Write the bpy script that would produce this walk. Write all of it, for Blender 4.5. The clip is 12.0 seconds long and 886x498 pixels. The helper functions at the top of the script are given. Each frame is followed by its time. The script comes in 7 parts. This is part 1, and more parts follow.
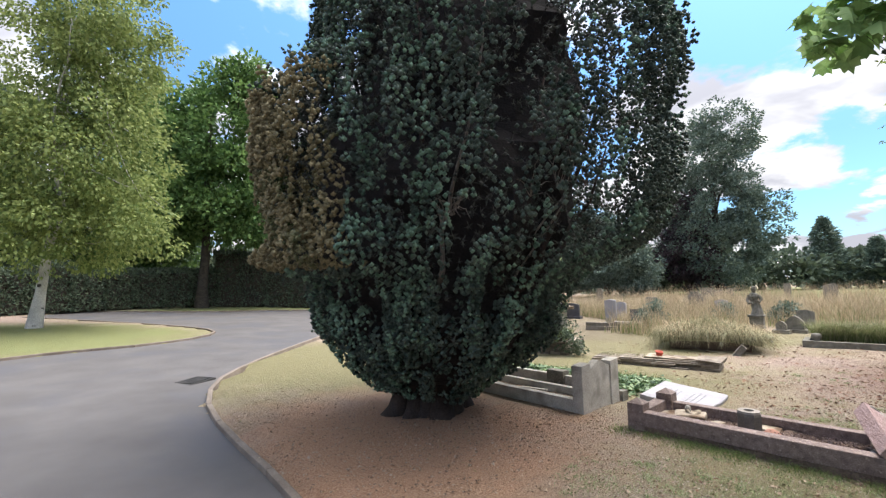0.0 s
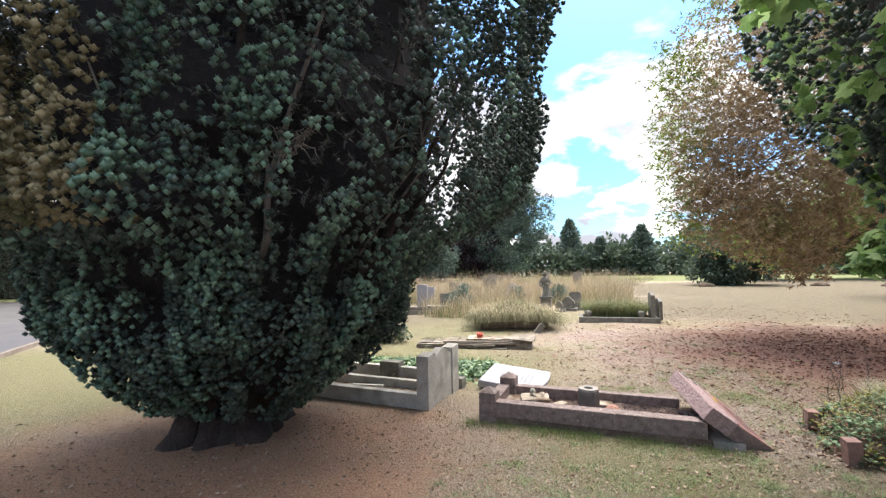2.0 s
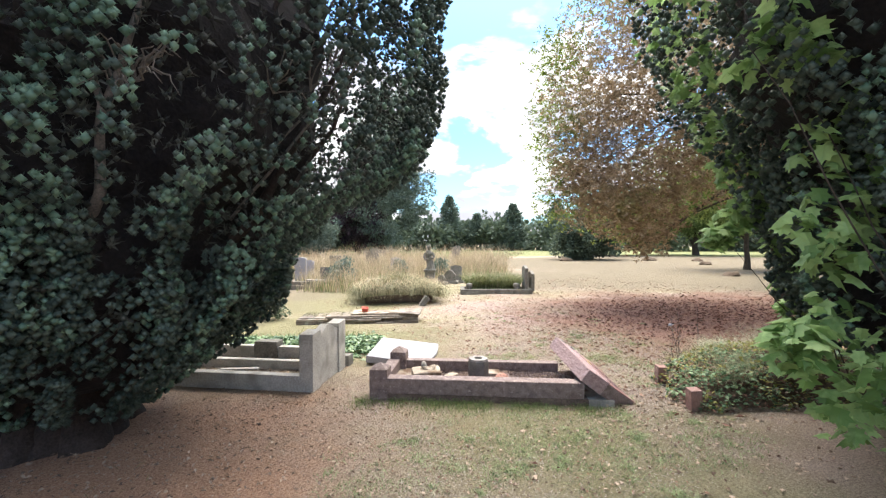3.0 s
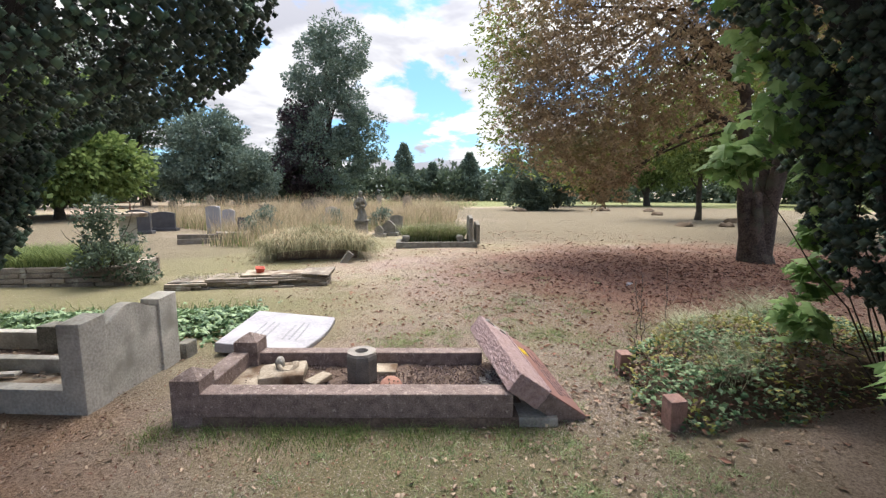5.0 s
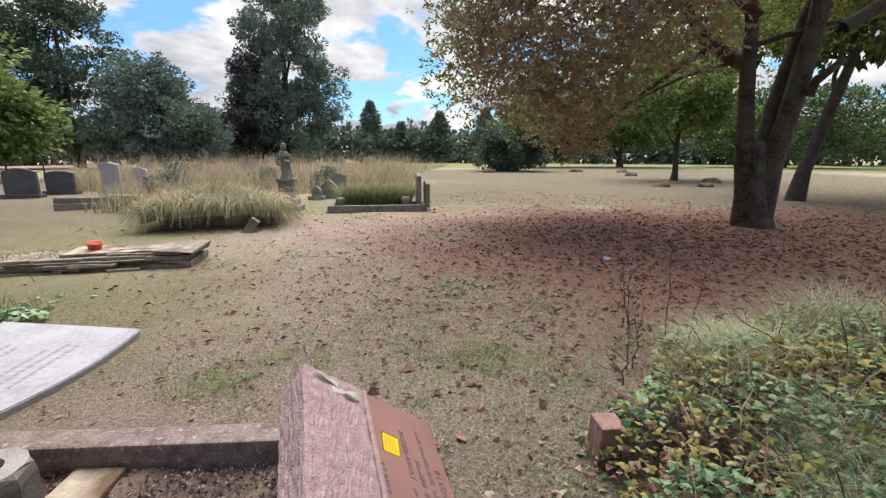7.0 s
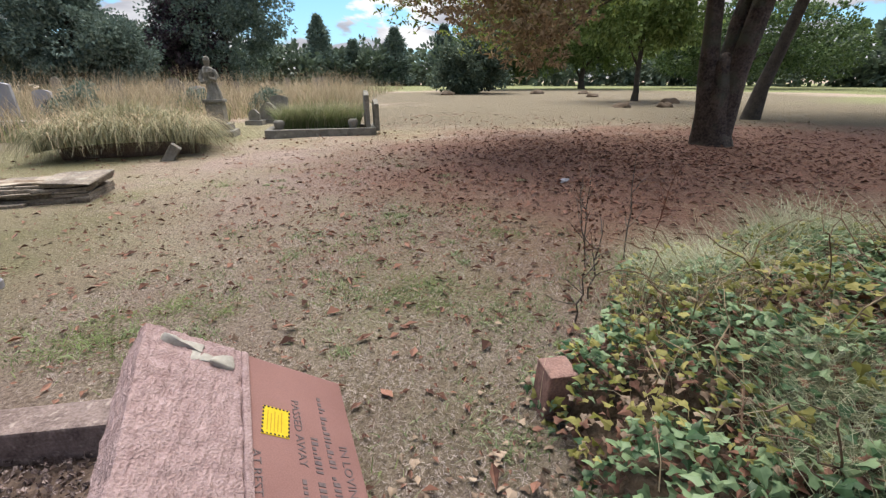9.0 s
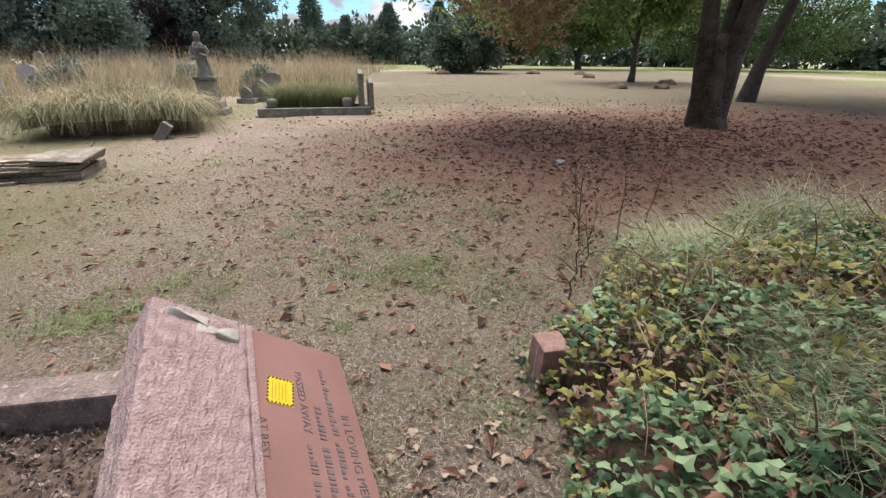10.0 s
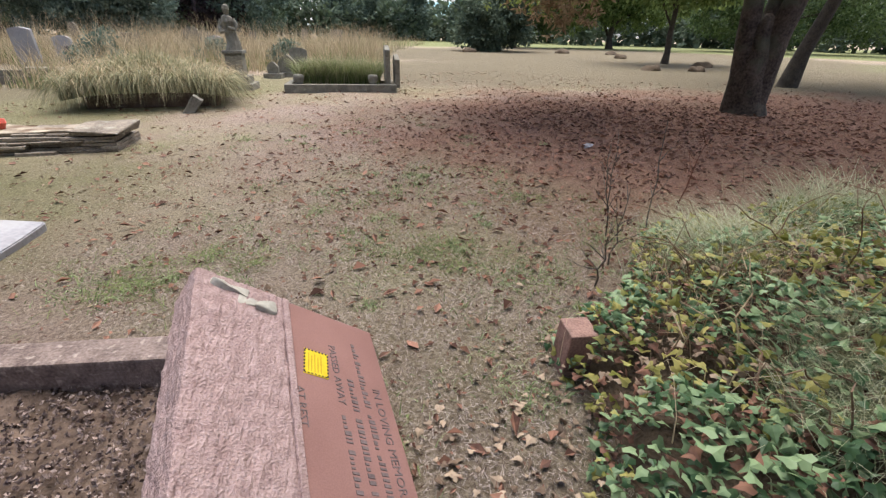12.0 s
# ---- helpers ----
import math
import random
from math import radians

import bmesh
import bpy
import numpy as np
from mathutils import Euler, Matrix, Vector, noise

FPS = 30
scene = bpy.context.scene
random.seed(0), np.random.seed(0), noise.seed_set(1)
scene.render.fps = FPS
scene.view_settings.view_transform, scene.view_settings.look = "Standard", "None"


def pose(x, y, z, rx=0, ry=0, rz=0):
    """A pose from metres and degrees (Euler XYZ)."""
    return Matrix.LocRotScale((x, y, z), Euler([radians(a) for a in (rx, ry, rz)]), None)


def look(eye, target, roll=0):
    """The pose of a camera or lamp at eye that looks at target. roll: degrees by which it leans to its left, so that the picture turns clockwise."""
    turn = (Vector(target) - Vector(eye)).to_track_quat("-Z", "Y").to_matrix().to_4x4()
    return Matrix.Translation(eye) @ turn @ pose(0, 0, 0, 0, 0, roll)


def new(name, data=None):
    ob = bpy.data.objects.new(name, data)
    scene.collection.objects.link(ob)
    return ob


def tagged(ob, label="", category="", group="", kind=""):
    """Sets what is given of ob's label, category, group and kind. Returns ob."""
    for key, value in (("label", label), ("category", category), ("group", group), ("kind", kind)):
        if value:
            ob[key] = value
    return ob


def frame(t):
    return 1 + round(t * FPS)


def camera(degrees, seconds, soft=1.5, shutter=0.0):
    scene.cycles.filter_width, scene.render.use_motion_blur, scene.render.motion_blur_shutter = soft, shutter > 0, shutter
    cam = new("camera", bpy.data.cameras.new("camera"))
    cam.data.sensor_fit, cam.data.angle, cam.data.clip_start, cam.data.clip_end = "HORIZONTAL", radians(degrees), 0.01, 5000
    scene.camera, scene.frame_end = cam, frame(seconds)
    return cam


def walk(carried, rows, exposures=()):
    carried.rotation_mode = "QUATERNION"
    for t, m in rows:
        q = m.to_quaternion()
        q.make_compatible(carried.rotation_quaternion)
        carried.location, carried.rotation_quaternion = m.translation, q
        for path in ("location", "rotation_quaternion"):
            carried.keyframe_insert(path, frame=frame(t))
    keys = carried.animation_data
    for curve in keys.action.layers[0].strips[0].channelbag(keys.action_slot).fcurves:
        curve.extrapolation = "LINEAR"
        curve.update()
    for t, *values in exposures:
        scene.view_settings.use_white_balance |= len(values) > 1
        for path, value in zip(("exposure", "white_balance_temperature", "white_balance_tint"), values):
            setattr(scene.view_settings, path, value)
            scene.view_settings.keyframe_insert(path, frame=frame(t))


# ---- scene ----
cam = camera(91.9, 12.0, soft=1.3)
# seconds, x, y, z in metres, yaw, pitch, roll in radians
ROWS = [
    (0.0, 0.514, 0.002, 1.641, 0.065, 0.087, -0.027),
    (0.5, 0.463, 0.067, 1.601, 0.062, 0.090, -0.029),
    (1.0, 0.370, 0.415, 1.586, 0.048, 0.085, -0.027),
    (1.5, 0.260, 0.798, 1.623, -0.119, 0.065, -0.026),
    (2.0, 0.211, 1.081, 1.562, -0.388, 0.046, -0.019),
    (2.5, 0.191, 1.254, 1.531, -0.582, 0.027, -0.011),
    (3.0, 0.234, 1.388, 1.522, -0.664, -0.017, -0.004),
    (3.2, 0.324, 1.463, 1.524, -0.678, -0.034, -0.004),
    (4.8, 1.555, 2.140, 1.400, -0.756, -0.123, 0.001),
    (5.0, 1.721, 2.227, 1.391, -0.760, -0.131, 0.001),
    (5.5, 2.114, 2.456, 1.336, -0.773, -0.152, 0.001),
    (6.0, 2.618, 2.658, 1.287, -0.791, -0.172, 0.002),
    (6.5, 2.998, 2.853, 1.233, -0.804, -0.191, 0.002),
    (7.0, 3.403, 3.022, 1.171, -0.820, -0.215, 0.001),
    (9.0, 3.785, 3.151, 1.037, -0.910, -0.379, -0.003),
    (9.5, 3.769, 3.143, 1.032, -0.920, -0.401, 0.000),
    (10.0, 3.752, 3.141, 1.035, -0.925, -0.421, 0.007),
    (10.5, 3.744, 3.146, 1.034, -0.924, -0.434, 0.013),
    (11.0, 3.738, 3.155, 1.039, -0.917, -0.448, 0.021),
    (11.5, 3.727, 3.162, 1.039, -0.899, -0.457, 0.021),
    (12.0, 3.719, 3.169, 1.041, -0.878, -0.466, 0.023),
]
EXPOSURES = ((0.0, 2.35), (1.0, 2.32), (1.6, 2.3), (2.2, 2.72), (3.0, 2.85), (5.0, 2.30), (5.5, 2.2), (6.0, 2.14), (7.0, 2.03), (9.0, 2.05), (12.0, 2.08))
walk(cam, [(t, pose(x, y, z, 90 + math.degrees(p), 0, math.degrees(a)) @ pose(0, 0, 0, 0, 0, math.degrees(r))) for t, x, y, z, a, p, r in ROWS], EXPOSURES)

# ---- sky and sun ----
SUN_ELEVATION, SUN_AZIMUTH = 64.0, 55.0   # degrees; azimuth clockwise from +y
world = bpy.data.worlds.new("sky")
scene.world = world
world.use_nodes = True


def build_sky():
    t = world.node_tree
    t.nodes.clear()
    n, l = t.nodes.new, t.links.new
    out, bg = n("ShaderNodeOutputWorld"), n("ShaderNodeBackground")
    sky = n("ShaderNodeTexSky")
    sky.sky_type, sky.sun_disc = "NISHITA", False
    sky.sun_elevation, sky.sun_rotation = radians(SUN_ELEVATION), radians(SUN_AZIMUTH)
    gain = n("ShaderNodeVectorMath")
    gain.operation = "SCALE"
    gain.inputs["Scale"].default_value = 0.05
    tint = n("ShaderNodeVectorMath")
    tint.operation = "MULTIPLY"
    tint.inputs[1].default_value = (0.56, 0.84, 1.08)
    l(sky.outputs[0], tint.inputs[0])
    l(tint.outputs[0], gain.inputs[0])
    co, sep = n("ShaderNodeTexCoord"), n("ShaderNodeSeparateXYZ")
    l(co.outputs["Generated"], sep.inputs[0])
    up = n("ShaderNodeMath")
    up.operation = "MAXIMUM"
    up.inputs[1].default_value = 0.0
    l(sep.outputs["Z"], up.inputs[0])
    lift = n("ShaderNodeMath")
    lift.operation = "ADD"
    lift.inputs[1].default_value = 0.22
    l(up.outputs[0], lift.inputs[0])
    comb = n("ShaderNodeCombineXYZ")
    for axis in "XY":
        div = n("ShaderNodeMath")
        div.operation = "DIVIDE"
        l(sep.outputs[axis], div.inputs[0])
        l(lift.outputs[0], div.inputs[1])
        l(div.outputs[0], comb.inputs[axis])

    def cloud(scale, detail, offset, low, high, rough=0.55):
        m, tex, ramp = n("ShaderNodeMapping"), n("ShaderNodeTexNoise"), n("ShaderNodeMapRange")
        m.inputs["Location"].default_value = offset
        tex.inputs["Scale"].default_value, tex.inputs["Detail"].default_value, tex.inputs["Roughness"].default_value = scale, detail, rough
        tex.inputs["Distortion"].default_value = 0.25
        ramp.interpolation_type = "SMOOTHSTEP"
        ramp.inputs["From Min"].default_value, ramp.inputs["From Max"].default_value = low, high
        l(comb.outputs[0], m.inputs[0])
        l(m.outputs[0], tex.inputs["Vector"])
        l(tex.outputs[0], ramp.inputs["Value"])
        return ramp.outputs["Result"]

    cover = cloud(1.45, 10, CLOUD_AT, 0.44, 0.50)
    shade = cloud(1.5, 5, (3.1, 8.3, 2.0), 0.38, 0.60)
    tone, mix = n("ShaderNodeMix"), n("ShaderNodeMix")
    tone.data_type = mix.data_type = "RGBA"
    tone.inputs["A"].default_value, tone.inputs["B"].default_value = (0.30, 0.30, 0.305, 1), (0.15, 0.152, 0.172, 1)
    l(shade, tone.inputs["Factor"])
    l(cover, mix.inputs["Factor"])
    l(gain.outputs[0], mix.inputs["A"])
    l(tone.outputs["Result"], mix.inputs["B"])
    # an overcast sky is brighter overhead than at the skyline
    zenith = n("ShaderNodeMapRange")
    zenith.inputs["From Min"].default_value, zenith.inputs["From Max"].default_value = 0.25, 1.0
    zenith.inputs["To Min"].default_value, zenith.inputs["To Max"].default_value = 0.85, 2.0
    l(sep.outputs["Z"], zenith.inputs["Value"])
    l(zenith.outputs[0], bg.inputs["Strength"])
    l(mix.outputs["Result"], bg.inputs["Color"])
    l(bg.outputs[0], out.inputs[0])


CLOUD_AT = (0.0, 0.0, 0.0)
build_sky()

sun = new("sun", bpy.data.lights.new("sun", "SUN"))
sun.data.energy, sun.data.angle, sun.data.color = 1.6, radians(50), (1.0, 0.90, 0.79)
_a, _e = radians(SUN_AZIMUTH), radians(SUN_ELEVATION)
sun.matrix_world = look((40 * math.sin(_a) * math.cos(_e), 40 * math.cos(_a) * math.cos(_e), 40 * math.sin(_e)), (0, 0, 0))


# ---- materials ----
def material(name, dark, light, scale=8.0, fine=60.0, rough=0.85, bump=0.3, spread=(0.35, 0.65), island=0.0, random_tone=0.0, leaf=0.0, stain=None, metal=0.0, stain_scale=1.5, stain_at=(0.5, 0.62)):
    """Two scales of grain between two colours, relief, tone per island or per object, and patches of a stain colour."""
    m = bpy.data.materials.new(name)
    m.use_nodes = True
    t = m.node_tree
    t.nodes.clear()
    n, l = t.nodes.new, t.links.new
    out, b = n("ShaderNodeOutputMaterial"), n("ShaderNodeBsdfPrincipled")
    b.inputs["Roughness"].default_value, b.inputs["Metallic"].default_value = rough, metal
    b.inputs["Specular IOR Level"].default_value = 0.35
    co = n("ShaderNodeTexCoord")
    big, small = n("ShaderNodeTexNoise"), n("ShaderNodeTexNoise")
    for tex, s, d in ((big, scale, 6), (small, fine, 4)):
        tex.inputs["Scale"].default_value, tex.inputs["Detail"].default_value = s, d
        l(co.outputs["Object"], tex.inputs["Vector"])
    mixed = n("ShaderNodeMath")
    mixed.operation = "MULTIPLY_ADD"
    mixed.inputs[1].default_value = 0.5
    half = n("ShaderNodeMath")
    half.operation = "MULTIPLY"
    half.inputs[1].default_value = 0.5
    l(small.outputs[0], half.inputs[0])
    l(big.outputs[0], mixed.inputs[0])
    l(half.outputs[0], mixed.inputs[2])
    value = mixed.outputs[0]
    if island:
        g, add = n("ShaderNodeNewGeometry"), n("ShaderNodeMapRange")
        add.inputs["To Min"].default_value, add.inputs["To Max"].default_value = -island, island
        l(g.outputs["Random Per Island"], add.inputs["Value"])
        s = n("ShaderNodeMath")
        l(value, s.inputs[0])
        l(add.outputs[0], s.inputs[1])
        value = s.outputs[0]
    if random_tone:
        g, add = n("ShaderNodeObjectInfo"), n("ShaderNodeMapRange")
        add.inputs["To Min"].default_value, add.inputs["To Max"].default_value = -random_tone, random_tone
        l(g.outputs["Random"], add.inputs["Value"])
        s = n("ShaderNodeMath")
        l(value, s.inputs[0])
        l(add.outputs[0], s.inputs[1])
        value = s.outputs[0]
    ramp = n("ShaderNodeValToRGB")
    ramp.color_ramp.elements[0].position, ramp.color_ramp.elements[1].position = spread
    ramp.color_ramp.elements[0].color, ramp.color_ramp.elements[1].color = (*dark, 1), (*light, 1)
    l(value, ramp.inputs[0])
    colour = ramp.outputs[0]
    if stain:
        st, sr, mx = n("ShaderNodeTexNoise"), n("ShaderNodeMapRange"), n("ShaderNodeMix")
        st.inputs["Scale"].default_value, st.inputs["Detail"].default_value = stain_scale, 7
        sr.inputs["From Min"].default_value, sr.inputs["From Max"].default_value = stain_at
        mx.data_type = "RGBA"
        mx.inputs["B"].default_value = (*stain, 1)
        l(co.outputs["Object"], st.inputs["Vector"])
        l(st.outputs[0], sr.inputs["Value"])
        l(sr.outputs[0], mx.inputs["Factor"])
        l(colour, mx.inputs["A"])
        colour = mx.outputs["Result"]
    l(colour, b.inputs["Base Color"])
    if bump:
        bp = n("ShaderNodeBump")
        bp.inputs["Strength"].default_value, bp.inputs["Distance"].default_value = bump, 0.02
        l(mixed.outputs[0], bp.inputs["Height"])
        l(bp.outputs[0], b.inputs["Normal"])
    if leaf:
        b.inputs["Specular IOR Level"].default_value = 0.22
        tr, mx = n("ShaderNodeBsdfTranslucent"), n("ShaderNodeMixShader")
        mx.inputs[0].default_value = leaf
        l(colour, tr.inputs["Color"])
        l(b.outputs[0], mx.inputs[1])
        l(tr.outputs[0], mx.inputs[2])
        l(mx.outputs[0], out.inputs[0])
    else:
        l(b.outputs[0], out.inputs[0])
    return m


ASPHALT = material("asphalt", (0.074, 0.070, 0.071), (0.125, 0.119, 0.120), 1.2, 220, 0.8, 0.25, stain=(0.085, 0.085, 0.095), stain_scale=0.5)
KERB = material("kerb_concrete", (0.13, 0.105, 0.085), (0.26, 0.22, 0.185), 5, 90, 0.9, 0.4, random_tone=0.08)
PINK = material("pink_granite", (0.10, 0.070, 0.062), (0.27, 0.208, 0.19), 16, 110, 0.75, 0.5, spread=(0.36, 0.64), stain=(0.36, 0.30, 0.265), stain_scale=40, stain_at=(0.58, 0.70))
PINK_ROUGH = material("rough_pink_granite", (0.235, 0.155, 0.152), (0.45, 0.335, 0.330), 30, 170, 0.9, 0.7, spread=(0.34, 0.66))
PINK_SMOOTH = material("polished_red_granite", (0.225, 0.120, 0.108), (0.305, 0.170, 0.153), 5, 300, 0.42, 0.03)
POST_STONE = material("worn_red_granite", (0.20, 0.112, 0.095), (0.40, 0.25, 0.21), 14, 120, 0.8, 0.4, stain=(0.11, 0.085, 0.065), stain_scale=9, stain_at=(0.48, 0.64))
OLD_STONE = material("old_dark_stone", (0.10, 0.095, 0.08), (0.27, 0.255, 0.22), 7, 70, 0.95, 0.6, stain=(0.30, 0.29, 0.24), stain_scale=9, stain_at=(0.6, 0.7))
GREY_STONE = material("weathered_grey_stone", (0.29, 0.275, 0.245), (0.54, 0.515, 0.465), 5, 55, 0.92, 0.25, stain=(0.26, 0.25, 0.215), stain_scale=4, stain_at=(0.50, 0.70))
WHITE_STONE = material("white_marble", (0.25, 0.245, 0.265), (0.375, 0.37, 0.40), 3, 40, 0.6, 0.12, stain=(0.36, 0.355, 0.36), stain_scale=3, stain_at=(0.5, 0.7))
DARK_STONE = material("dark_granite", (0.05, 0.05, 0.058), (0.10, 0.10, 0.11), 6, 120, 0.4, 0.1)
CONCRETE = material("dirty_concrete", (0.20, 0.19, 0.165), (0.40, 0.37, 0.33), 5, 60, 0.95, 0.5)
PALE_SLAB = material("pale_stone_slab", (0.26, 0.22, 0.17), (0.46, 0.40, 0.32), 7, 60, 0.95, 0.5, stain=(0.13, 0.085, 0.055), stain_scale=5, stain_at=(0.45, 0.65))
SHALE = material("layered_brown_stone", (0.12, 0.10, 0.083), (0.33, 0.28, 0.23), 6, 60, 0.95, 0.7, random_tone=0.12, stain=(0.35, 0.34, 0.29), stain_scale=7, stain_at=(0.58, 0.70))
SOIL = material("dry_soil", (0.07, 0.048, 0.038), (0.20, 0.145, 0.115), 5, 60, 1.0, 1.0)
MOULD = material("dark_leaf_mould", (0.05, 0.036, 0.024), (0.15, 0.11, 0.075), 14, 60, 1.0, 1.0)
CHIPS = material("stone_chips", (0.11, 0.080, 0.073), (0.36, 0.285, 0.265), 20, 120, 0.95, 0.3, island=0.22)
TERRACOTTA = material("terracotta", (0.28, 0.14, 0.105), (0.40, 0.22, 0.165), 10, 80, 0.85, 0.2)
RED_PLASTIC = material("red_plastic", (0.42, 0.065, 0.04), (0.54, 0.10, 0.06), 6, 60, 0.45, 0.05)
VASE_STONE = material("grey_vase_stone", (0.085, 0.078, 0.07), (0.20, 0.18, 0.16), 10, 130, 0.8, 0.3)
VASE_TOP = material("worn_vase_rim", (0.20, 0.185, 0.17), (0.36, 0.33, 0.30), 12, 120, 0.85, 0.3)
IRON = material("cast_iron", (0.03, 0.03, 0.032), (0.07, 0.068, 0.065), 20, 100, 0.7, 0.3)
YELLOW = material("yellow_sticker", (0.60, 0.44, 0.02), (0.70, 0.53, 0.03), 10, 60, 0.5, 0.0)
BLACK = material("black_print", (0.015, 0.015, 0.015), (0.03, 0.03, 0.03), 10, 60, 0.6, 0.0)
LETTER = material("worn_lead_letters", (0.10, 0.078, 0.083), (0.19, 0.15, 0.155), 30, 200, 0.6, 0.1)
FAINT = material("faint_grey_letters", (0.20, 0.20, 0.22), (0.25, 0.25, 0.27), 30, 200, 0.7, 0.0)
WOOD = material("grey_weathered_wood", (0.09, 0.08, 0.065), (0.24, 0.21, 0.175), 9, 60, 0.9, 0.5, random_tone=0.1)
RUST = material("rusted_metal", (0.12, 0.05, 0.03), (0.24, 0.11, 0.07), 8, 80, 0.8, 0.3)

YEW_BARK = material("yew_bark", (0.016, 0.012, 0.010), (0.058, 0.042, 0.035), 9, 60, 0.95, 0.8)
DEAD_TWIG = material("dead_grey_wood", (0.085, 0.072, 0.062), (0.21, 0.18, 0.155), 12, 90, 0.9, 0.4)
BROWN_TWIG = material("brown_twig", (0.16, 0.095, 0.065), (0.32, 0.215, 0.15), 12, 90, 0.9, 0.3)
BARK = material("grey_brown_bark", (0.026, 0.020, 0.016), (0.105, 0.081, 0.067), 6, 30, 0.95, 1.0, spread=(0.38, 0.62), stain=(0.075, 0.078, 0.055), stain_scale=2.2)
DARK_BARK = material("dark_bark", (0.03, 0.026, 0.022), (0.09, 0.075, 0.06), 6, 40, 0.95, 0.9)
BIRCH_BARK = material("birch_bark", (0.30, 0.29, 0.27), (0.62, 0.60, 0.57), 2.5, 30, 0.8, 0.3, stain=(0.05, 0.045, 0.04), stain_scale=4, stain_at=(0.62, 0.66))

# near-black twigs: the shade inside the yews is in this colour
TWIG_SHADE = material("shade_black_twig_mass", (0.007, 0.006, 0.0065), (0.022, 0.018, 0.018), 6, 40, 1.0, 1.0)
YEW_LEAF = material("yew_needles", (0.022, 0.038, 0.030), (0.112, 0.150, 0.122), 3.2, 11, 0.6, 0, spread=(0.38, 0.62), island=0.06, leaf=0.12)
YEW_TIP = material("yew_shoot_tips", (0.070, 0.128, 0.090), (0.205, 0.315, 0.225), 3.2, 11, 0.6, 0, spread=(0.38, 0.62), island=0.06, leaf=0.12)
# darker copy of the needles, with the crown's inner shade in the colour
YEW_DARK = material("shade_darkened_yew_needles", (0.026, 0.027, 0.025), (0.075, 0.082, 0.070), 1.6, 12, 0.7, 0, island=0.20, leaf=0.1)
YEW_DEAD = material("dead_brown_yew_needles", (0.125, 0.110, 0.058), (0.34, 0.29, 0.17), 1.5, 10, 0.8, 0, island=0.10, leaf=0.15, stain=(0.055, 0.085, 0.035), stain_scale=1.3, stain_at=(0.52, 0.62))
BIRCH_LEAF = material("birch_leaves", (0.14, 0.195, 0.06), (0.33, 0.39, 0.14), 0.6, 6, 0.6, 0, island=0.25, leaf=0.4)
LIME_LEAF = material("green_tree_leaves", (0.075, 0.145, 0.045), (0.20, 0.32, 0.105), 0.5, 5, 0.55, 0, island=0.22, leaf=0.35)
DARK_LEAF = material("dark_tree_leaves", (0.06, 0.087, 0.060), (0.155, 0.20, 0.135), 0.4, 4, 0.75, 0, island=0.12, leaf=0.2)
BLUE_LEAF = material("blue_green_leaves", (0.078, 0.115, 0.094), (0.215, 0.28, 0.225), 0.4, 4, 0.75, 0, island=0.12, leaf=0.2)
MID_LEAF = material("mid_green_leaves", (0.045, 0.08, 0.03), (0.14, 0.20, 0.075), 0.4, 4, 0.6, 0, island=0.22, leaf=0.3)
PALE_LEAF = material("pale_green_leaves", (0.09, 0.14, 0.04), (0.24, 0.32, 0.11), 0.4, 4, 0.6, 0, island=0.25, leaf=0.35)
PURPLE_LEAF = material("purple_beech_leaves", (0.04, 0.03, 0.038), (0.10, 0.075, 0.085), 0.4, 4, 0.6, 0, island=0.22, leaf=0.2)
CHESTNUT_BROWN = material("scorched_chestnut_leaves", (0.23, 0.165, 0.10), (0.50, 0.39, 0.25), 0.5, 5, 0.75, 0, island=0.14, leaf=0.5, stain=(0.18, 0.20, 0.06), stain_scale=0.5, stain_at=(0.56, 0.66))
CHESTNUT_GREEN = material("green_chestnut_leaves", (0.11, 0.15, 0.03), (0.27, 0.34, 0.09), 0.5, 5, 0.6, 0, island=0.25, leaf=0.4)
SYCAMORE_LEAF = material("sycamore_leaves", (0.15, 0.26, 0.085), (0.38, 0.54, 0.23), 1.5, 20, 0.5, 0, island=0.25, leaf=0.42)
IVY_LEAF = material("ivy_leaves", (0.062, 0.122, 0.058), (0.28, 0.39, 0.21), 3, 30, 0.38, 0, island=0.28, leaf=0.15)
IVY_YELLOW = material("yellowing_ivy_leaves", (0.17, 0.18, 0.04), (0.46, 0.42, 0.15), 3, 30, 0.55, 0, island=0.25, leaf=0.3)
FALLEN = material("fallen_brown_leaves", (0.088, 0.044, 0.032), (0.29, 0.150, 0.105), 3, 40, 0.85, 0, island=0.32)
FALLEN_PALE = material("fallen_pale_leaves", (0.14, 0.094, 0.066), (0.42, 0.32, 0.235), 3, 40, 0.85, 0, island=0.3)
STRAW = material("dry_straw_grass", (0.27, 0.215, 0.135), (0.62, 0.505, 0.35), 0.5, 6, 0.8, 0, island=0.28, leaf=0.25)
TUFT_GRASS = material("pale_green_tuft_grass", (0.14, 0.145, 0.08), (0.45, 0.425, 0.265), 0.8, 8, 0.7, 0, island=0.28, leaf=0.25)
GREEN_GRASS = material("green_grass_blades", (0.085, 0.125, 0.04), (0.25, 0.31, 0.12), 0.8, 8, 0.7, 0, island=0.28, leaf=0.25)
WISP_GRASS = material("wispy_grey_green_grass", (0.30, 0.33, 0.20), (0.60, 0.61, 0.44), 0.8, 8, 0.7, 0, island=0.28, leaf=0.3)
DRY_GRASS = material("dry_lawn_blades", (0.15, 0.112, 0.098), (0.64, 0.545, 0.495), 0.7, 6, 0.85, 0, island=0.45, leaf=0.15)


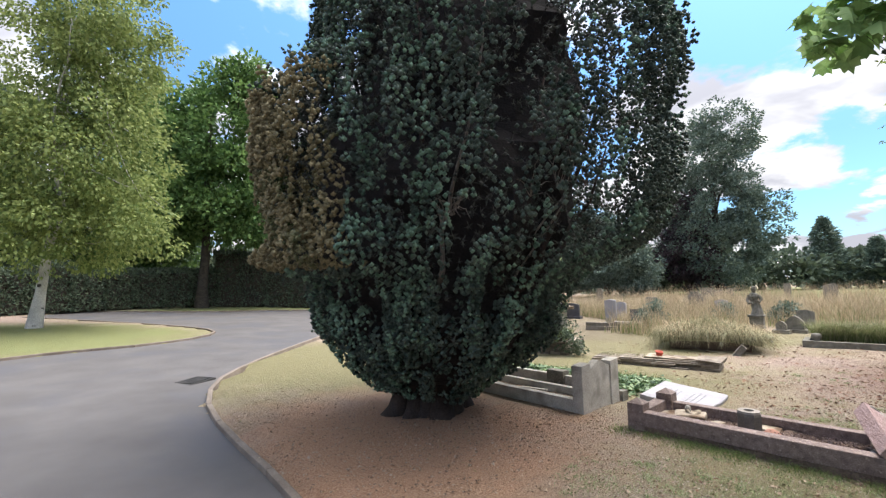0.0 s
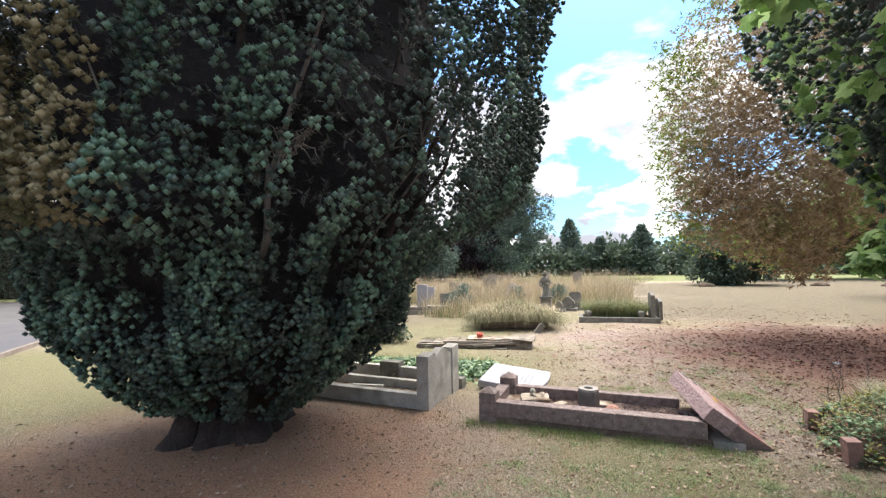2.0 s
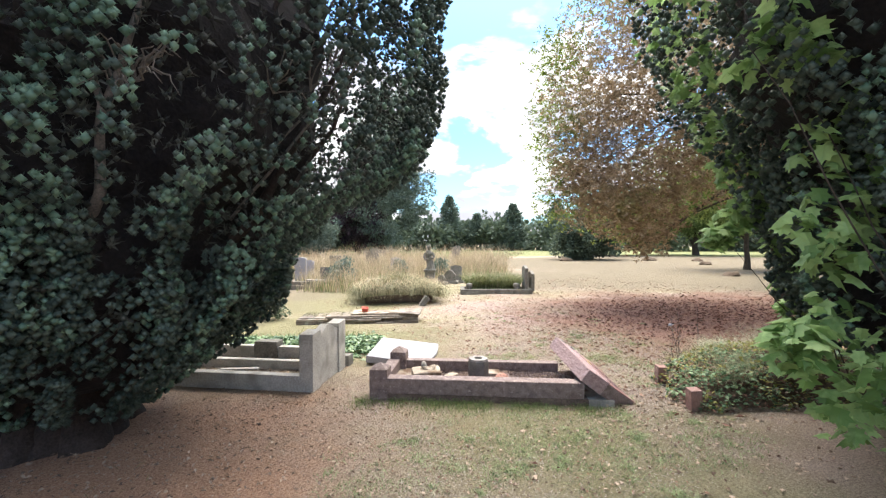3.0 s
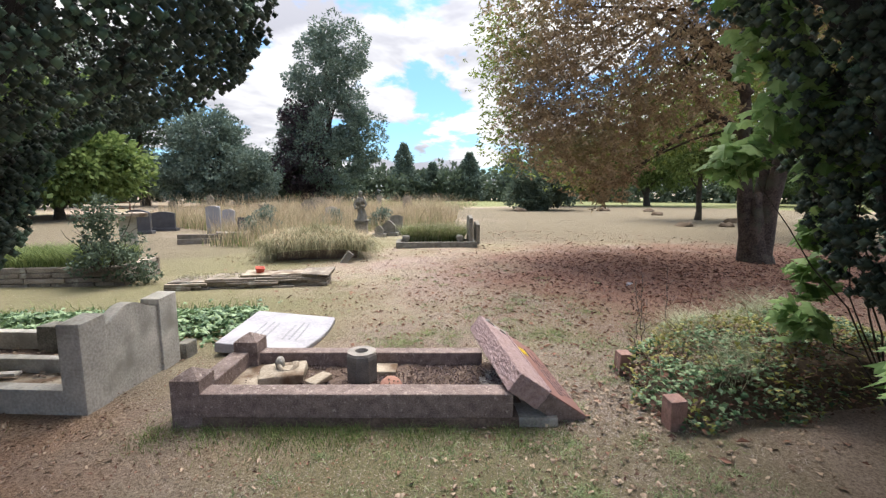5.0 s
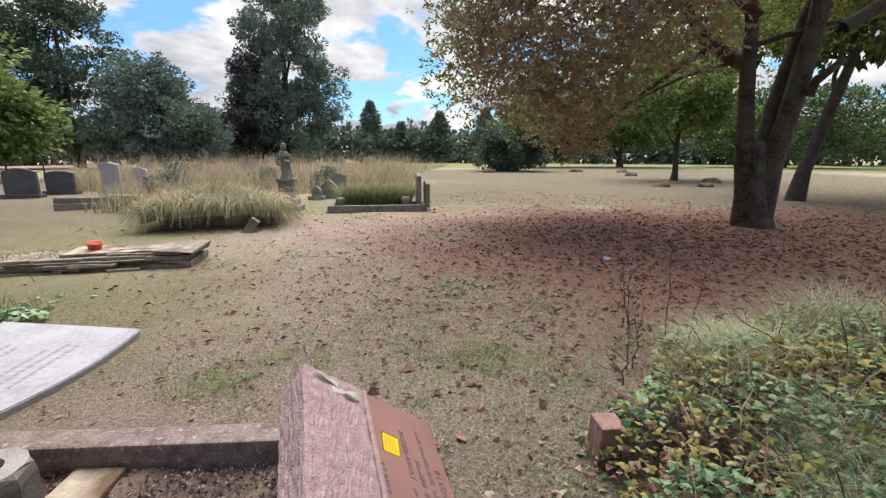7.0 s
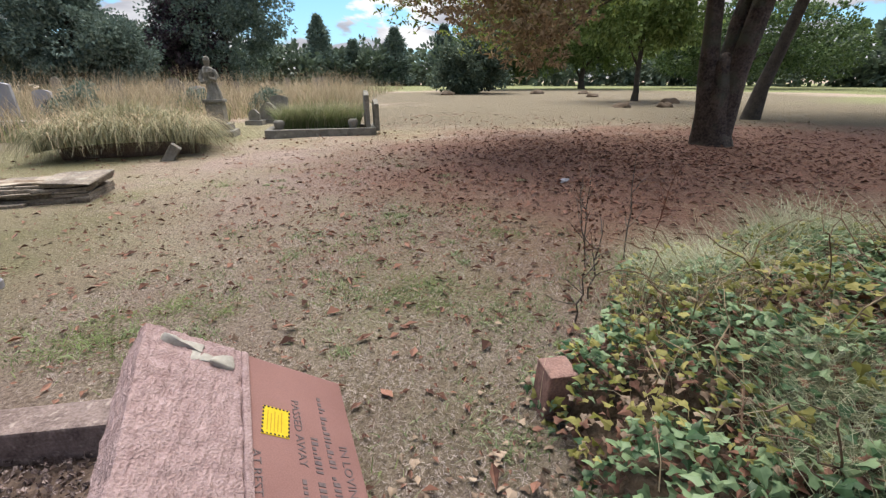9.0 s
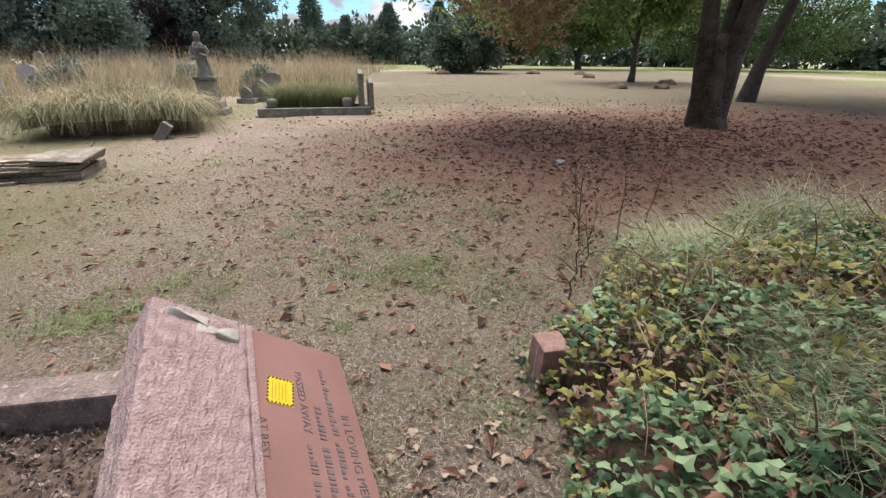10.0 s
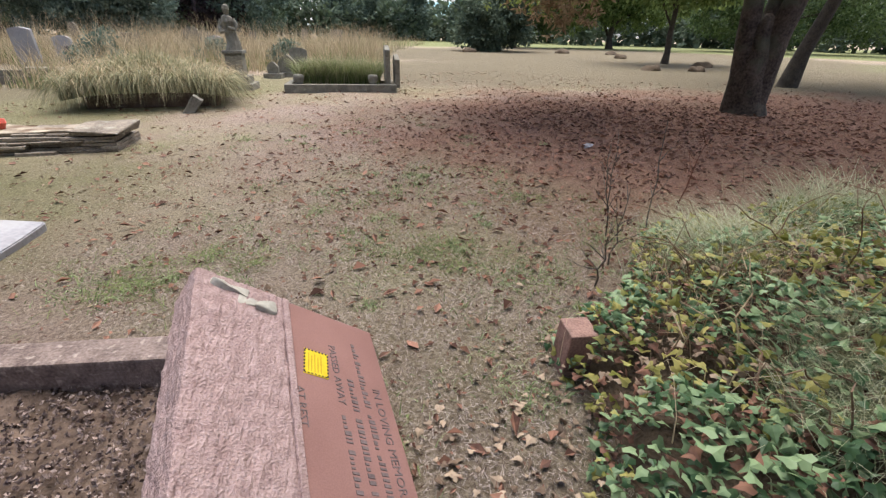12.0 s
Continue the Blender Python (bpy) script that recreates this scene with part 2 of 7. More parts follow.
def ground_material():
    """Dry lawn: straw and faded green in patches, with worn soil and leaf litter where the trees drop it, and shade
    farther off put into the colour.
    """
    m = bpy.data.materials.new("dry_lawn")
    m.use_nodes = True
    t = m.node_tree
    n, l = t.nodes.new, t.links.new
    b = t.nodes["Principled BSDF"]
    b.inputs["Roughness"].default_value = 0.95
    b.inputs["Specular IOR Level"].default_value = 0.15
    co = n("ShaderNodeTexCoord")

    def grain(scale, detail, low, high, rough=0.6):
        tex, r = n("ShaderNodeTexNoise"), n("ShaderNodeMapRange")
        tex.inputs["Scale"].default_value, tex.inputs["Detail"].default_value, tex.inputs["Roughness"].default_value = scale, detail, rough
        r.inputs["From Min"].default_value, r.inputs["From Max"].default_value = low, high
        l(co.outputs["Object"], tex.inputs["Vector"])
        l(tex.outputs[0], r.inputs["Value"])
        return r.outputs[0], tex.outputs[0]

    def blend(f, a, bb):
        mx = n("ShaderNodeMix")
        mx.data_type = "RGBA"
        l(f, mx.inputs["Factor"])
        for key, v in (("A", a), ("B", bb)):
            if isinstance(v, tuple):
                mx.inputs[key].default_value = (*v, 1)
            else:
                l(v, mx.inputs[key])
        return mx.outputs["Result"]

    def spot(x, y, radius, soft, wobble):
        """1 within a round patch of the ground, with a ragged rim."""
        d = n("ShaderNodeVectorMath")
        d.operation = "DISTANCE"
        d.inputs[1].default_value = (x, y, 0)
        flat = n("ShaderNodeVectorMath")
        flat.operation = "MULTIPLY"
        flat.inputs[1].default_value = (1, 1, 0)
        l(co.outputs["Object"], flat.inputs[0])
        l(flat.outputs[0], d.inputs[0])
        add = n("ShaderNodeMath")
        add.operation = "MULTIPLY_ADD"
        add.inputs[1].default_value = wobble
        l(grain(0.9, 6, 0.3, 0.7)[0], add.inputs[0])
        l(d.outputs["Value"], add.inputs[2])
        r = n("ShaderNodeMapRange")
        r.interpolation_type = "SMOOTHSTEP"
        r.inputs["From Min"].default_value, r.inputs["From Max"].default_value = radius + wobble / 2 + soft, radius + wobble / 2 - soft
        l(add.outputs[0], r.inputs["Value"])
        return r.outputs[0]

    fine, fine_raw = grain(60, 8, 0.38, 0.62, 0.85)
    mid, _ = grain(2.2, 6, 0.38, 0.62)
    wide, _ = grain(0.35, 5, 0.40, 0.62)
    dry = blend(fine, (0.150, 0.110, 0.090), (0.49, 0.39, 0.33))
    green = blend(fine, (0.12, 0.115, 0.065), (0.42, 0.39, 0.235))
    half = n("ShaderNodeMath")
    half.operation = "MULTIPLY"
    half.inputs[1].default_value = 0.8
    l(wide, half.inputs[0])
    lawn = blend(half.outputs[0], dry, green)
    worn = blend(fine, (0.12, 0.075, 0.05), (0.28, 0.195, 0.145))
    patch = n("ShaderNodeMath")
    patch.operation = "MULTIPLY"
    patch.inputs[1].default_value = 0.25
    l(mid, patch.inputs[0])
    lawn = blend(patch.outputs[0], lawn, worn)
    lush = blend(fine, (0.10, 0.094, 0.05), (0.285, 0.262, 0.15))
    for sx, sy, sr in ((-2.8, 9.5, 3.2), (-11.0, 11.5, 4.0), (1.8, 8.6, 2.2), (3.0, 3.3, 1.1), (7.0, 12.5, 2.5), (0.5, 12.5, 3.0), (4.5, 12.0, 2.6), (3.2, 7.6, 1.3)):
        lawn = blend(spot(sx, sy, sr, 1.2, 1.6), lawn, lush)
    far_grass = blend(fine, (0.085, 0.098, 0.042), (0.265, 0.28, 0.13))
    for sx, sy, sr in ((30.0, 0.0, 8.0), (78.0, 20.0, 36.0), (74.0, -20.0, 36.0), (45.0, 50.0, 22.0), (-13.0, 10.5, 5.0), (-12.0, 24.0, 6.0)):
        lawn = blend(spot(sx, sy, sr, 1.6, 2.0), lawn, far_grass)
    # shade on the lawn farther off, put into its colour as darker patches
    painted_shade = blend(fine, (0.072, 0.060, 0.040), (0.235, 0.198, 0.138))
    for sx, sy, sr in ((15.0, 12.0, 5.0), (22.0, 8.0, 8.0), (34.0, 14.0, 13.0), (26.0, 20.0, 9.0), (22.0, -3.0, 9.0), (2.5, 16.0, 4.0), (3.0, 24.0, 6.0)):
        lawn = blend(spot(sx, sy, sr, 2.2, 2.4), lawn, painted_shade)
    litter = blend(fine, (0.105, 0.056, 0.042), (0.38, 0.225, 0.165))
    bare = blend(fine, (0.20, 0.112, 0.070), (0.56, 0.355, 0.235))
    lawn = blend(spot(-0.3, 4.9, 1.9, 0.9, 1.2), lawn, bare)
    lawn = blend(spot(9.8, 4.9, 3.4, 1.8, 2.0), lawn, litter)
    lawn = blend(spot(13.0, 2.0, 3.6, 1.6, 2.0), lawn, litter)
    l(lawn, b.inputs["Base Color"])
    bp = n("ShaderNodeBump")
    bp.inputs["Strength"].default_value, bp.inputs["Distance"].default_value = 0.9, 0.03
    l(fine_raw, bp.inputs["Height"])
    l(bp.outputs[0], b.inputs["Normal"])
    return m


WEED = material("pale_green_weeds", (0.12, 0.165, 0.07), (0.34, 0.40, 0.21), 0.8, 8, 0.7, 0, island=0.25, leaf=0.25)
STICKER_INK = material("faded_sticker_print", (0.42, 0.27, 0.02), (0.50, 0.34, 0.03), 10, 60, 0.6, 0.0)
LAWN = ground_material()


# ---- building helpers ----
def part(name, bm, mat, parent=None, label="", smooth=False):
    me = bpy.data.meshes.new(name)
    bm.to_mesh(me)
    bm.free()
    return part_mesh(name, me, mat, parent, label, smooth)


def part_mesh(name, me, mat, parent=None, label="", smooth=False):
    me.materials.append(mat)
    if smooth:
        me.polygons.foreach_set("use_smooth", [True] * len(me.polygons))
    ob = new(name, me)
    if parent:
        ob.parent = parent
    if label:
        ob["label"] = label
    return ob


def thing(name, m, label, category, group="", kind=""):
    ob = new(name)
    ob.matrix_world = m
    ob.empty_display_size = 0.1
    return tagged(ob, label, category, group, kind)


def box(x0, y0, z0, x1, y1, z1, bevel=0.008, bm=None, jitter=0.0):
    bm = bm or bmesh.new()
    made = bmesh.ops.create_cube(bm, size=1.0)["verts"]
    for v in made:
        v.co = Vector(((x0 + x1) / 2 + v.co.x * (x1 - x0), (y0 + y1) / 2 + v.co.y * (y1 - y0), (z0 + z1) / 2 + v.co.z * (z1 - z0)))
        if jitter:
            v.co += Vector([random.uniform(-jitter, jitter) for _ in range(3)])
    if bevel:
        edges = list({e for v in made for e in v.link_edges})
        bmesh.ops.bevel(bm, geom=edges, offset=bevel, segments=2, affect="EDGES", profile=0.6)
    return bm


def rough(bm, cut, amount, scale, seed=0.0):
    """Cut a mesh finer and push its surface in and out by noise."""
    bmesh.ops.subdivide_edges(bm, edges=bm.edges[:], cuts=cut, use_grid_fill=True)
    bm.normal_update()
    for v in bm.verts:
        v.co += v.normal * amount * noise.noise(v.co * scale + Vector((seed, seed, seed)))
    return bm


def slab_outline(pts, depth, bevel=0.006):
    """A slab with the outline pts (x, z), extruded along y from 0 to depth."""
    bm = bmesh.new()
    f = bm.faces.new([bm.verts.new((x, 0, z)) for x, z in pts])
    got = bmesh.ops.extrude_face_region(bm, geom=[f])["geom"]
    for v in got:
        if isinstance(v, bmesh.types.BMVert):
            v.co.y += depth
    bmesh.ops.recalc_face_normals(bm, faces=bm.faces[:])
    if bevel:
        bmesh.ops.bevel(bm, geom=[e for e in bm.edges if e.calc_face_angle(0) > 0.6], offset=bevel, segments=2, affect="EDGES")
    return bm


def tube(bm, pts, radii, seg=8, knob=0.0):
    rings, count = [], len(pts)
    pts = [Vector(p) for p in pts]
    for i, p in enumerate(pts):
        d = (pts[min(i + 1, count - 1)] - pts[max(i - 1, 0)]).normalized()
        side = d.cross(Vector((0.3, 1, 0.1))).normalized()
        other = d.cross(side)
        ring = []
        for k in range(seg):
            a = 2 * math.pi * k / seg
            r = radii[i] * (1 + knob * noise.noise(Vector((math.cos(a) * 1.3, math.sin(a) * 1.3, i * 0.35)) + p * 0.7))
            ring.append(bm.verts.new(p + side * (math.cos(a) * r) + other * (math.sin(a) * r)))
        rings.append(ring)
    for a, b in zip(rings, rings[1:]):
        for k in range(seg):
            bm.faces.new((a[k], a[(k + 1) % seg], b[(k + 1) % seg], b[k]))
    bm.faces.new(rings[-1])
    return bm


def bend(start, end, steps, sag=0.0, wobble=0.0, seed=0):
    rng = random.Random(seed)
    a, b = Vector(start), Vector(end)
    out = []
    for i in range(steps + 1):
        f = i / steps
        p = a.lerp(b, f) + Vector((0, 0, sag * 4 * f * (1 - f)))
        if 0 < i:
            p += Vector([rng.uniform(-wobble, wobble) for _ in range(3)])
        out.append(p)
    return out


def quads(name, corners):
    """A mesh of loose quads from an (n, 4, 3) array."""
    n = len(corners)
    me = bpy.data.meshes.new(name)
    me.vertices.add(n * 4)
    me.vertices.foreach_set("co", np.ascontiguousarray(corners, dtype=np.float32).ravel())
    me.loops.add(n * 4)
    me.loops.foreach_set("vertex_index", np.arange(n * 4, dtype=np.int32))
    me.polygons.add(n)
    me.polygons.foreach_set("loop_start", np.arange(0, n * 4, 4, dtype=np.int32))
    me.update(calc_edges=True)
    return me


def strips(name, pts, widths, side):
    """Blades: pts (n, k, 3) along each blade, widths (k,), side (n, 3)."""
    n, k, _ = pts.shape
    w = np.asarray(widths)[None, :, None] * side[:, None, :]
    v = np.stack([pts - w, pts + w], axis=2).reshape(-1, 3)
    base = (np.arange(n) * k * 2)[:, None, None]
    j = np.arange(k - 1)[None, :, None] * 2
    idx = (base + j + np.array([0, 1, 3, 2])[None, None, :]).reshape(-1).astype(np.int32)
    f = n * (k - 1)
    me = bpy.data.meshes.new(name)
    me.vertices.add(len(v))
    me.vertices.foreach_set("co", np.ascontiguousarray(v, dtype=np.float32).ravel())
    me.loops.add(f * 4)
    me.loops.foreach_set("vertex_index", idx)
    me.polygons.add(f)
    me.polygons.foreach_set("loop_start", np.arange(0, f * 4, 4, dtype=np.int32))
    me.update(calc_edges=True)
    return me


def unit(v):
    return v / np.maximum(np.linalg.norm(v, axis=-1, keepdims=True), 1e-9)


def leaves(name, at, along, length, width, rng, curl=0.25):
    """Kite-shaped leaves, one folded quad each: at (n, 3) is the stalk, along (n, 3) the way the leaf points."""
    n = len(at)
    along = unit(along)
    side = unit(np.cross(along, unit(rng.normal(size=(n, 3)))))
    up = np.cross(side, along)
    ln, wd = length * rng.uniform(0.65, 1.3, (n, 1)), width * rng.uniform(0.65, 1.3, (n, 1))
    mid = at + along * ln * 0.45 + up * ln * curl * 0.5
    return quads(name, np.stack([at, mid - side * wd / 2, at + along * ln, mid + side * wd / 2], axis=1))


def ball(n, rng):
    return unit(rng.normal(size=(n, 3)))


def crown_points(blobs, clusters, radius, per, rng, shell=0.55, squash=0.7):
    """Points in clumps that fill ellipsoids (x, y, z, rx, ry, rz), thickest near their skins. Gives the points and the outward ways."""
    size = np.array([b[3] * b[4] + b[4] * b[5] + b[3] * b[5] for b in blobs])
    pick = rng.choice(len(blobs), clusters, p=size / size.sum())
    b = np.array(blobs)[pick]
    way = ball(clusters, rng)
    r = shell + (1 - shell) * rng.uniform(0, 1, (clusters, 1)) ** 0.7
    mid = b[:, :3] + way * r * b[:, 3:]
    k = np.repeat(np.arange(clusters), per)
    out = ball(len(k), rng)
    scale = radius * rng.uniform(0.55, 1.35, clusters)[k][:, None] * rng.uniform(0.35, 1.0, (len(k), 1)) ** 0.6
    p = mid[k] + out * scale * np.array([1, 1, squash])
    return p, out, way[k]


def limb_tree(name, base, height, trunk_r, crown_blobs, leaf_mat, bark, label, rng, clusters=260, cluster_r=0.9, per=90, leaf=0.22, width=0.14, lean=(0, 0), droop=0.25, shell=0.5, limbs=9, clear=0.3, category="tree", group=""):
    tree = thing(name, Matrix.Translation(base), label, category, group)
    o = Vector(base)
    bm = bmesh.new()
    top = Vector((lean[0], lean[1], height * 0.8))
    spine = bend((0, 0, -0.15), top, 8, 0, trunk_r * 0.35, int(rng.integers(1e6)))
    tube(bm, spine, [trunk_r * (1.35 if i == 0 else 1.0 - 0.85 * i / 8) for i in range(9)], 10, 0.25)
    for i in range(limbs):
        f = clear + (0.92 - clear) * i / max(limbs - 1, 1)
        s = spine[0].lerp(spine[-1], f)
        j = min(int(f * 8), 7)
        s = spine[j].lerp(spine[j + 1], f * 8 - j)
        b = crown_blobs[i % len(crown_blobs)]
        a = rng.uniform(0, 6.28)
        e = Vector((b[0] - o.x + math.cos(a) * b[3] * 0.75, b[1] - o.y + math.sin(a) * b[4] * 0.75, b[2] - o.z + rng.uniform(-0.3, 0.6) * b[5]))
        r = trunk_r * (0.45 - 0.3 * f)
        tube(bm, bend(s, e, 5, 0.06 * (e - s).length, 0.05 * (e - s).length, i), [r, r * 0.8, r * 0.6, r * 0.42, r * 0.28, r * 0.12], 6, 0.2)
    part("trunk", bm, bark, tree, smooth=True)
    p, out, way = crown_points(crown_blobs, clusters, cluster_r, per, rng, shell)
    along = out * 0.8 + way * 0.5 + rng.normal(size=p.shape) * 0.5 - np.array([0, 0, droop])
    me = leaves("crown", p - np.array(base), along, leaf, width, rng)
    part_mesh("crown", me, leaf_mat, tree)
    return tree


# ---- ground, road and kerbs ----
def terrain(x, y):
    """The ground: level on the lawn, rising gently past the road."""
    s = np.clip(-np.asarray(x, dtype=float) - 1.0, 0, 24)
    return 0.05 * s * s / (s + 1.0)


def tz(x, y):
    return float(terrain(x, y))


LAWN_KERB = [(2.6, -14.0), (2.2, -6.0), (1.4, -1.0), (0.5, 1.6), (-0.94, 3.49), (-1.81, 4.38), (-2.88, 5.51), (-3.55, 6.45), (-4.0, 7.5), (-4.2, 8.6), (-4.36, 10.8), (-4.45, 14.3), (-4.3, 18.0), (-3.6, 22.0), (-2.2, 26.2)]
ISLAND_KERB = [(-12.0, -14.0), (-10.4, -2.0), (-9.6, 6.0), (-9.42, 8.5), (-8.97, 9.7), (-8.27, 10.95), (-7.95, 12.2), (-7.95, 13.4), (-8.5, 14.5), (-9.8, 15.3), (-13.2, 16.2), (-19.0, 17.2)]
FAR_KERB = [(-19.5, 21.0), (-16.0, 22.2), (-13.6, 23.6), (-11.9, 25.4), (-9.2, 27.0), (-5.5, 27.8), (-2.2, 27.6)]


def smooth_line(pts, step):
    """Points at even steps on a smooth line through pts."""
    p = [Vector((*q, 0)) for q in pts]
    p = [2 * p[0] - p[1]] + p + [2 * p[-1] - p[-2]]
    fine = []
    for a, b, c, d in zip(p, p[1:], p[2:], p[3:]):
        for i in range(24):
            f = i / 24
            fine.append(0.5 * (2 * b + (c - a) * f + (2 * a - 5 * b + 4 * c - d) * f * f + (3 * b - a - 3 * c + d) * f ** 3))
    fine.append(p[-2])
    out, left = [fine[0]], step
    for a, b in zip(fine, fine[1:]):
        s = (b - a).length
        while s >= left:
            a = a.lerp(b, left / s)
            out.append(a)
            s, left = (b - a).length, step
        left -= s
    return out


def inside(poly, x, y):
    hit = np.zeros(np.shape(x), bool)
    for (ax, ay), (bx, by) in zip(poly, poly[1:] + poly[:1]):
        if ay != by:
            cross = ((ay > y) != (by > y)) & (x < (bx - ax) * (y - ay) / (by - ay) + ax)
            hit ^= cross
    return hit


KERB_LINE = [(p.x, p.y) for p in smooth_line(LAWN_KERB, 0.5)]
ISLAND_LINE = [(p.x, p.y) for p in smooth_line(ISLAND_KERB, 0.5)]
FAR_LINE = [(p.x, p.y) for p in smooth_line(FAR_KERB, 0.5)]
ROAD_POLY = KERB_LINE + FAR_LINE[::-1] + ISLAND_LINE[::-1]


def sheet(xs, ys, height):
    gx, gy = np.meshgrid(xs, ys)
    v = np.stack([gx, gy, height(gx, gy)], axis=-1).reshape(-1, 3)
    nx, ny = len(xs), len(ys)
    i = (np.arange(ny - 1)[:, None] * nx + np.arange(nx - 1)[None, :]).ravel()
    faces = np.stack([i, i + 1, i + nx + 1, i + nx], axis=1)
    return v, faces


def ground_height(x, y):
    bumps = np.zeros(np.shape(x))
    flat, fx, fy = bumps.ravel(), np.ravel(x), np.ravel(y)
    for k in range(len(flat)):
        flat[k] = 0.03 * noise.noise(Vector((fx[k] * 0.5, fy[k] * 0.5, 0))) + 0.012 * noise.noise(Vector((fx[k] * 2.3, fy[k] * 2.3, 4)))
    calm = np.clip(np.hypot(np.asarray(x) - 3.0, np.asarray(y) - 4.0) / 6.0, 0.25, 1)
    z = terrain(x, y) + bumps.reshape(np.shape(x)) * calm
    return np.where(inside(ROAD_POLY, np.asarray(x), np.asarray(y)), terrain(x, y) - 0.14, z)


def build_ground():
    near_x = np.arange(-24, 24.01, 0.3)
    near_y = np.arange(-14, 30.01, 0.3)
    xs = np.concatenate([[-1500, -700, -300, -150, -90, -60, -40, -30], near_x, [27, 32, 40, 55, 75, 100, 160, 300, 700, 1500]])
    ys = np.concatenate([[-1500, -700, -300, -120, -60, -35, -20], near_y, [33, 38, 46, 58, 75, 100, 160, 300, 700, 1500]])
    v, f = sheet(xs, ys, ground_height)
    me = bpy.data.meshes.new("ground")
    me.from_pydata(v.tolist(), [], f.tolist())
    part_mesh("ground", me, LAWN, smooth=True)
    tagged(bpy.data.objects["ground"], "dry straw-coloured lawn with worn, leaf-littered and shade-coloured patches", "lawn", kind="structure")
    bm = bmesh.new()
    vs = [bm.verts.new((x, y, 0)) for x, y in ROAD_POLY]
    face = bm.faces.new(vs)
    bmesh.ops.triangulate(bm, faces=[face])
    for lo, hi, axis in ((-20, 4, 0), (-14, 28, 1)):
        for k in np.arange(lo, hi, 1.0):
            co, no = [0, 0, 0], [0, 0, 0]
            co[axis], no[axis] = float(k) + 0.013, 1
            bmesh.ops.bisect_plane(bm, geom=bm.verts[:] + bm.edges[:] + bm.faces[:], plane_co=co, plane_no=no)
    for v in bm.verts:
        v.co.z = tz(v.co.x, v.co.y) - 0.045
    bmesh.ops.recalc_face_normals(bm, faces=bm.faces[:])
    if sum(f.normal.z for f in bm.faces) < 0:
        bmesh.ops.reverse_faces(bm, faces=bm.faces[:])
    tagged(part("road", bm, ASPHALT), "smooth grey asphalt drive curving past the lawn", "road", kind="structure")


build_ground()


# ---- trees ----
def bulge(table, z):
    zs, rs = zip(*table)
    return np.interp(z, zs, rs)


def rosettes(name, at, out, length, rng, needles=7, width=0.26, body=0.80):
    """Round tufts of short yew needles, one at each point: a ragged knob with needles standing out of it."""
    n = len(at)
    eight = np.concatenate([np.eye(3), -np.eye(3)])
    tri = np.array([(0, 1, 2), (1, 3, 2), (3, 4, 2), (4, 0, 2), (1, 0, 5), (3, 1, 5), (4, 3, 5), (0, 4, 5)])
    size = length * rng.uniform(0.75, 1.25, n)
    spin = rng.uniform(0, 6.28, (n, 1))
    c, s = np.cos(spin), np.sin(spin)
    knob = np.stack([eight[:, 0] * c - eight[:, 1] * s, eight[:, 0] * s + eight[:, 1] * c, np.repeat(eight[None, :, 2], n, axis=0)], axis=2)
    knob = (at[:, None, :] + knob * size[:, None, None] * body * rng.uniform(0.8, 1.15, (n, 6, 1))).reshape(-1, 3)
    faces = (tri[None] + 6 * np.arange(n)[:, None, None]).reshape(-1, 3)
    k = np.repeat(np.arange(n), needles)
    way = unit(unit(out)[k] * 0.5 + ball(len(k), rng))
    ln = (size[k] * rng.uniform(0.85, 1.3, len(k)))[:, None]
    side = unit(np.cross(way, ball(len(k), rng))) * ln * width / 2
    foot = at[k] + way * ln * 0.3
    spikes = np.stack([foot - side, foot + side, at[k] + way * ln], axis=1).reshape(-1, 3)
    verts = np.concatenate([knob, spikes])
    index = np.concatenate([faces.ravel(), len(knob) + np.arange(len(spikes))]).astype(np.int32)
    me = bpy.data.meshes.new(name)
    me.vertices.add(len(verts))
    me.vertices.foreach_set("co", np.ascontiguousarray(verts, dtype=np.float32).ravel())
    me.loops.add(len(index))
    me.loops.foreach_set("vertex_index", index)
    me.polygons.add(len(index) // 3)
    me.polygons.foreach_set("loop_start", np.arange(0, len(index), 3, dtype=np.int32))
    me.update(calc_edges=True)
    return me


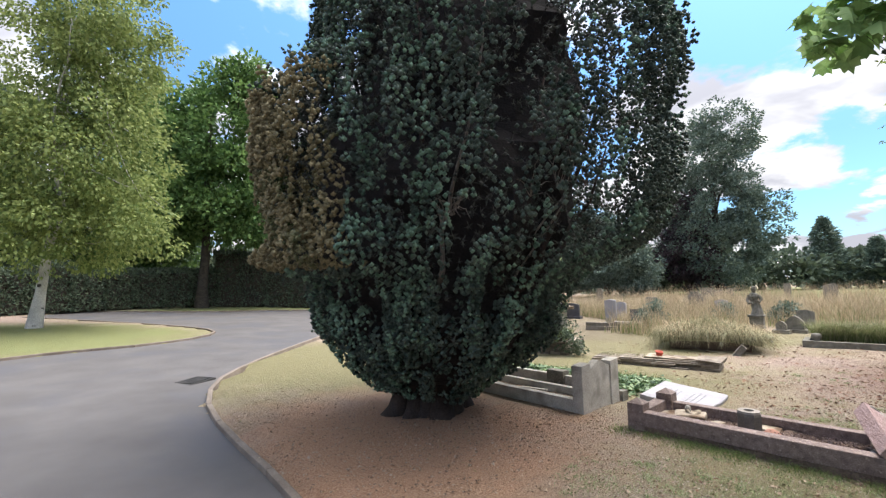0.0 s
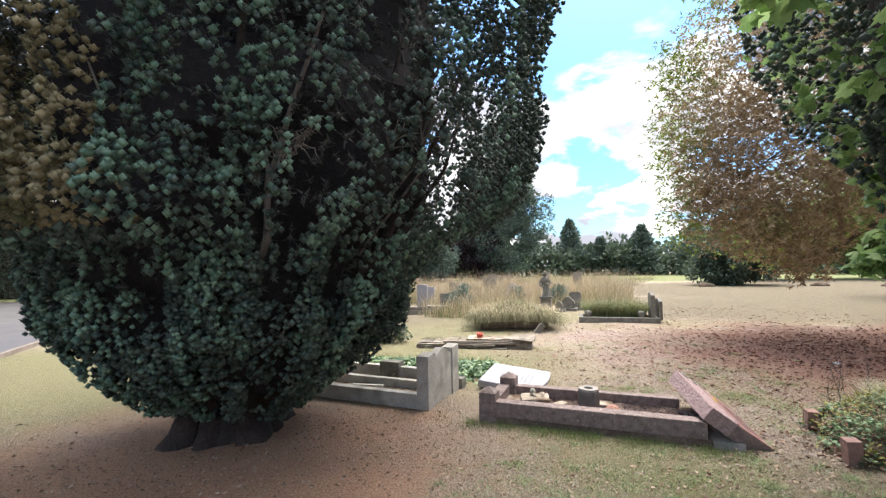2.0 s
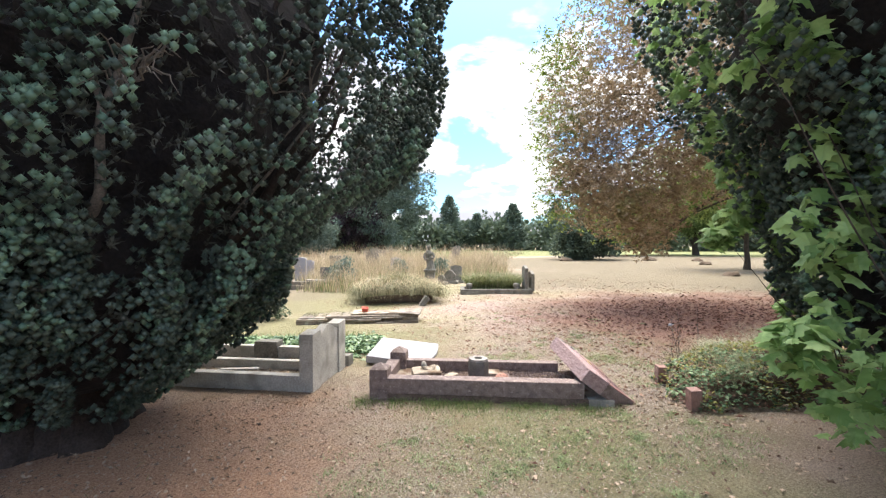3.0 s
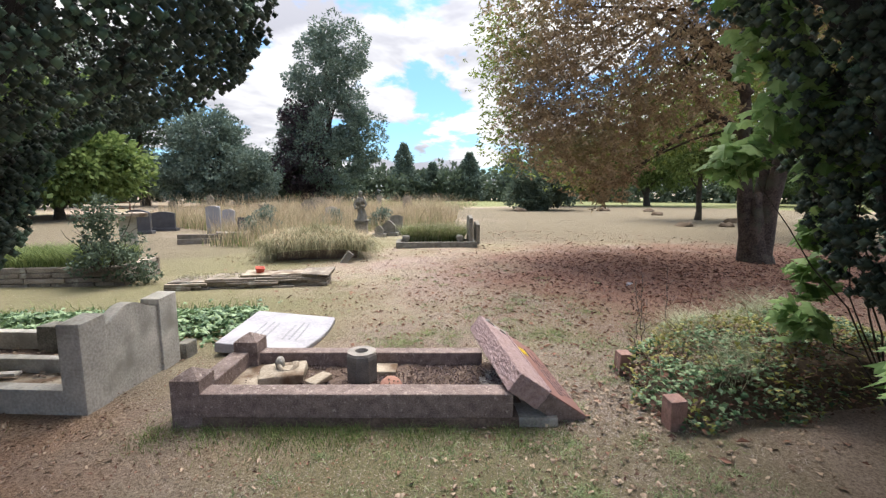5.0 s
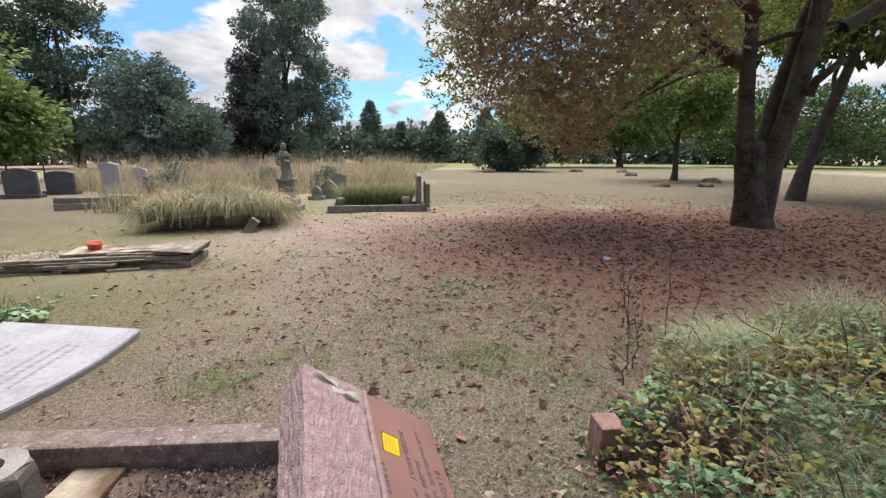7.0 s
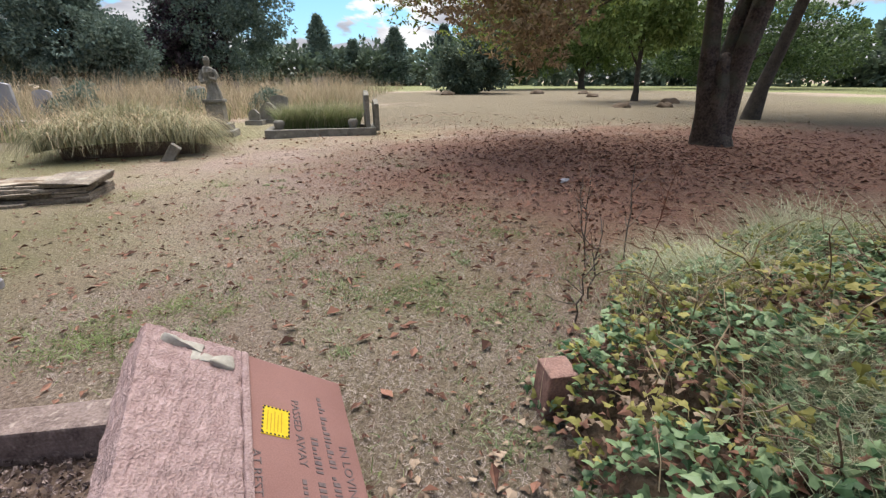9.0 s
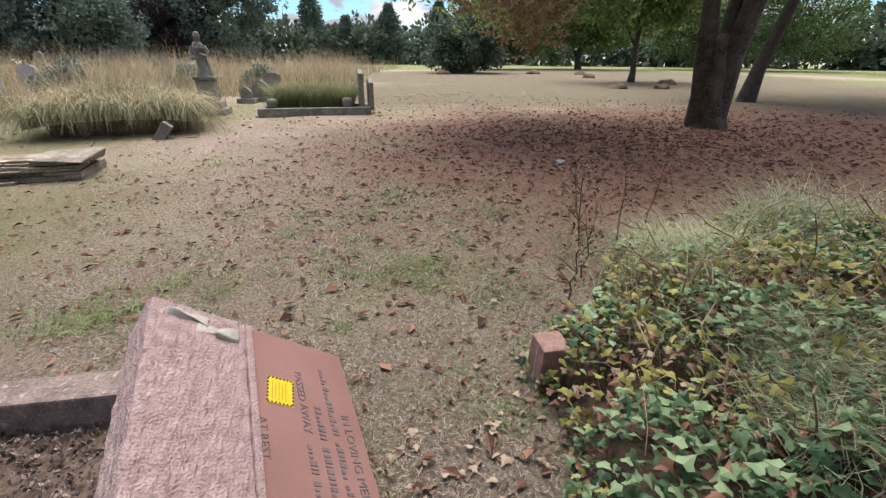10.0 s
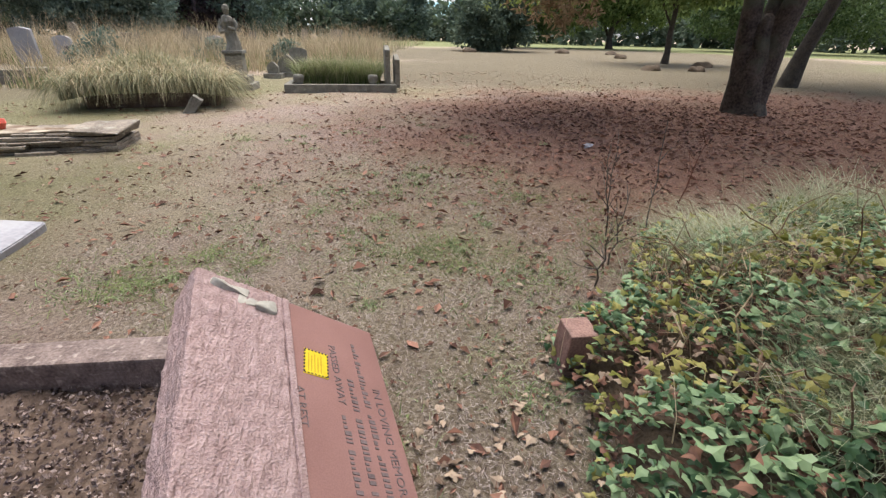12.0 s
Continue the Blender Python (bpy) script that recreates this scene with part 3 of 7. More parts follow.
def yew_tree(base, profile, reach, bands, label, rng, dead=None, trunk_r=0.42, top_z=7.0, facing=-1.1, core=((0, 0.9), (9, 0.9)), inner=5000):
    """An upright yew: many stems from one stout base, and a skin of upright columns of needle tufts over a twig mass
    coloured dark for its shade.
    profile: (height, radius) pairs; reach(angle, z): a factor on the radius;
    bands: (columns, lowest foot, highest foot, least length, greatest length, tufts on each, share of bright ones,
    middle angle, half its span)."""
    tree = thing("yew_tree", Matrix.Translation(base), label, "tree")
    # the bole is a ring of stems grown together
    bm = bmesh.new()
    for i in range(13):
        a, r = i * 2.4, trunk_r * (0.15 + 0.72 * math.sqrt((i + 0.5) / 13))
        thick = trunk_r * rng.uniform(0.22, 0.36)
        tube(bm, [(r * f * math.cos(a), r * f * math.sin(a), z) for f, z in ((1.25, -0.1), (1.08, 0.06), (0.95, 0.3), (1.05, 0.7), (1.5, 1.3))], [thick * 1.5, thick * 1.15, thick, thick * 0.9, thick * 0.7], 10, 0.5)
    part("trunk", bm, YEW_BARK, tree, "dark bole of many stems grown together", smooth=True)

    def surface(a, z):
        return bulge(profile, z) * reach(a, z)

    for i in range(22):
        a = i * 2.4
        z1 = rng.uniform(2.6, top_z * 0.85)
        r1 = float(surface(np.array([a]), np.array([z1]))[0]) * rng.uniform(0.5, 0.85)
        bm = bmesh.new()
        s = Vector((0.25 * math.cos(a), 0.25 * math.sin(a), 0.35))
        e = Vector((r1 * math.cos(a), r1 * math.sin(a), z1))
        tube(bm, bend(s, e, 7, -0.12 * (e - s).length, 0.06, i), [0.085, 0.078, 0.07, 0.058, 0.045, 0.035, 0.022, 0.01], 7, 0.25)
        part("branch", bm, YEW_BARK, tree, smooth=True)
    # solid hull for the dense inner twigs, near black for the shade between them
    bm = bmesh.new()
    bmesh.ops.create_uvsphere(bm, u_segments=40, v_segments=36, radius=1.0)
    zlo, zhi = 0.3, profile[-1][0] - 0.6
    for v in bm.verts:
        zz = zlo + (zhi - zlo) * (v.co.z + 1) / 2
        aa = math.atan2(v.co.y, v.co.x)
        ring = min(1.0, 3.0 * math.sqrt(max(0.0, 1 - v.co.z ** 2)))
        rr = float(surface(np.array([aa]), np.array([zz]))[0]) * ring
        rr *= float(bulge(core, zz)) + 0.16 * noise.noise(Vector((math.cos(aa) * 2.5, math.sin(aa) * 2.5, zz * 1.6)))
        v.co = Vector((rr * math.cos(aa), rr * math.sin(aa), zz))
    part("inner_twig_mass", bm, TWIG_SHADE, tree, "inner twigs massed as one hull, coloured black for shade")
    found = []
    for columns, f0, f1, l0, l1, per, share, mid, half in bands:
        z0 = rng.uniform(f0, f1, columns)
        a0 = mid + rng.uniform(-half, half, columns)
        a0 = (a0 + math.pi) % (2 * math.pi) - math.pi
        long, fat = rng.uniform(l0, l1, columns), rng.uniform(0.08, 0.15, columns)
        deep = rng.uniform(-0.22, 0.06, columns)
        bright = rng.uniform(0, 1, columns) < share
        k = np.repeat(np.arange(columns), per)
        u, v = rng.uniform(0, 1, len(k)), rng.uniform(-1, 1, len(k))
        taper = np.clip(1.25 * np.sqrt(np.sin(math.pi * np.clip(0.12 + 0.88 * u, 0, 1))), 0.25, 1.0)
        z = z0[k] + u * long[k]
        r0 = np.maximum(surface(a0[k], z), 0.35)
        a = a0[k] + v * fat[k] * taper / r0
        a = (a + math.pi) % (2 * math.pi) - math.pi
        r = np.maximum(surface(a, z), 0.3) + deep[k] + fat[k] * taper * 1.7 * (np.sqrt(1 - v * v) - 0.45) + rng.normal(0, 0.016, len(k))
        p = np.stack([r * np.cos(a), r * np.sin(a), z], axis=1)
        b = a + 1.1 * v
        out = np.stack([np.cos(b), np.sin(b), 0.55 + 0.9 * u], axis=1)
        gone = dead(a0[k], z) if dead else np.zeros(len(k), bool)
        found.append((p, out, gone, bright[k] & (rng.uniform(0, 1, len(k)) < 0.35 + 0.6 * u) & (np.abs(v) < 0.8)))
    p, out, gone, tip = (np.concatenate([f[j] for f in found]) for j in range(4))
    keep = p[:, 2] < profile[-1][0]
    p, out, gone, tip = p[keep], out[keep], gone[keep], tip[keep]
    for nm, sel, mt, lb in (("foliage", ~gone & ~tip, YEW_LEAF, ""), ("young_shoot_foliage", ~gone & tip, YEW_TIP, "paler blue-green shoot tips"), ("dead_foliage", gone, YEW_DEAD, "dead brown foliage")):
        if sel.any():
            part_mesh(nm, rosettes(nm, p[sel], out[sel], 0.031, rng), mt, tree, lb, True)
    # tufts behind the skin, in the needle colour darkened for shade
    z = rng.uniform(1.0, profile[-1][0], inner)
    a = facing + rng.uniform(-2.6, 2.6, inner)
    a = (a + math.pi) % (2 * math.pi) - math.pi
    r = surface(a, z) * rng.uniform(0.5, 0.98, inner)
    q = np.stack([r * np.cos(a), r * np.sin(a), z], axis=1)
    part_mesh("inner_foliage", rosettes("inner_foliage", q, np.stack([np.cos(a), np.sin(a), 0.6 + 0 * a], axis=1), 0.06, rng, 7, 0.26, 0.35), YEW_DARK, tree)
    return tree


def big_yew():
    rng = np.random.default_rng(3)
    profile = [(0.1, 0.42), (0.35, 0.72), (0.6, 1.05), (0.8, 1.28), (1.1, 1.54), (1.45, 1.62), (1.75, 1.76), (2.0, 2.1), (2.4, 2.28), (3.0, 2.42), (3.5, 2.40), (4.1, 2.55), (4.7, 2.48), (5.5, 2.4), (6.5, 2.0), (7.3, 1.3), (7.9, 0.4)]

    def dead(a, z):
        return (-np.cos(a - 0.35) > 0.55) & (z > 1.85) & (z < 3.7)

    def reach(a, z):
        high = np.clip((z - 1.6) / 0.6, 0, 1)
        r = 1 + (0.10 + 0.23 * high) * np.cos(a)
        r = r - 0.13 * np.clip(-np.cos(a - 0.6), 0, 1) * high
        swell = np.clip((-np.cos(a - 0.35) - 0.25) / 0.5, 0, 1) * np.clip((z - 1.7) / 0.25, 0, 1) * np.clip((4.1 - z) / 0.4, 0, 1)
        return r * (1 + 0.46 * swell)

    bands = ((84, 0.12, 1.2, 0.40, 0.75, 100, 0.5, -1.1, 2.0), (22, 0.9, 1.6, 0.5, 0.9, 110, 0.95, -1.0, 1.5), (600, 1.5, 7.0, 0.45, 1.0, 40, 0.40, -1.1, 1.7), (230, 1.6, 6.6, 0.4, 0.9, 38, 0.0, 0.2, 0.9), (170, 1.7, 3.7, 0.4, 0.8, 50, 0.0, -2.9, 0.7), (60, 3.4, 6.8, 0.5, 1.0, 34, 0.1, -2.9, 0.6), (60, 0.3, 6.5, 0.5, 1.0, 34, 0.0, 1.9, 1.2))
    tree = yew_tree((-0.12, 6.0, 0.0), profile, reach, bands, "large dark green yew with a dead brown side on bare ground", rng, dead, 0.48,
                    core=((0, 0.84), (1.6, 0.80), (2.1, 0.66), (3.5, 0.60), (8, 0.55)), inner=10000)
    o = Vector((-0.12, 6.0, 0.0))
    # bare stems in the gap on the side facing the lawn, and pale dead twigs
    stems = ((((-0.1, 5.3, 0.9), (0.2, 4.62, 1.8), (0.22, 4.55, 2.31), (0.06, 4.85, 3.1), (0.0, 5.0, 4.3)), 0.036),
             (((0.22, 4.55, 2.25), (0.36, 4.4, 2.75), (0.63, 4.21, 3.6), (0.75, 4.2, 4.6)), 0.026),
             (((-0.4, 5.2, 1.3), (-0.7, 4.75, 2.1), (-0.9, 4.6, 3.0)), 0.026),
             (((0.7, 5.1, 1.6), (1.4, 4.95, 2.4), (1.94, 4.99, 3.03)), 0.018),
             (((1.0, 5.1, 1.7), (1.55, 4.8, 2.5), (1.7, 4.7, 3.1)), 0.014))
    for i, (pts, r) in enumerate(stems):
        bm = bmesh.new()
        line = []
        for s, e in zip(pts, pts[1:]):
            line += bend(Vector(s) - o, Vector(e) - o, 4, 0, 0.012, 40 + i)[(1 if line else 0):]
        n = len(line)
        tube(bm, line, [r * (1 - 0.75 * j / (n - 1)) for j in range(n)], 7, 0.3)
        part("bare_stem", bm, DEAD_TWIG, tree, "bare grey-brown stem", smooth=True)
    for i, (x, y, z) in enumerate(((0.40, 3.65, 2.24), (0.42, 3.7, 2.3), (0.36, 3.72, 2.2), (1.5, 4.3, 2.6), (1.7, 4.4, 2.8), (1.9, 4.7, 2.7), (1.2, 4.2, 2.5))):
        bm = bmesh.new()
        foot = Vector((x - 0.05, y + 0.25, z + 0.05)) - o
        for j in range(6):
            e = foot + Vector((rng.uniform(-0.2, 0.22), -rng.uniform(0.1, 0.3), rng.uniform(-0.12, 0.4) if i > 2 else rng.uniform(-0.16, 0.2)))
            tube(bm, bend(foot, e, 6, 0.06, 0.018, 100 * i + j), [0.006, 0.0055, 0.005, 0.0045, 0.004, 0.003, 0.0015], 5)
        tagged(part("dead_twig", bm, DEAD_TWIG, tree, "pale bare dead twigs", smooth=True), kind="stuff")
    # thin shoots standing up from the dead side
    for i in range(5):
        bm = bmesh.new()
        x, y = -1.55 + 0.09 * i, 0.3 + rng.uniform(-0.3, 0.3)
        tip = 4.7 + 0.25 * (i % 3)
        tube(bm, bend((x, y, 3.2), (x + rng.uniform(-0.1, 0.15), y, tip), 6, 0, 0.02, i), [0.014, 0.012, 0.010, 0.008, 0.006, 0.004, 0.002], 5)
        shoot = part("shoot", bm, DEAD_TWIG, tree)
        z = rng.uniform(3.7, tip, 110)
        q = np.stack([x + 0.03 + rng.normal(0, 0.03, 110), y + rng.normal(0, 0.03, 110), z], axis=1)
        part_mesh("foliage", rosettes("foliage", q, rng.normal(size=q.shape) + np.array([0, 0, 0.8]), 0.04, rng, 6, 0.24, 0.3), YEW_DARK, shoot)


def side_yew():
    rng = np.random.default_rng(8)
    profile = [(0.05, 0.5), (0.5, 1.05), (0.9, 1.68), (1.25, 1.95), (2.0, 2.02), (2.4, 2.28), (2.75, 2.55), (3.6, 2.70), (4.3, 2.5), (4.9, 1.6), (5.3, 0.5)]

    def reach(a, z):
        return 1 + 0.04 * np.sin(2 * a + z)

    bands = ((110, 0.3, 1.8, 0.4, 0.8, 44, 0.12, 2.3, 1.6), (200, 1.5, 4.4, 0.4, 0.9, 34, 0.16, 2.3, 1.6))
    yew_tree((5.10, 0.72, 0.0), profile, reach, bands, "dark yew with drooping plumes beside an ivy bed", rng, None, 0.35, 4.4, 2.3, ((0, 0.84), (8, 0.80)), 3500)


big_yew()
side_yew()


def birch():
    rng = np.random.default_rng(5)
    base = (-14.3, 13.7, tz(-14.3, 13.7))
    blobs = [(-12.6, 13.7, 11.0, 2.6, 2.6, 2.6), (-12.9, 13.7, 4.2, 3.0, 3.0, 1.9), (-13.1, 13.6, 6.5, 3.2, 3.1, 2.6), (-13.2, 13.8, 9.3, 2.5, 2.5, 2.6), (-13.2, 13.8, 12.0, 1.6, 1.6, 2.4), (-15.2, 13.6, 6.0, 2.4, 2.4, 3.0), (-10.9, 14.0, 4.0, 1.2, 1.2, 1.1)]
    limb_tree("birch_tree", base, 13.5, 0.17, blobs, BIRCH_LEAF, BIRCH_BARK, "white-barked birch with yellow-green hanging leaves on the verge", rng, 640, 0.65, 90, 0.14, 0.09, (1.2, 0.0), 0.9, 0.35, 14, 0.2)


birch()


def left_trees():
    rng = np.random.default_rng(6)
    limb_tree("lime_tree", (-16.3, 25.8, tz(-16.3, 25.8)), 15.0, 0.34,
              [(-16.0, 25.8, 8.0, 4.6, 4.2, 3.0), (-15.0, 26.0, 12.0, 3.6, 3.5, 3.6), (-18.2, 25.8, 12.4, 2.6, 2.6, 3.4), (-13.0, 25.5, 6.6, 2.4, 2.4, 2.2), (-18.6, 25.4, 6.8, 2.6, 2.6, 2.4), (-14.0, 25.5, 15.0, 1.7, 1.7, 1.8)],
              LIME_LEAF, DARK_BARK, "tall green broadleaf tree beside the hedge", rng, 420, 0.85, 100, 0.30, 0.20, (0.4, 0), 0.2, 0.45, 12, 0.25)
    for i, (x, y, h, r) in enumerate(((-22.5, 27.0, 15.0, 4.4), (-10.5, 31.5, 13.0, 4.2), (-5.0, 33.0, 12.0, 4.2), (-26.0, 20.0, 13.0, 4.4), (-27.0, 9.0, 14.0, 4.6), (1.0, 36.0, 9.0, 4.0))):
        z = tz(x, y)
        blobs = [(x, y, z + h * 0.42, r, r, h * 0.26), (x + 0.6, y, z + h * 0.7, r * 0.8, r * 0.8, h * 0.24), (x - r * 0.5, y, z + h * 0.3, r * 0.6, r * 0.6, h * 0.2), (x + r * 0.5, y + 0.5, z + h * 0.28, r * 0.6, r * 0.6, h * 0.2)]
        limb_tree("broadleaf_tree", (x, y, z), h, 0.3, blobs, DARK_LEAF if i % 2 else LIME_LEAF, DARK_BARK, "green broadleaf tree behind the hedge", rng, 150, 1.0, 90, 0.40, 0.28, (0, 0), 0.2, 0.45, 7, 0.15, group="trees behind the hedge")


left_trees()


def hedge():
    """A dark clipped hedge along the far side of the drive."""
    rng = np.random.default_rng(11)
    line = smooth_line([(-24.0, 8.0), (-21.0, 14.0), (-19.5, 19.5), (-18.5, 23.5), (-16.0, 27.2), (-12.0, 28.6), (-7.0, 29.4), (-1.0, 30.0)], 1.6)
    for a, b in zip(line, line[1:]):
        m = (a + b) / 2
        z = tz(m.x, m.y)
        d = (b - a).normalized()
        turn = math.degrees(math.atan2(d.y, d.x))
        unit_thing = thing("hedge_shrub", pose(m.x, m.y, z, 0, 0, turn), "dark evergreen shrub in a clipped hedge", "hedge", "hedge along the drive")
        h = 2.1 + 0.25 * rng.uniform(-1, 1) + (1.3 if -16 < m.x < -9 else 0)
        bm = box(-0.8, -0.35, 0.05, 0.8, 0.35, h - 0.15, 0.1)
        rough(bm, 3, 0.15, 2.0, m.x)
        part("twig_mass", bm, DARK_BARK, unit_thing, smooth=True)
        n = 2600
        p = np.stack([rng.uniform(-0.95, 0.95, n), rng.choice([-1, 1], n) * rng.uniform(0.36, 0.62, n), rng.uniform(0.05, h, n)], axis=1)
        top = rng.uniform(0, 1, n) < 0.25
        p[top, 2], p[top, 1] = h + rng.uniform(-0.15, 0.2, top.sum()), rng.uniform(-0.6, 0.6, top.sum())
        part_mesh("foliage", leaves("foliage", p, rng.normal(size=p.shape) + np.array([0, 0, 0.3]), 0.15, 0.08, rng), DARK_LEAF, unit_thing)


hedge()


def chestnut():
    rng = np.random.default_rng(21)
    bx, by = 12.25, 4.12
    tree = thing("horse_chestnut_tree", pose(bx, by, 0.0), "forked horse chestnut with scorched brown and green leaves", "tree")
    bm = bmesh.new()
    tube(bm, [(0, 0, -0.1), (0, 0, 0.05), (0, 0, 0.2), (0, 0, 0.55), (0, 0, 0.9), (0, 0.02, 1.25), (0, 0.02, 1.4)], [0.36, 0.29, 0.255, 0.235, 0.20, 0.14, 0.04], 20, 0.35)
    part("trunk", bm, BARK, tree, smooth=True)

    def stem(name, pts, radii, seg=12):
        """pts: across the fork, away from the graves, up."""
        b = bmesh.new()
        tube(b, [(0.12 * s + 0.99 * f, -0.99 * s + 0.12 * f, z) for s, f, z in pts], radii, seg, 0.22)
        return part(name, b, BARK, tree, smooth=True)

    stem("stem", [(-0.12, 0, 0.02), (-0.15, 0, 0.5), (-0.22, 0, 1.1), (-0.29, 0, 1.7), (-0.34, 0, 2.5), (-0.38, 0.05, 3.2), (-0.48, 0.1, 3.9), (-0.70, 0.2, 4.8), (-1.0, 0.2, 6.4)], [0.18, 0.16, 0.14, 0.125, 0.115, 0.105, 0.095, 0.08, 0.04])
    stem("stem", [(0.10, 0, 0.02), (0.12, 0, 0.5), (0.17, 0, 1.1), (0.25, 0, 1.7), (0.37, 0.02, 2.5), (0.43, 0.05, 3.2), (0.46, 0.1, 3.9), (0.52, 0.2, 5.0), (0.7, 0.2, 6.6)], [0.19, 0.17, 0.155, 0.145, 0.14, 0.13, 0.12, 0.10, 0.05])
    stem("stem", [(0.02, 0.12, 1.3), (0.06, 0.2, 1.9), (0.18, 0.3, 2.6), (0.3, 0.4, 3.3), (0.55, 0.6, 4.2), (0.5, 0.9, 6.0)], [0.15, 0.12, 0.11, 0.10, 0.08, 0.04])
    stem("branch", [(-0.27, 0, 2.55), (-0.6, 0.1, 2.75), (-1.0, 0.2, 3.1), (-1.35, 0.3, 3.6), (-1.6, 0.3, 4.3), (-2.1, 0.3, 5.4)], [0.12, 0.115, 0.105, 0.09, 0.07, 0.03], 9)
    stem("branch", [(-0.9, 0.2, 3.0), (-1.4, 0.3, 2.75), (-2.0, 0.4, 2.35), (-2.6, 0.5, 1.95), (-3.3, 0.5, 1.45)], [0.06, 0.05, 0.04, 0.028, 0.012], 7)
    stem("branch", [(-0.5, 0.1, 2.7), (-1.3, 0.2, 2.55), (-2.1, 0.2, 2.2), (-2.7, 0.2, 1.7)], [0.035, 0.028, 0.02, 0.008], 6)
    stem("branch", [(-0.31, 0, 3.3), (-0.7, -0.1, 3.75), (-1.1, -0.3, 4.3), (-1.8, -0.6, 5.0)], [0.10, 0.085, 0.07, 0.03], 9)
    stem("branch", [(-0.3, 0, 2.9), (0.05, 0.05, 3.0), (0.4, 0.05, 3.05), (0.7, 0.05, 3.1)], [0.05, 0.045, 0.04, 0.035], 8)
    stem("branch", [(0.75, 0, 3.0), (1.2, 0.1, 3.3), (1.8, 0.2, 3.8), (2.7, 0.3, 4.4)], [0.10, 0.085, 0.065, 0.03], 8)
    stem("broken_stub", [(0.48, -0.1, 2.1), (0.52, -0.28, 2.25), (0.78, -0.42, 2.5)], [0.08, 0.065, 0.045], 8)
    for i in range(14):
        s, f = -rng.uniform(0.5, 4.6), rng.uniform(-2.5, 2.5)
        stem("branch", [(-0.4, 0.1, 3.4 + 0.2 * (i % 5)), (s * 0.5, f * 0.5, 4.2 + rng.uniform(0, 1)), (s, f, rng.uniform(2.6, 5.0))], [0.055, 0.04, 0.012], 6)

    # the crown spreads over the lawn towards the graves
    ux, uy = 0.72, -0.70

    def at(s, f, z):
        return (bx + ux * s + 0.7 * f, by + uy * s + 0.72 * f, z)

    def blob(s, f, z, r, rz):
        return (*at(s, f, z), r, r, rz)

    brown = [blob(-3.6, 0.2, 3.6, 1.7, 1.5), blob(-4.1, 0.6, 4.9, 1.5, 1.3), blob(-2.2, -0.8, 4.4, 2.0, 1.5), blob(-3.2, 0.4, 2.2, 1.2, 0.9), blob(-3.0, 0.3, 6.2, 2.2, 1.8), blob(-1.0, -1.6, 5.0, 2.0, 1.3), blob(0.8, -1.0, 5.4, 2.2, 1.4), blob(-0.8, 0.4, 7.2, 3.0, 1.8), blob(2.6, 0.2, 4.6, 1.8, 1.1), blob(-4.4, 0.8, 3.9, 1.0, 1.2), blob(-2.9, 0.5, 1.5, 0.6, 0.45), blob(-4.2, 0.4, 2.8, 1.1, 1.1), blob(-3.4, 0.1, 2.4, 1.3, 1.0), blob(-2.2, -0.4, 3.0, 1.3, 0.9)]
    green = [blob(-1.6, 1.8, 3.2, 1.7, 1.2), blob(0.6, 2.4, 4.0, 2.4, 1.4), blob(-2.8, 2.2, 2.2, 1.3, 0.9), blob(2.6, 2.0, 4.4, 2.0, 1.2), blob(3.4, 0.6, 5.2, 1.8, 1.4), blob(-5.0, 1.6, 4.5, 0.8, 1.4), blob(-4.8, 1.4, 2.9, 0.8, 1.1), blob(-3.4, 0.4, 7.9, 1.7, 1.2), blob(-4.9, 0.6, 6.0, 0.9, 1.0), blob(-1.6, 0.0, 8.8, 2.0, 1.2)]
    for nm, blobs, clusters, mt, lb in (("scorched_foliage", brown, 1000, CHESTNUT_BROWN, "brown scorched leaves"), ("green_foliage", green, 480, CHESTNUT_GREEN, "green leaves")):
        p, out, way = crown_points(blobs, clusters * 16, 0.2, 1, rng, 0.2)
        # each point carries a hand of leaflets
        seven = 5
        k = np.repeat(np.arange(len(p)), seven)
        a = np.tile(np.arange(seven) * 2 * math.pi / seven, len(p)) + rng.uniform(0, 6.28, len(p))[k]
        flat = np.stack([np.cos(a), np.sin(a), -0.4 + 0.75 * rng.normal(size=len(k))], axis=1)
        part_mesh(nm, leaves(nm, p[k] - np.array([bx, by, 0.0]) + rng.normal(size=(len(k), 3)) * 0.015, flat, 0.10, 0.038, rng, 0.2), mt, tree, lb)


chestnut()


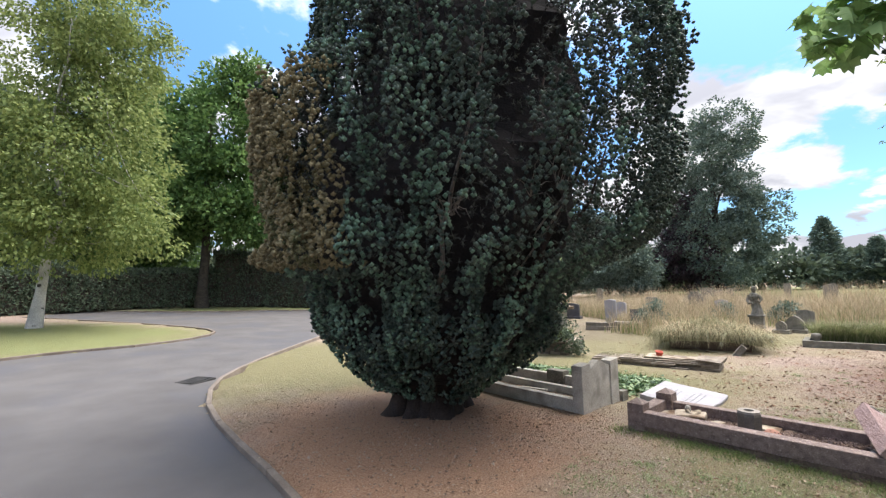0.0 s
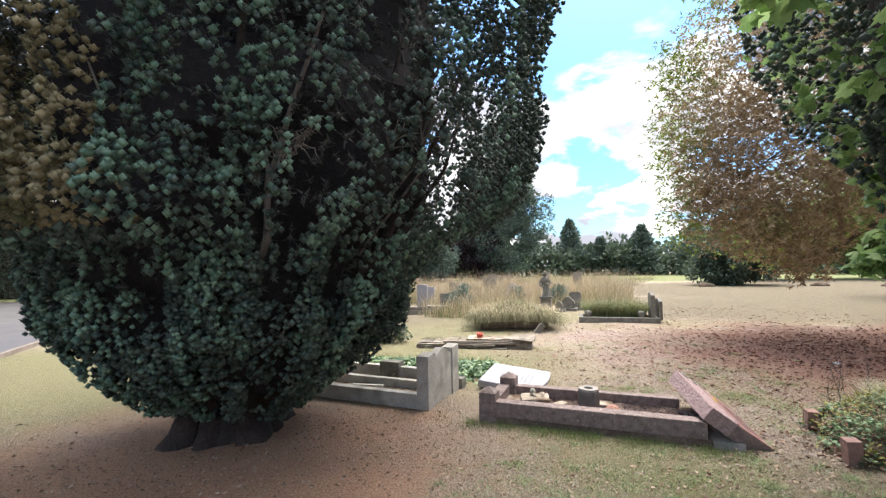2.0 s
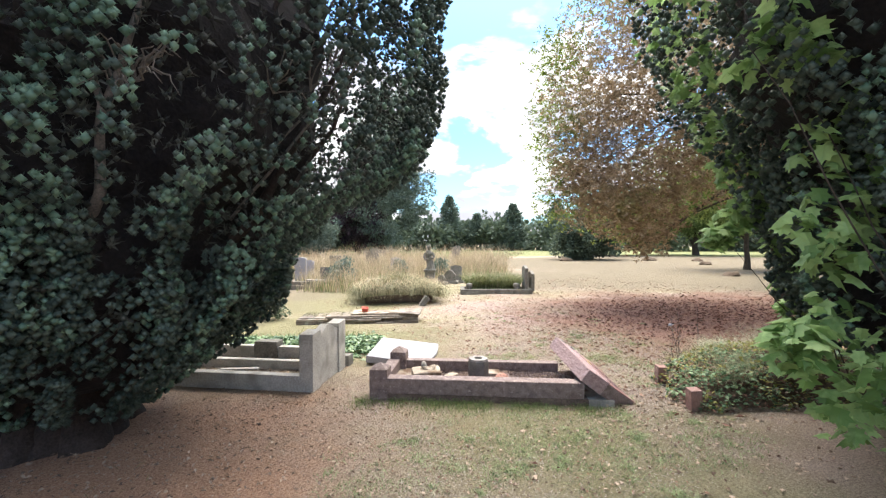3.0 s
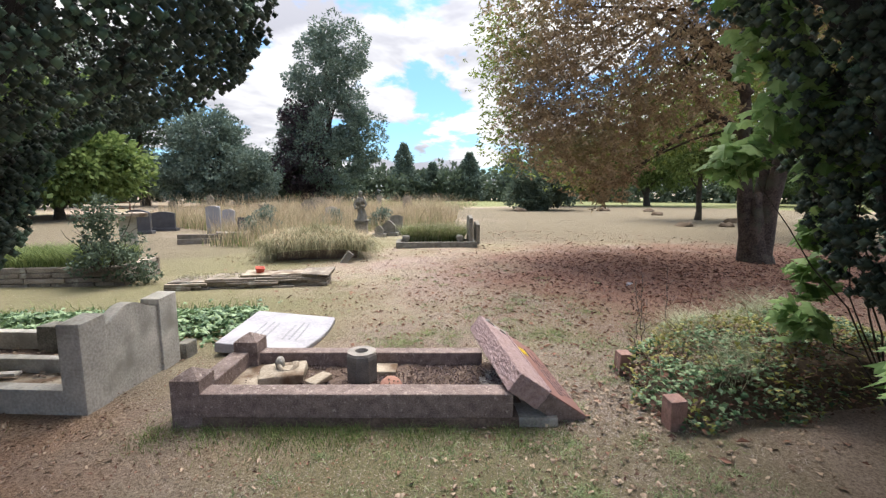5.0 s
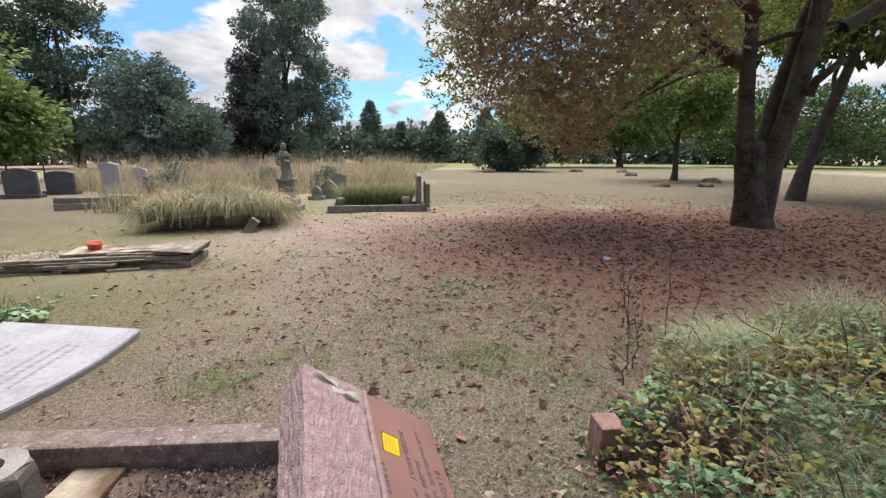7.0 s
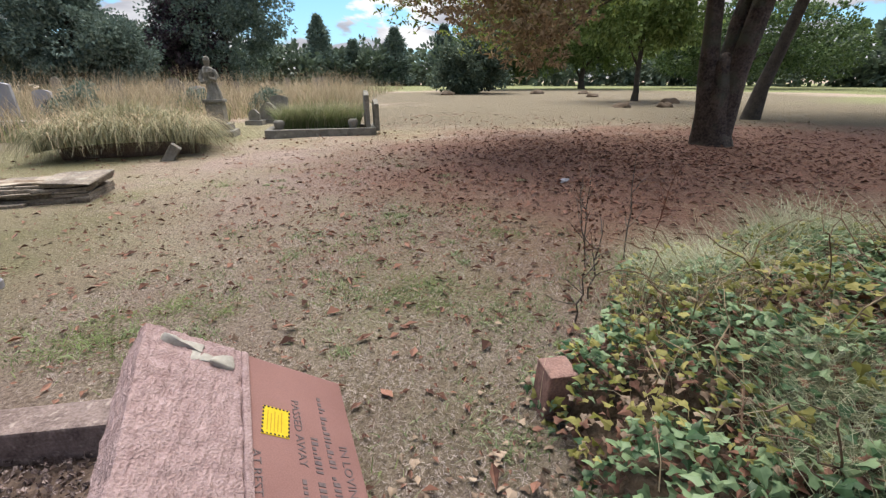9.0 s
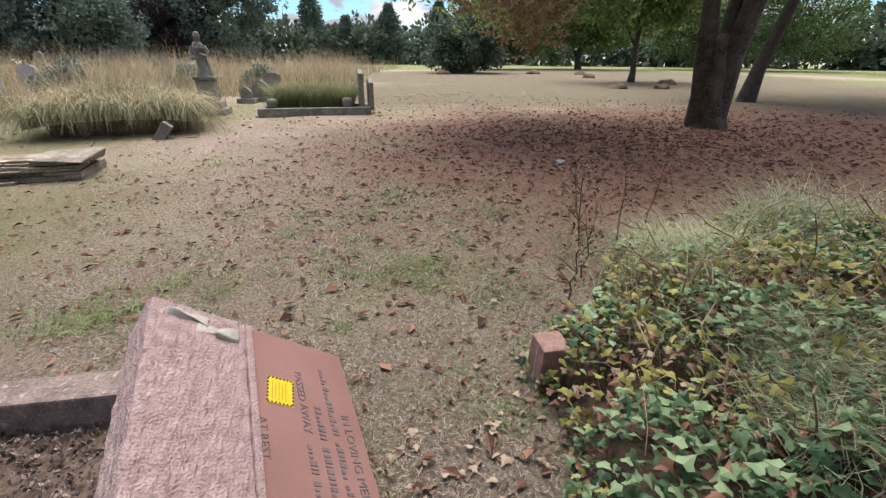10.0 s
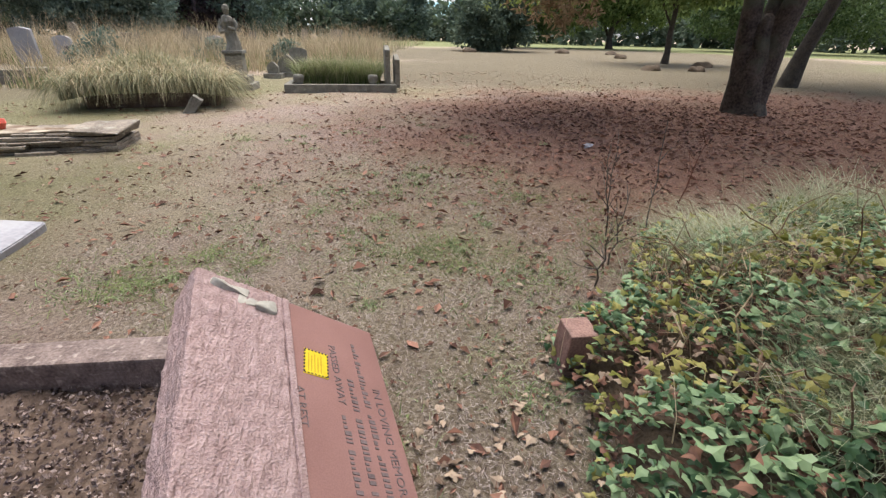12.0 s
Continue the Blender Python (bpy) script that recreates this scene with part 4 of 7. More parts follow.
def field_trees():
    rng = np.random.default_rng(31)
    # dark leaning trunk past the chestnut
    limb_tree("broadleaf_tree", (18.2, 4.0, 0.0), 9.0, 0.18, [(20.0, 2.4, 5.2, 3.6, 3.6, 1.5), (22.0, 1.0, 6.6, 3.4, 3.4, 1.8), (19.5, 5.0, 5.0, 2.2, 2.2, 1.0), (17.0, 2.2, 6.0, 2.2, 2.2, 1.4)],
              MID_LEAF, DARK_BARK, "dark-trunked leaning tree with green leaves on the lawn", rng, 260, 0.75, 90, 0.24, 0.15, (0.3, -1.2), 0.3, 0.4, 9, 0.35)
    limb_tree("young_tree", (26.4, 9.2, 0.0), 6.5, 0.15, [(26.4, 9.2, 4.6, 2.6, 2.6, 1.9), (27.6, 8.4, 3.4, 1.9, 1.9, 1.0), (25.6, 10.0, 3.2, 1.5, 1.5, 0.8)],
              PALE_LEAF, DARK_BARK, "young green tree on the lawn", rng, 130, 0.7, 90, 0.22, 0.15, (0, 0), 0.3, 0.4, 7, 0.3)
    limb_tree("spreading_shrub", (31.5, 21.8, 0.0), 4.6, 0.16, [(31.5, 21.8, 1.8, 2.6, 2.6, 1.7), (32.3, 21.2, 3.2, 1.9, 1.9, 1.3), (30.2, 22.4, 1.2, 1.5, 1.5, 1.1)],
              DARK_LEAF, DARK_BARK, "low dark evergreen spreading over the lawn", rng, 200, 0.6, 90, 0.25, 0.13, (0, 0), 0.4, 0.4, 6, 0.2, "shrub")
    rows = (
        ("tall_tree", 27.1, 47.9, 21.0, 0.5, ((0, 0, 0.22, 4.6, 0.20), (0.3, 0, 0.45, 5.0, 0.22), (-0.8, 0, 0.68, 4.0, 0.20), (1.2, -1, 0.84, 3.3, 0.15), (-2.6, 1.9, 0.33, 3.0, 0.16), (2.6, -2.4, 0.36, 2.9, 0.2)), BLUE_LEAF, "tall narrow blue-green tree beyond the graves"),
        ("purple_beech", 24.4, 49.0, 12.5, 0.35, ((0, 0, 0.35, 3.0, 0.3), (0.2, 0.2, 0.7, 2.4, 0.27)), PURPLE_LEAF, "dark purple-leaved tree beside the tall tree"),
        ("rounded_tree", 15.2, 48.3, 9.8, 0.3, ((0, 0, 0.38, 4.2, 0.34), (-0.8, 0.5, 0.72, 3.2, 0.24), (2.4, -1.6, 0.3, 2.6, 0.28), (-2.6, 1.6, 0.32, 2.4, 0.28)), BLUE_LEAF, "rounded grey-green tree beyond the graves"),
        ("dark_tree", 10.0, 55.0, 17.5, 0.4, ((0, 0, 0.3, 4.6, 0.28), (0.5, 0, 0.6, 3.8, 0.25), (1.0, 0, 0.85, 2.4, 0.15), (-4.0, 2.0, 0.4, 4.0, 0.3), (-3.6, 2, 0.7, 3.2, 0.22)), DARK_LEAF, "tall dark conifer-like tree at the cemetery edge"),
        ("pale_tree", 2.6, 31.5, 7.4, 0.22, ((0, 0, 0.42, 3.0, 0.3), (-1.6, 0.6, 0.6, 2.6, 0.26), (1.6, -0.6, 0.34, 2.0, 0.24), (0.3, 0, 0.75, 2.0, 0.2)), PALE_LEAF, "pale green broadleaf tree behind the raised grave"),
        ("dark_tree", 1.0, 52.0, 15.0, 0.4, ((0, 0, 0.35, 5.0, 0.3), (0, 0, 0.7, 4.0, 0.25)), DARK_LEAF, "tall dark tree at the cemetery edge"),
        ("dark_tree", 20.5, 55.0, 8.0, 0.3, ((0, 0, 0.4, 4.0, 0.38), (3.5, -2.0, 0.35, 3.0, 0.33)), DARK_LEAF, "dark tree at the cemetery edge"),
        ("broadleaf_tree", 49.0, 20.5, 11.0, 0.3, ((0, 0, 0.45, 4.4, 0.32), (1.5, -2.6, 0.4, 3.6, 0.3), (-1.0, 2.6, 0.42, 3.4, 0.28)), PALE_LEAF, "light green tree at the far edge of the lawn"),
        ("broadleaf_tree", 58.0, 8.0, 11.0, 0.3, ((0, 0, 0.4, 5.2, 0.35), (1.5, -5.0, 0.38, 4.2, 0.32), (0.0, 5.0, 0.36, 4.0, 0.3)), MID_LEAF, "green tree at the far edge of the lawn"),
        ("broadleaf_tree", 42.0, 27.0, 9.5, 0.3, ((0, 0, 0.45, 3.8, 0.35), (2.0, -2.0, 0.4, 3.0, 0.3)), MID_LEAF, "green tree at the far edge of the lawn"),
        ("broadleaf_tree", 52.0, -6.0, 10.0, 0.3, ((0, 0, 0.4, 5.0, 0.36), (2.0, -5.0, 0.4, 4.5, 0.36)), DARK_LEAF, "dark green tree at the far edge of the lawn"),
    )
    for name, x, y, h, tr, bl, mt, lb in rows:
        blobs = [(x + dx, y + dy, h * fz, r, r, h * rz) for dx, dy, fz, r, rz in bl]
        limb_tree(name, (x, y, 0.0), h, tr, blobs, mt, DARK_BARK, lb, rng, 100 * len(bl), 0.85, 80, 0.29, 0.18, (0, 0), 0.1, 0.45, 7, 0.1)
    for x, y, h in ((45.7, 57.7, 9.0), (53.3, 50.3, 7.6), (49.5, 55.0, 6.0), (40.0, 62.0, 6.5), (58.0, 45.0, 8.0)):
        tree = thing("conifer", pose(x, y, 0), "small dark conifer at the far edge of the field", "tree", "far conifers")
        bm = bmesh.new()
        tube(bm, [(0, 0, -0.1), (0, 0, h * 0.5), (0, 0, h * 0.98)], [0.18, 0.1, 0.02], 7)
        part("trunk", bm, DARK_BARK, tree)
        n = 4200
        f = rng.uniform(0, 1, n) ** 0.8
        tier = 0.75 + 0.25 * np.sin(f * 17 + rng.uniform(0, 6, n) * 0.3) + 0.2 * rng.normal(size=n)
        r = (1 - f ** 1.6) * h * 0.36 * tier * rng.uniform(0.25, 1, n) ** 0.5 + 0.1
        a = rng.uniform(0, 6.28, n)
        p = np.stack([r * np.cos(a), r * np.sin(a), 0.3 + f * (h - 0.3)], axis=1)
        part_mesh("crown", leaves("crown", p, np.stack([np.cos(a), np.sin(a), 0.25 + 0 * a], axis=1) + rng.normal(size=p.shape) * 0.5, 0.55, 0.2, rng), BLUE_LEAF, tree)


field_trees()


def far_woods():
    """Dark woods that close the field all round."""
    rng = np.random.default_rng(41)
    n = 190
    a = np.linspace(-2.6, 3.2, n)
    blobs = []
    for k in a:
        d = 70 + rng.uniform(-5, 10)
        x, y = 6 + d * math.sin(k), d * math.cos(k)
        if x < -22:
            d *= 0.72
            x, y = 6 + d * math.sin(k), d * math.cos(k)
        h = rng.uniform(2.2, 3.7)
        blobs.append((x, y, tz(x, y) + h * 0.85, 3.2, 3.2, h))
    p, out, way = crown_points(blobs, 4300, 1.15, 20, rng, 0.2)
    me = leaves("far_woods", p, out + way + rng.normal(size=p.shape) * 0.4, 0.85, 0.6, rng)
    tagged(part_mesh("far_woods", me, DARK_LEAF), "dark green woods round the cemetery", "woods", kind="stuff")


far_woods()


def sycamore(base, spots, label, rng, count=60, leaf=0.15):
    """A young sycamore: thin stems, and broad five-lobed leaves in hanging bunches."""
    tree = thing("sycamore_sapling", Matrix.Translation(base), label, "tree")
    o = Vector(base)
    for i, s in enumerate(spots[::2]):
        bm = bmesh.new()
        tube(bm, bend((0.05 * (i % 3), 0.04 * (i % 2), -0.02), Vector(s[:3]) - o, 7, 0.10, 0.04, i), [0.006, 0.0055, 0.005, 0.0045, 0.004, 0.003, 0.002, 0.0015], 6)
        part("stem", bm, DARK_BARK, tree, smooth=True)
    verts, faces = [], []
    outline = [(0, 0), (0.30, -0.06), (0.26, 0.16), (0.52, 0.34), (0.30, 0.46), (0.26, 0.74), (0.10, 0.72), (0, 1.0), (-0.10, 0.72), (-0.26, 0.74), (-0.30, 0.46), (-0.52, 0.34), (-0.26, 0.16), (-0.30, -0.06)]
    for s in spots:
        for _ in range(count):
            c = Vector(s[:3]) - o + Vector(ball(1, rng)[0] * s[3] * rng.uniform(0.4, 1.0))
            yaw, pitch = rng.uniform(0, 6.28), rng.uniform(-1.25, -0.15)
            m = Matrix.Translation(c) @ Euler((pitch, rng.uniform(-0.4, 0.4), yaw)).to_matrix().to_4x4()
            size = leaf * rng.uniform(0.6, 1.25)
            k = len(verts)
            verts.append(m @ Vector((0, 0.4 * size, 0.05 * size)))
            for x, y in outline:
                verts.append(m @ Vector((x * size, y * size, -abs(x) * size * 0.35)))
            n = len(outline)
            faces += [(k, k + 1 + j, k + 1 + (j + 1) % n) for j in range(n)]
    me = bpy.data.meshes.new("foliage")
    me.from_pydata([tuple(v) for v in verts], [], faces)
    part_mesh("foliage", me, SYCAMORE_LEAF, tree)


sycamore((3.75, 1.25, 0), [(3.12, 2.1, 2.62, 0.24), (2.75, 2.15, 3.35, 0.4), (3.5, 1.88, 2.1, 0.28), (3.45, 1.9, 1.58, 0.28), (3.5, 1.85, 1.0, 0.34), (3.25, 2.05, 0.95, 0.18), (3.62, 1.8, 2.55, 0.3), (3.65, 1.78, 0.6, 0.3), (2.55, 2.35, 3.0, 0.22), (3.3, 1.6, 3.6, 0.5), (3.75, 1.7, 1.8, 0.3)],
         "young sycamore with broad fresh green leaves before the yew", np.random.default_rng(51), 70, 0.125)
sycamore((5.35, 2.05, 0), [(4.30, 2.80, 1.58, 0.13), (4.40, 2.66, 1.78, 0.20), (4.62, 2.52, 1.86, 0.22), (4.80, 2.45, 1.6, 0.2), (4.42, 2.74, 2.15, 0.2), (4.25, 2.82, 2.5, 0.22), (5.1, 2.5, 1.2, 0.18), (5.46, 2.56, 0.87, 0.16), (3.95, 3.0, 3.3, 0.34), (4.05, 2.9, 2.9, 0.26), (5.3, 2.6, 0.6, 0.16), (3.9, 2.95, 3.8, 0.35)],
         "young sycamore with broad green leaves rising from the ivy bed", np.random.default_rng(52), 70, 0.105)


def ivy_leaf_mesh(name, at, size, rng, tilt=0.9):
    outline = np.array([(0, 0), (0.34, -0.10), (0.50, 0.24), (0.24, 0.46), (0, 1.0), (-0.24, 0.46), (-0.50, 0.24), (-0.34, -0.10)])
    verts, faces = [], []
    for c in at:
        s = size * rng.uniform(0.55, 1.35)
        m = Matrix.Translation(Vector(c)) @ Euler((rng.normal() * tilt * 0.5 - 0.25, rng.normal() * tilt * 0.4, rng.uniform(0, 6.28))).to_matrix().to_4x4()
        k = len(verts)
        verts.append(m @ Vector((0, 0.32 * s, 0.04 * s)))
        verts += [m @ Vector((x * s, y * s, -abs(x) * s * 0.25)) for x, y in outline]
        faces += [(k, k + 1 + j, k + 1 + (j + 1) % 8) for j in range(8)]
    me = bpy.data.meshes.new(name)
    me.from_pydata([tuple(v) for v in verts], [], faces)
    return me


def blades(name, foot, height, lean, width, rng, segs=3, sway=0.5, droop=None):
    """Grass blades that rise from foot (n, 3) and bow over towards lean (n, 3)."""
    n = len(foot)
    h = height * rng.uniform(0.55, 1.2, (n, 1))
    f = np.linspace(0, 1, segs + 1)[None, :, None]
    over = lean[:, None, :] * (f ** 2) * h[:, None, :] * sway
    up = np.array([0, 0, 1.0])[None, None, :] * (f - (0.35 * sway if droop is None else droop[:, None, :]) * f ** 3) * h[:, None, :]
    pts = foot[:, None, :] + over + up
    side = unit(np.cross(rng.normal(size=(n, 3)), np.array([0, 0, 1.0])))
    return strips(name, pts, width * np.array([1.0] + [0.9 - 0.8 * k / segs for k in range(1, segs + 1)]), side)


def grass_object(name, foot, height, width, mat, label, rng, lean=None, segs=2, sway=0.5, parent=None):
    lean = unit(rng.normal(size=foot.shape) * np.array([1, 1, 0.05])) if lean is None else lean
    ob = part_mesh(name, blades(name, foot, height, lean, width, rng, segs, sway), mat, parent, "" if parent else label)
    return tagged(ob, "" if parent else label, "" if parent else "grass", kind="stuff")


# ---- graves near the path ----
TURN = -43.5   # degrees: the way the near graves lie


def pink_grave():
    g = thing("kerb_grave", pose(2.20, 5.06, 0, 0, 0, TURN), "pink granite kerbed grave with capped corner posts and bare soil", "grave")
    part("kerb", rough(box(0.165, 0.0, 0.065, 2.02, 0.135, 0.215, 0.010), 2, 0.004, 9), PINK, g)
    part("kerb", rough(box(0.165, 0.70, 0.05, 1.90, 0.81, 0.200, 0.010), 2, 0.004, 9, 3), PINK, g)
    part("kerb", rough(box(0.045, 0.17, 0.05, 0.175, 0.66, 0.222, 0.010), 2, 0.004, 9, 5), PINK, g)
    part("footing", rough(box(0.10, 0.006, -0.05, 2.06, 0.20, 0.066, 0.012), 3, 0.012, 7), SOIL, g, "dirt-covered footing course")
    part("footing", rough(box(0.05, 0.70, -0.05, 1.95, 0.83, 0.055, 0.012), 3, 0.012, 7), SOIL, g)
    for y in (0.0, 0.655):
        bm = box(0.0, y, -0.03, 0.175, y + 0.175, 0.295, 0.006)
        bmesh.ops.delete(bm, geom=[f for f in bm.faces if f.normal.z > 0.99 and f.calc_center_median().z > 0.29], context="FACES")
        rim = [v for v in bm.verts if v.co.z > 0.2949]
        rim.sort(key=lambda v: math.atan2(v.co.y - y - 0.0875, v.co.x - 0.0875))
        tip = bm.verts.new((0.0875, y + 0.0875, 0.347))
        for a, b in zip(rim, rim[1:] + rim[:1]):
            bm.faces.new((a, b, tip))
        if y:
            bmesh.ops.translate(bm, verts=bm.verts[:], vec=(0.06, 0, 0))
        part("post", bm, PINK, g, "square post with a pyramid cap")
    # fill: soil, rising and falling
    bm = bmesh.new()
    bmesh.ops.create_grid(bm, x_segments=44, y_segments=20, size=0.5)
    for v in bm.verts:
        v.co.x, v.co.y = 0.14 + (v.co.x + 0.5) * 1.95, 0.12 + (v.co.y + 0.5) * 0.62
        far = max(0.0, (v.co.x - 1.25)) * max(0.0, v.co.y - 0.35)
        v.co.z = 0.085 + 0.035 * noise.noise(v.co * 3.5) + 0.022 * noise.noise(v.co * 11) + 0.10 * far
    part("soil", bm, SOIL, g, "bare crumbly soil", smooth=True)
    rng = np.random.default_rng(61)
    n = 7000
    x, y = rng.uniform(0.17, 2.02, n), rng.uniform(0.14, 0.71, n)
    keep = (x > 0.95) | (rng.uniform(0, 1, n) < 0.35)
    x, y = x[keep], y[keep]
    c = np.stack([x, y, 0.098 + 0.05 * np.clip(x - 1.25, 0, 1) * np.clip(y - 0.35, 0, 1) + rng.uniform(-0.01, 0.016, len(x))], axis=1)
    s = rng.uniform(0.003, 0.0095, (len(x), 1))
    d1, d2 = ball(len(x), rng), ball(len(x), rng)
    d3 = np.cross(d1, d2)
    corners = np.concatenate([np.stack([c + d1 * s, c + d2 * s, c - d1 * s, c - d2 * s], axis=1), np.stack([c + d1 * s, c + d3 * s, c - d1 * s, c - d3 * s], axis=1)])
    tagged(part_mesh("gravel", quads("gravel", corners), CHIPS, g, "reddish stone chippings"), kind="stuff")
    part("paving_slab", rough(box(0.17, 0.2, 0.07, 0.50, 0.70, 0.112, 0.012), 3, 0.008, 9), PALE_SLAB, g, "pale stained stone slab")
    part("paving_slab", rough(box(1.10, 0.53, 0.08, 1.27, 0.70, 0.125, 0.01), 2, 0.005, 9), PALE_SLAB, g)
    part("concrete_strip", rough(box(1.35, 0.135, 0.06, 2.04, 0.26, 0.105, 0.01), 3, 0.006, 8), CONCRETE, g)
    part("concrete_strip", rough(box(1.86, 0.2, 0.03, 2.06, 0.66, 0.10, 0.012), 3, 0.01, 8), CONCRETE, g)
    part("headstone_base", rough(box(2.04, 0.02, -0.04, 2.30, 0.5, 0.055, 0.012), 3, 0.01, 8), CONCRETE, g, "exposed concrete headstone footing")


pink_grave()


def on_grave(x, y, z, turn=0.0, rx=0, ry=0):
    return pose(2.20, 5.06, 0, 0, 0, TURN) @ pose(x, y, z, rx, ry, turn)


def grave_vase():
    v = thing("stone_vase", on_grave(1.04, 0.477, 0.085, 12), "grey octagonal stone grave vase with a round hole", "vase")
    bm = bmesh.new()
    prof = [(0.100, 0.0), (0.108, 0.02), (0.110, 0.17), (0.104, 0.195)]
    rings = [[bm.verts.new((r * math.cos(math.pi / 8 + k * math.pi / 4), r * math.sin(math.pi / 8 + k * math.pi / 4), z)) for k in range(8)] for r, z in prof]
    for a, b in zip(rings, rings[1:]):
        for k in range(8):
            bm.faces.new((a[k], a[(k + 1) % 8], b[(k + 1) % 8], b[k]))
    part("body", bm, VASE_STONE, v)
    bm = bmesh.new()
    outer = [bm.verts.new((0.105 * math.cos(math.pi / 8 + k * math.pi / 4), 0.105 * math.sin(math.pi / 8 + k * math.pi / 4), 0.195)) for k in range(8)]
    low = [[bm.verts.new((r * math.cos(math.pi / 8 + k * math.pi / 8), r * math.sin(math.pi / 8 + k * math.pi / 8), z)) for k in range(16)] for r, z in ((0.098, 0.215), (0.046, 0.217), (0.042, 0.20), (0.040, 0.08))]
    for k in range(8):
        bm.faces.new((outer[k], outer[(k + 1) % 8], low[0][(2 * k + 2) % 16], low[0][2 * k + 1], low[0][2 * k]))
    for a, b in zip(low, low[1:]):
        for k in range(16):
            bm.faces.new((a[k], a[(k + 1) % 16], b[(k + 1) % 16], b[k]))
    bm.faces.new(low[-1])
    part("rim", bm, VASE_TOP, v, "worn pale rim with a hole")


grave_vase()


def broken_block():
    b = thing("broken_stone_block", on_grave(0.49, 0.47, 0.105, 14), "broken pale stone block with a socket, lying on soil", "stone")
    bm = box(-0.15, -0.13, 0.0, 0.15, 0.13, 0.065, 0.012)
    part("slab", rough(bm, 4, 0.016, 9, 2), PALE_SLAB, b, smooth=True)
    bm = bmesh.new()
    rings = []
    for r, z in ((0.075, 0.055), (0.072, 0.085), (0.050, 0.09), (0.043, 0.06)):
        rings.append([bm.verts.new((0.03 + r * math.cos(a) * (1 + 0.12 * math.sin(3 * a)), 0.01 + r * math.sin(a), z + 0.015 * math.sin(2 * a + 1))) for a in [2 * math.pi * k / 14 for k in range(14)]])
    for a, c in zip(rings, rings[1:]):
        for k in range(14):
            bm.faces.new((a[k], a[(k + 1) % 14], c[(k + 1) % 14], c[k]))
    bm.faces.new(rings[-1])
    part("socket", bm, PALE_SLAB, b, smooth=True)
    bm = bmesh.new()
    bmesh.ops.create_icosphere(bm, subdivisions=2, radius=0.045)
    for v in bm.verts:
        v.co = Vector((v.co.x * 0.8 - 0.02, v.co.y + 0.04, v.co.z + 0.10)) + Vector([0.012 * noise.noise(v.co * 30 + Vector((k, 0, 0))) for k in range(3)])
    part("mortar_lump", bm, CONCRETE, b, smooth=True)
    s = thing("stone_fragment", on_grave(0.76, 0.42, 0.095, 60), "flat broken stone fragment on soil", "stone")
    part("fragment", rough(box(-0.09, -0.05, 0.0, 0.09, 0.05, 0.035, 0.012, jitter=0.012), 3, 0.008, 12), PALE_SLAB, s, smooth=True)


broken_block()


def fallen_pot():
    p = thing("terracotta_pot", on_grave(1.27, 0.215, 0.145, 25, 38, 0), "small terracotta flower lid with holes lying on its side", "pot")
    bm = bmesh.new()
    prof = [(0.0, -0.03), (0.062, -0.03), (0.075, 0.028), (0.070, 0.045), (0.060, 0.052), (0.0, 0.056)]
    rings = [[bm.verts.new((max(r, 0.002) * math.cos(2 * math.pi * k / 20), max(r, 0.002) * math.sin(2 * math.pi * k / 20), z)) for k in range(20)] for r, z in prof]
    for a, b in zip(rings, rings[1:]):
        for k in range(20):
            bm.faces.new((a[k], a[(k + 1) % 20], b[(k + 1) % 20], b[k]))
    part("body", bm, TERRACOTTA, p, smooth=True)
    for k in range(9):
        a, r = k * 2.4, 0.016 * math.sqrt(k + 0.4)
        bm = bmesh.new()
        bmesh.ops.create_cone(bm, segments=8, radius1=0.0055, radius2=0.0055, depth=0.006, cap_ends=True, matrix=Matrix.Translation((r * math.cos(a), r * math.sin(a), 0.0545)))
        part("hole", bm, SOIL, p)


fallen_pot()


def text_mesh(words, size, depth):
    """Lettering as a mesh in the xy plane, reading along +x, centred on its middle."""
    cu = bpy.data.curves.new("lettering", "FONT")
    cu.body, cu.size, cu.extrude, cu.align_x, cu.align_y = words, size, depth, "CENTER", "CENTER"
    cu.resolution_u = 2
    ob = bpy.data.objects.new("lettering", cu)
    me = bpy.data.meshes.new_from_object(ob)
    bpy.data.objects.remove(ob)
    return me


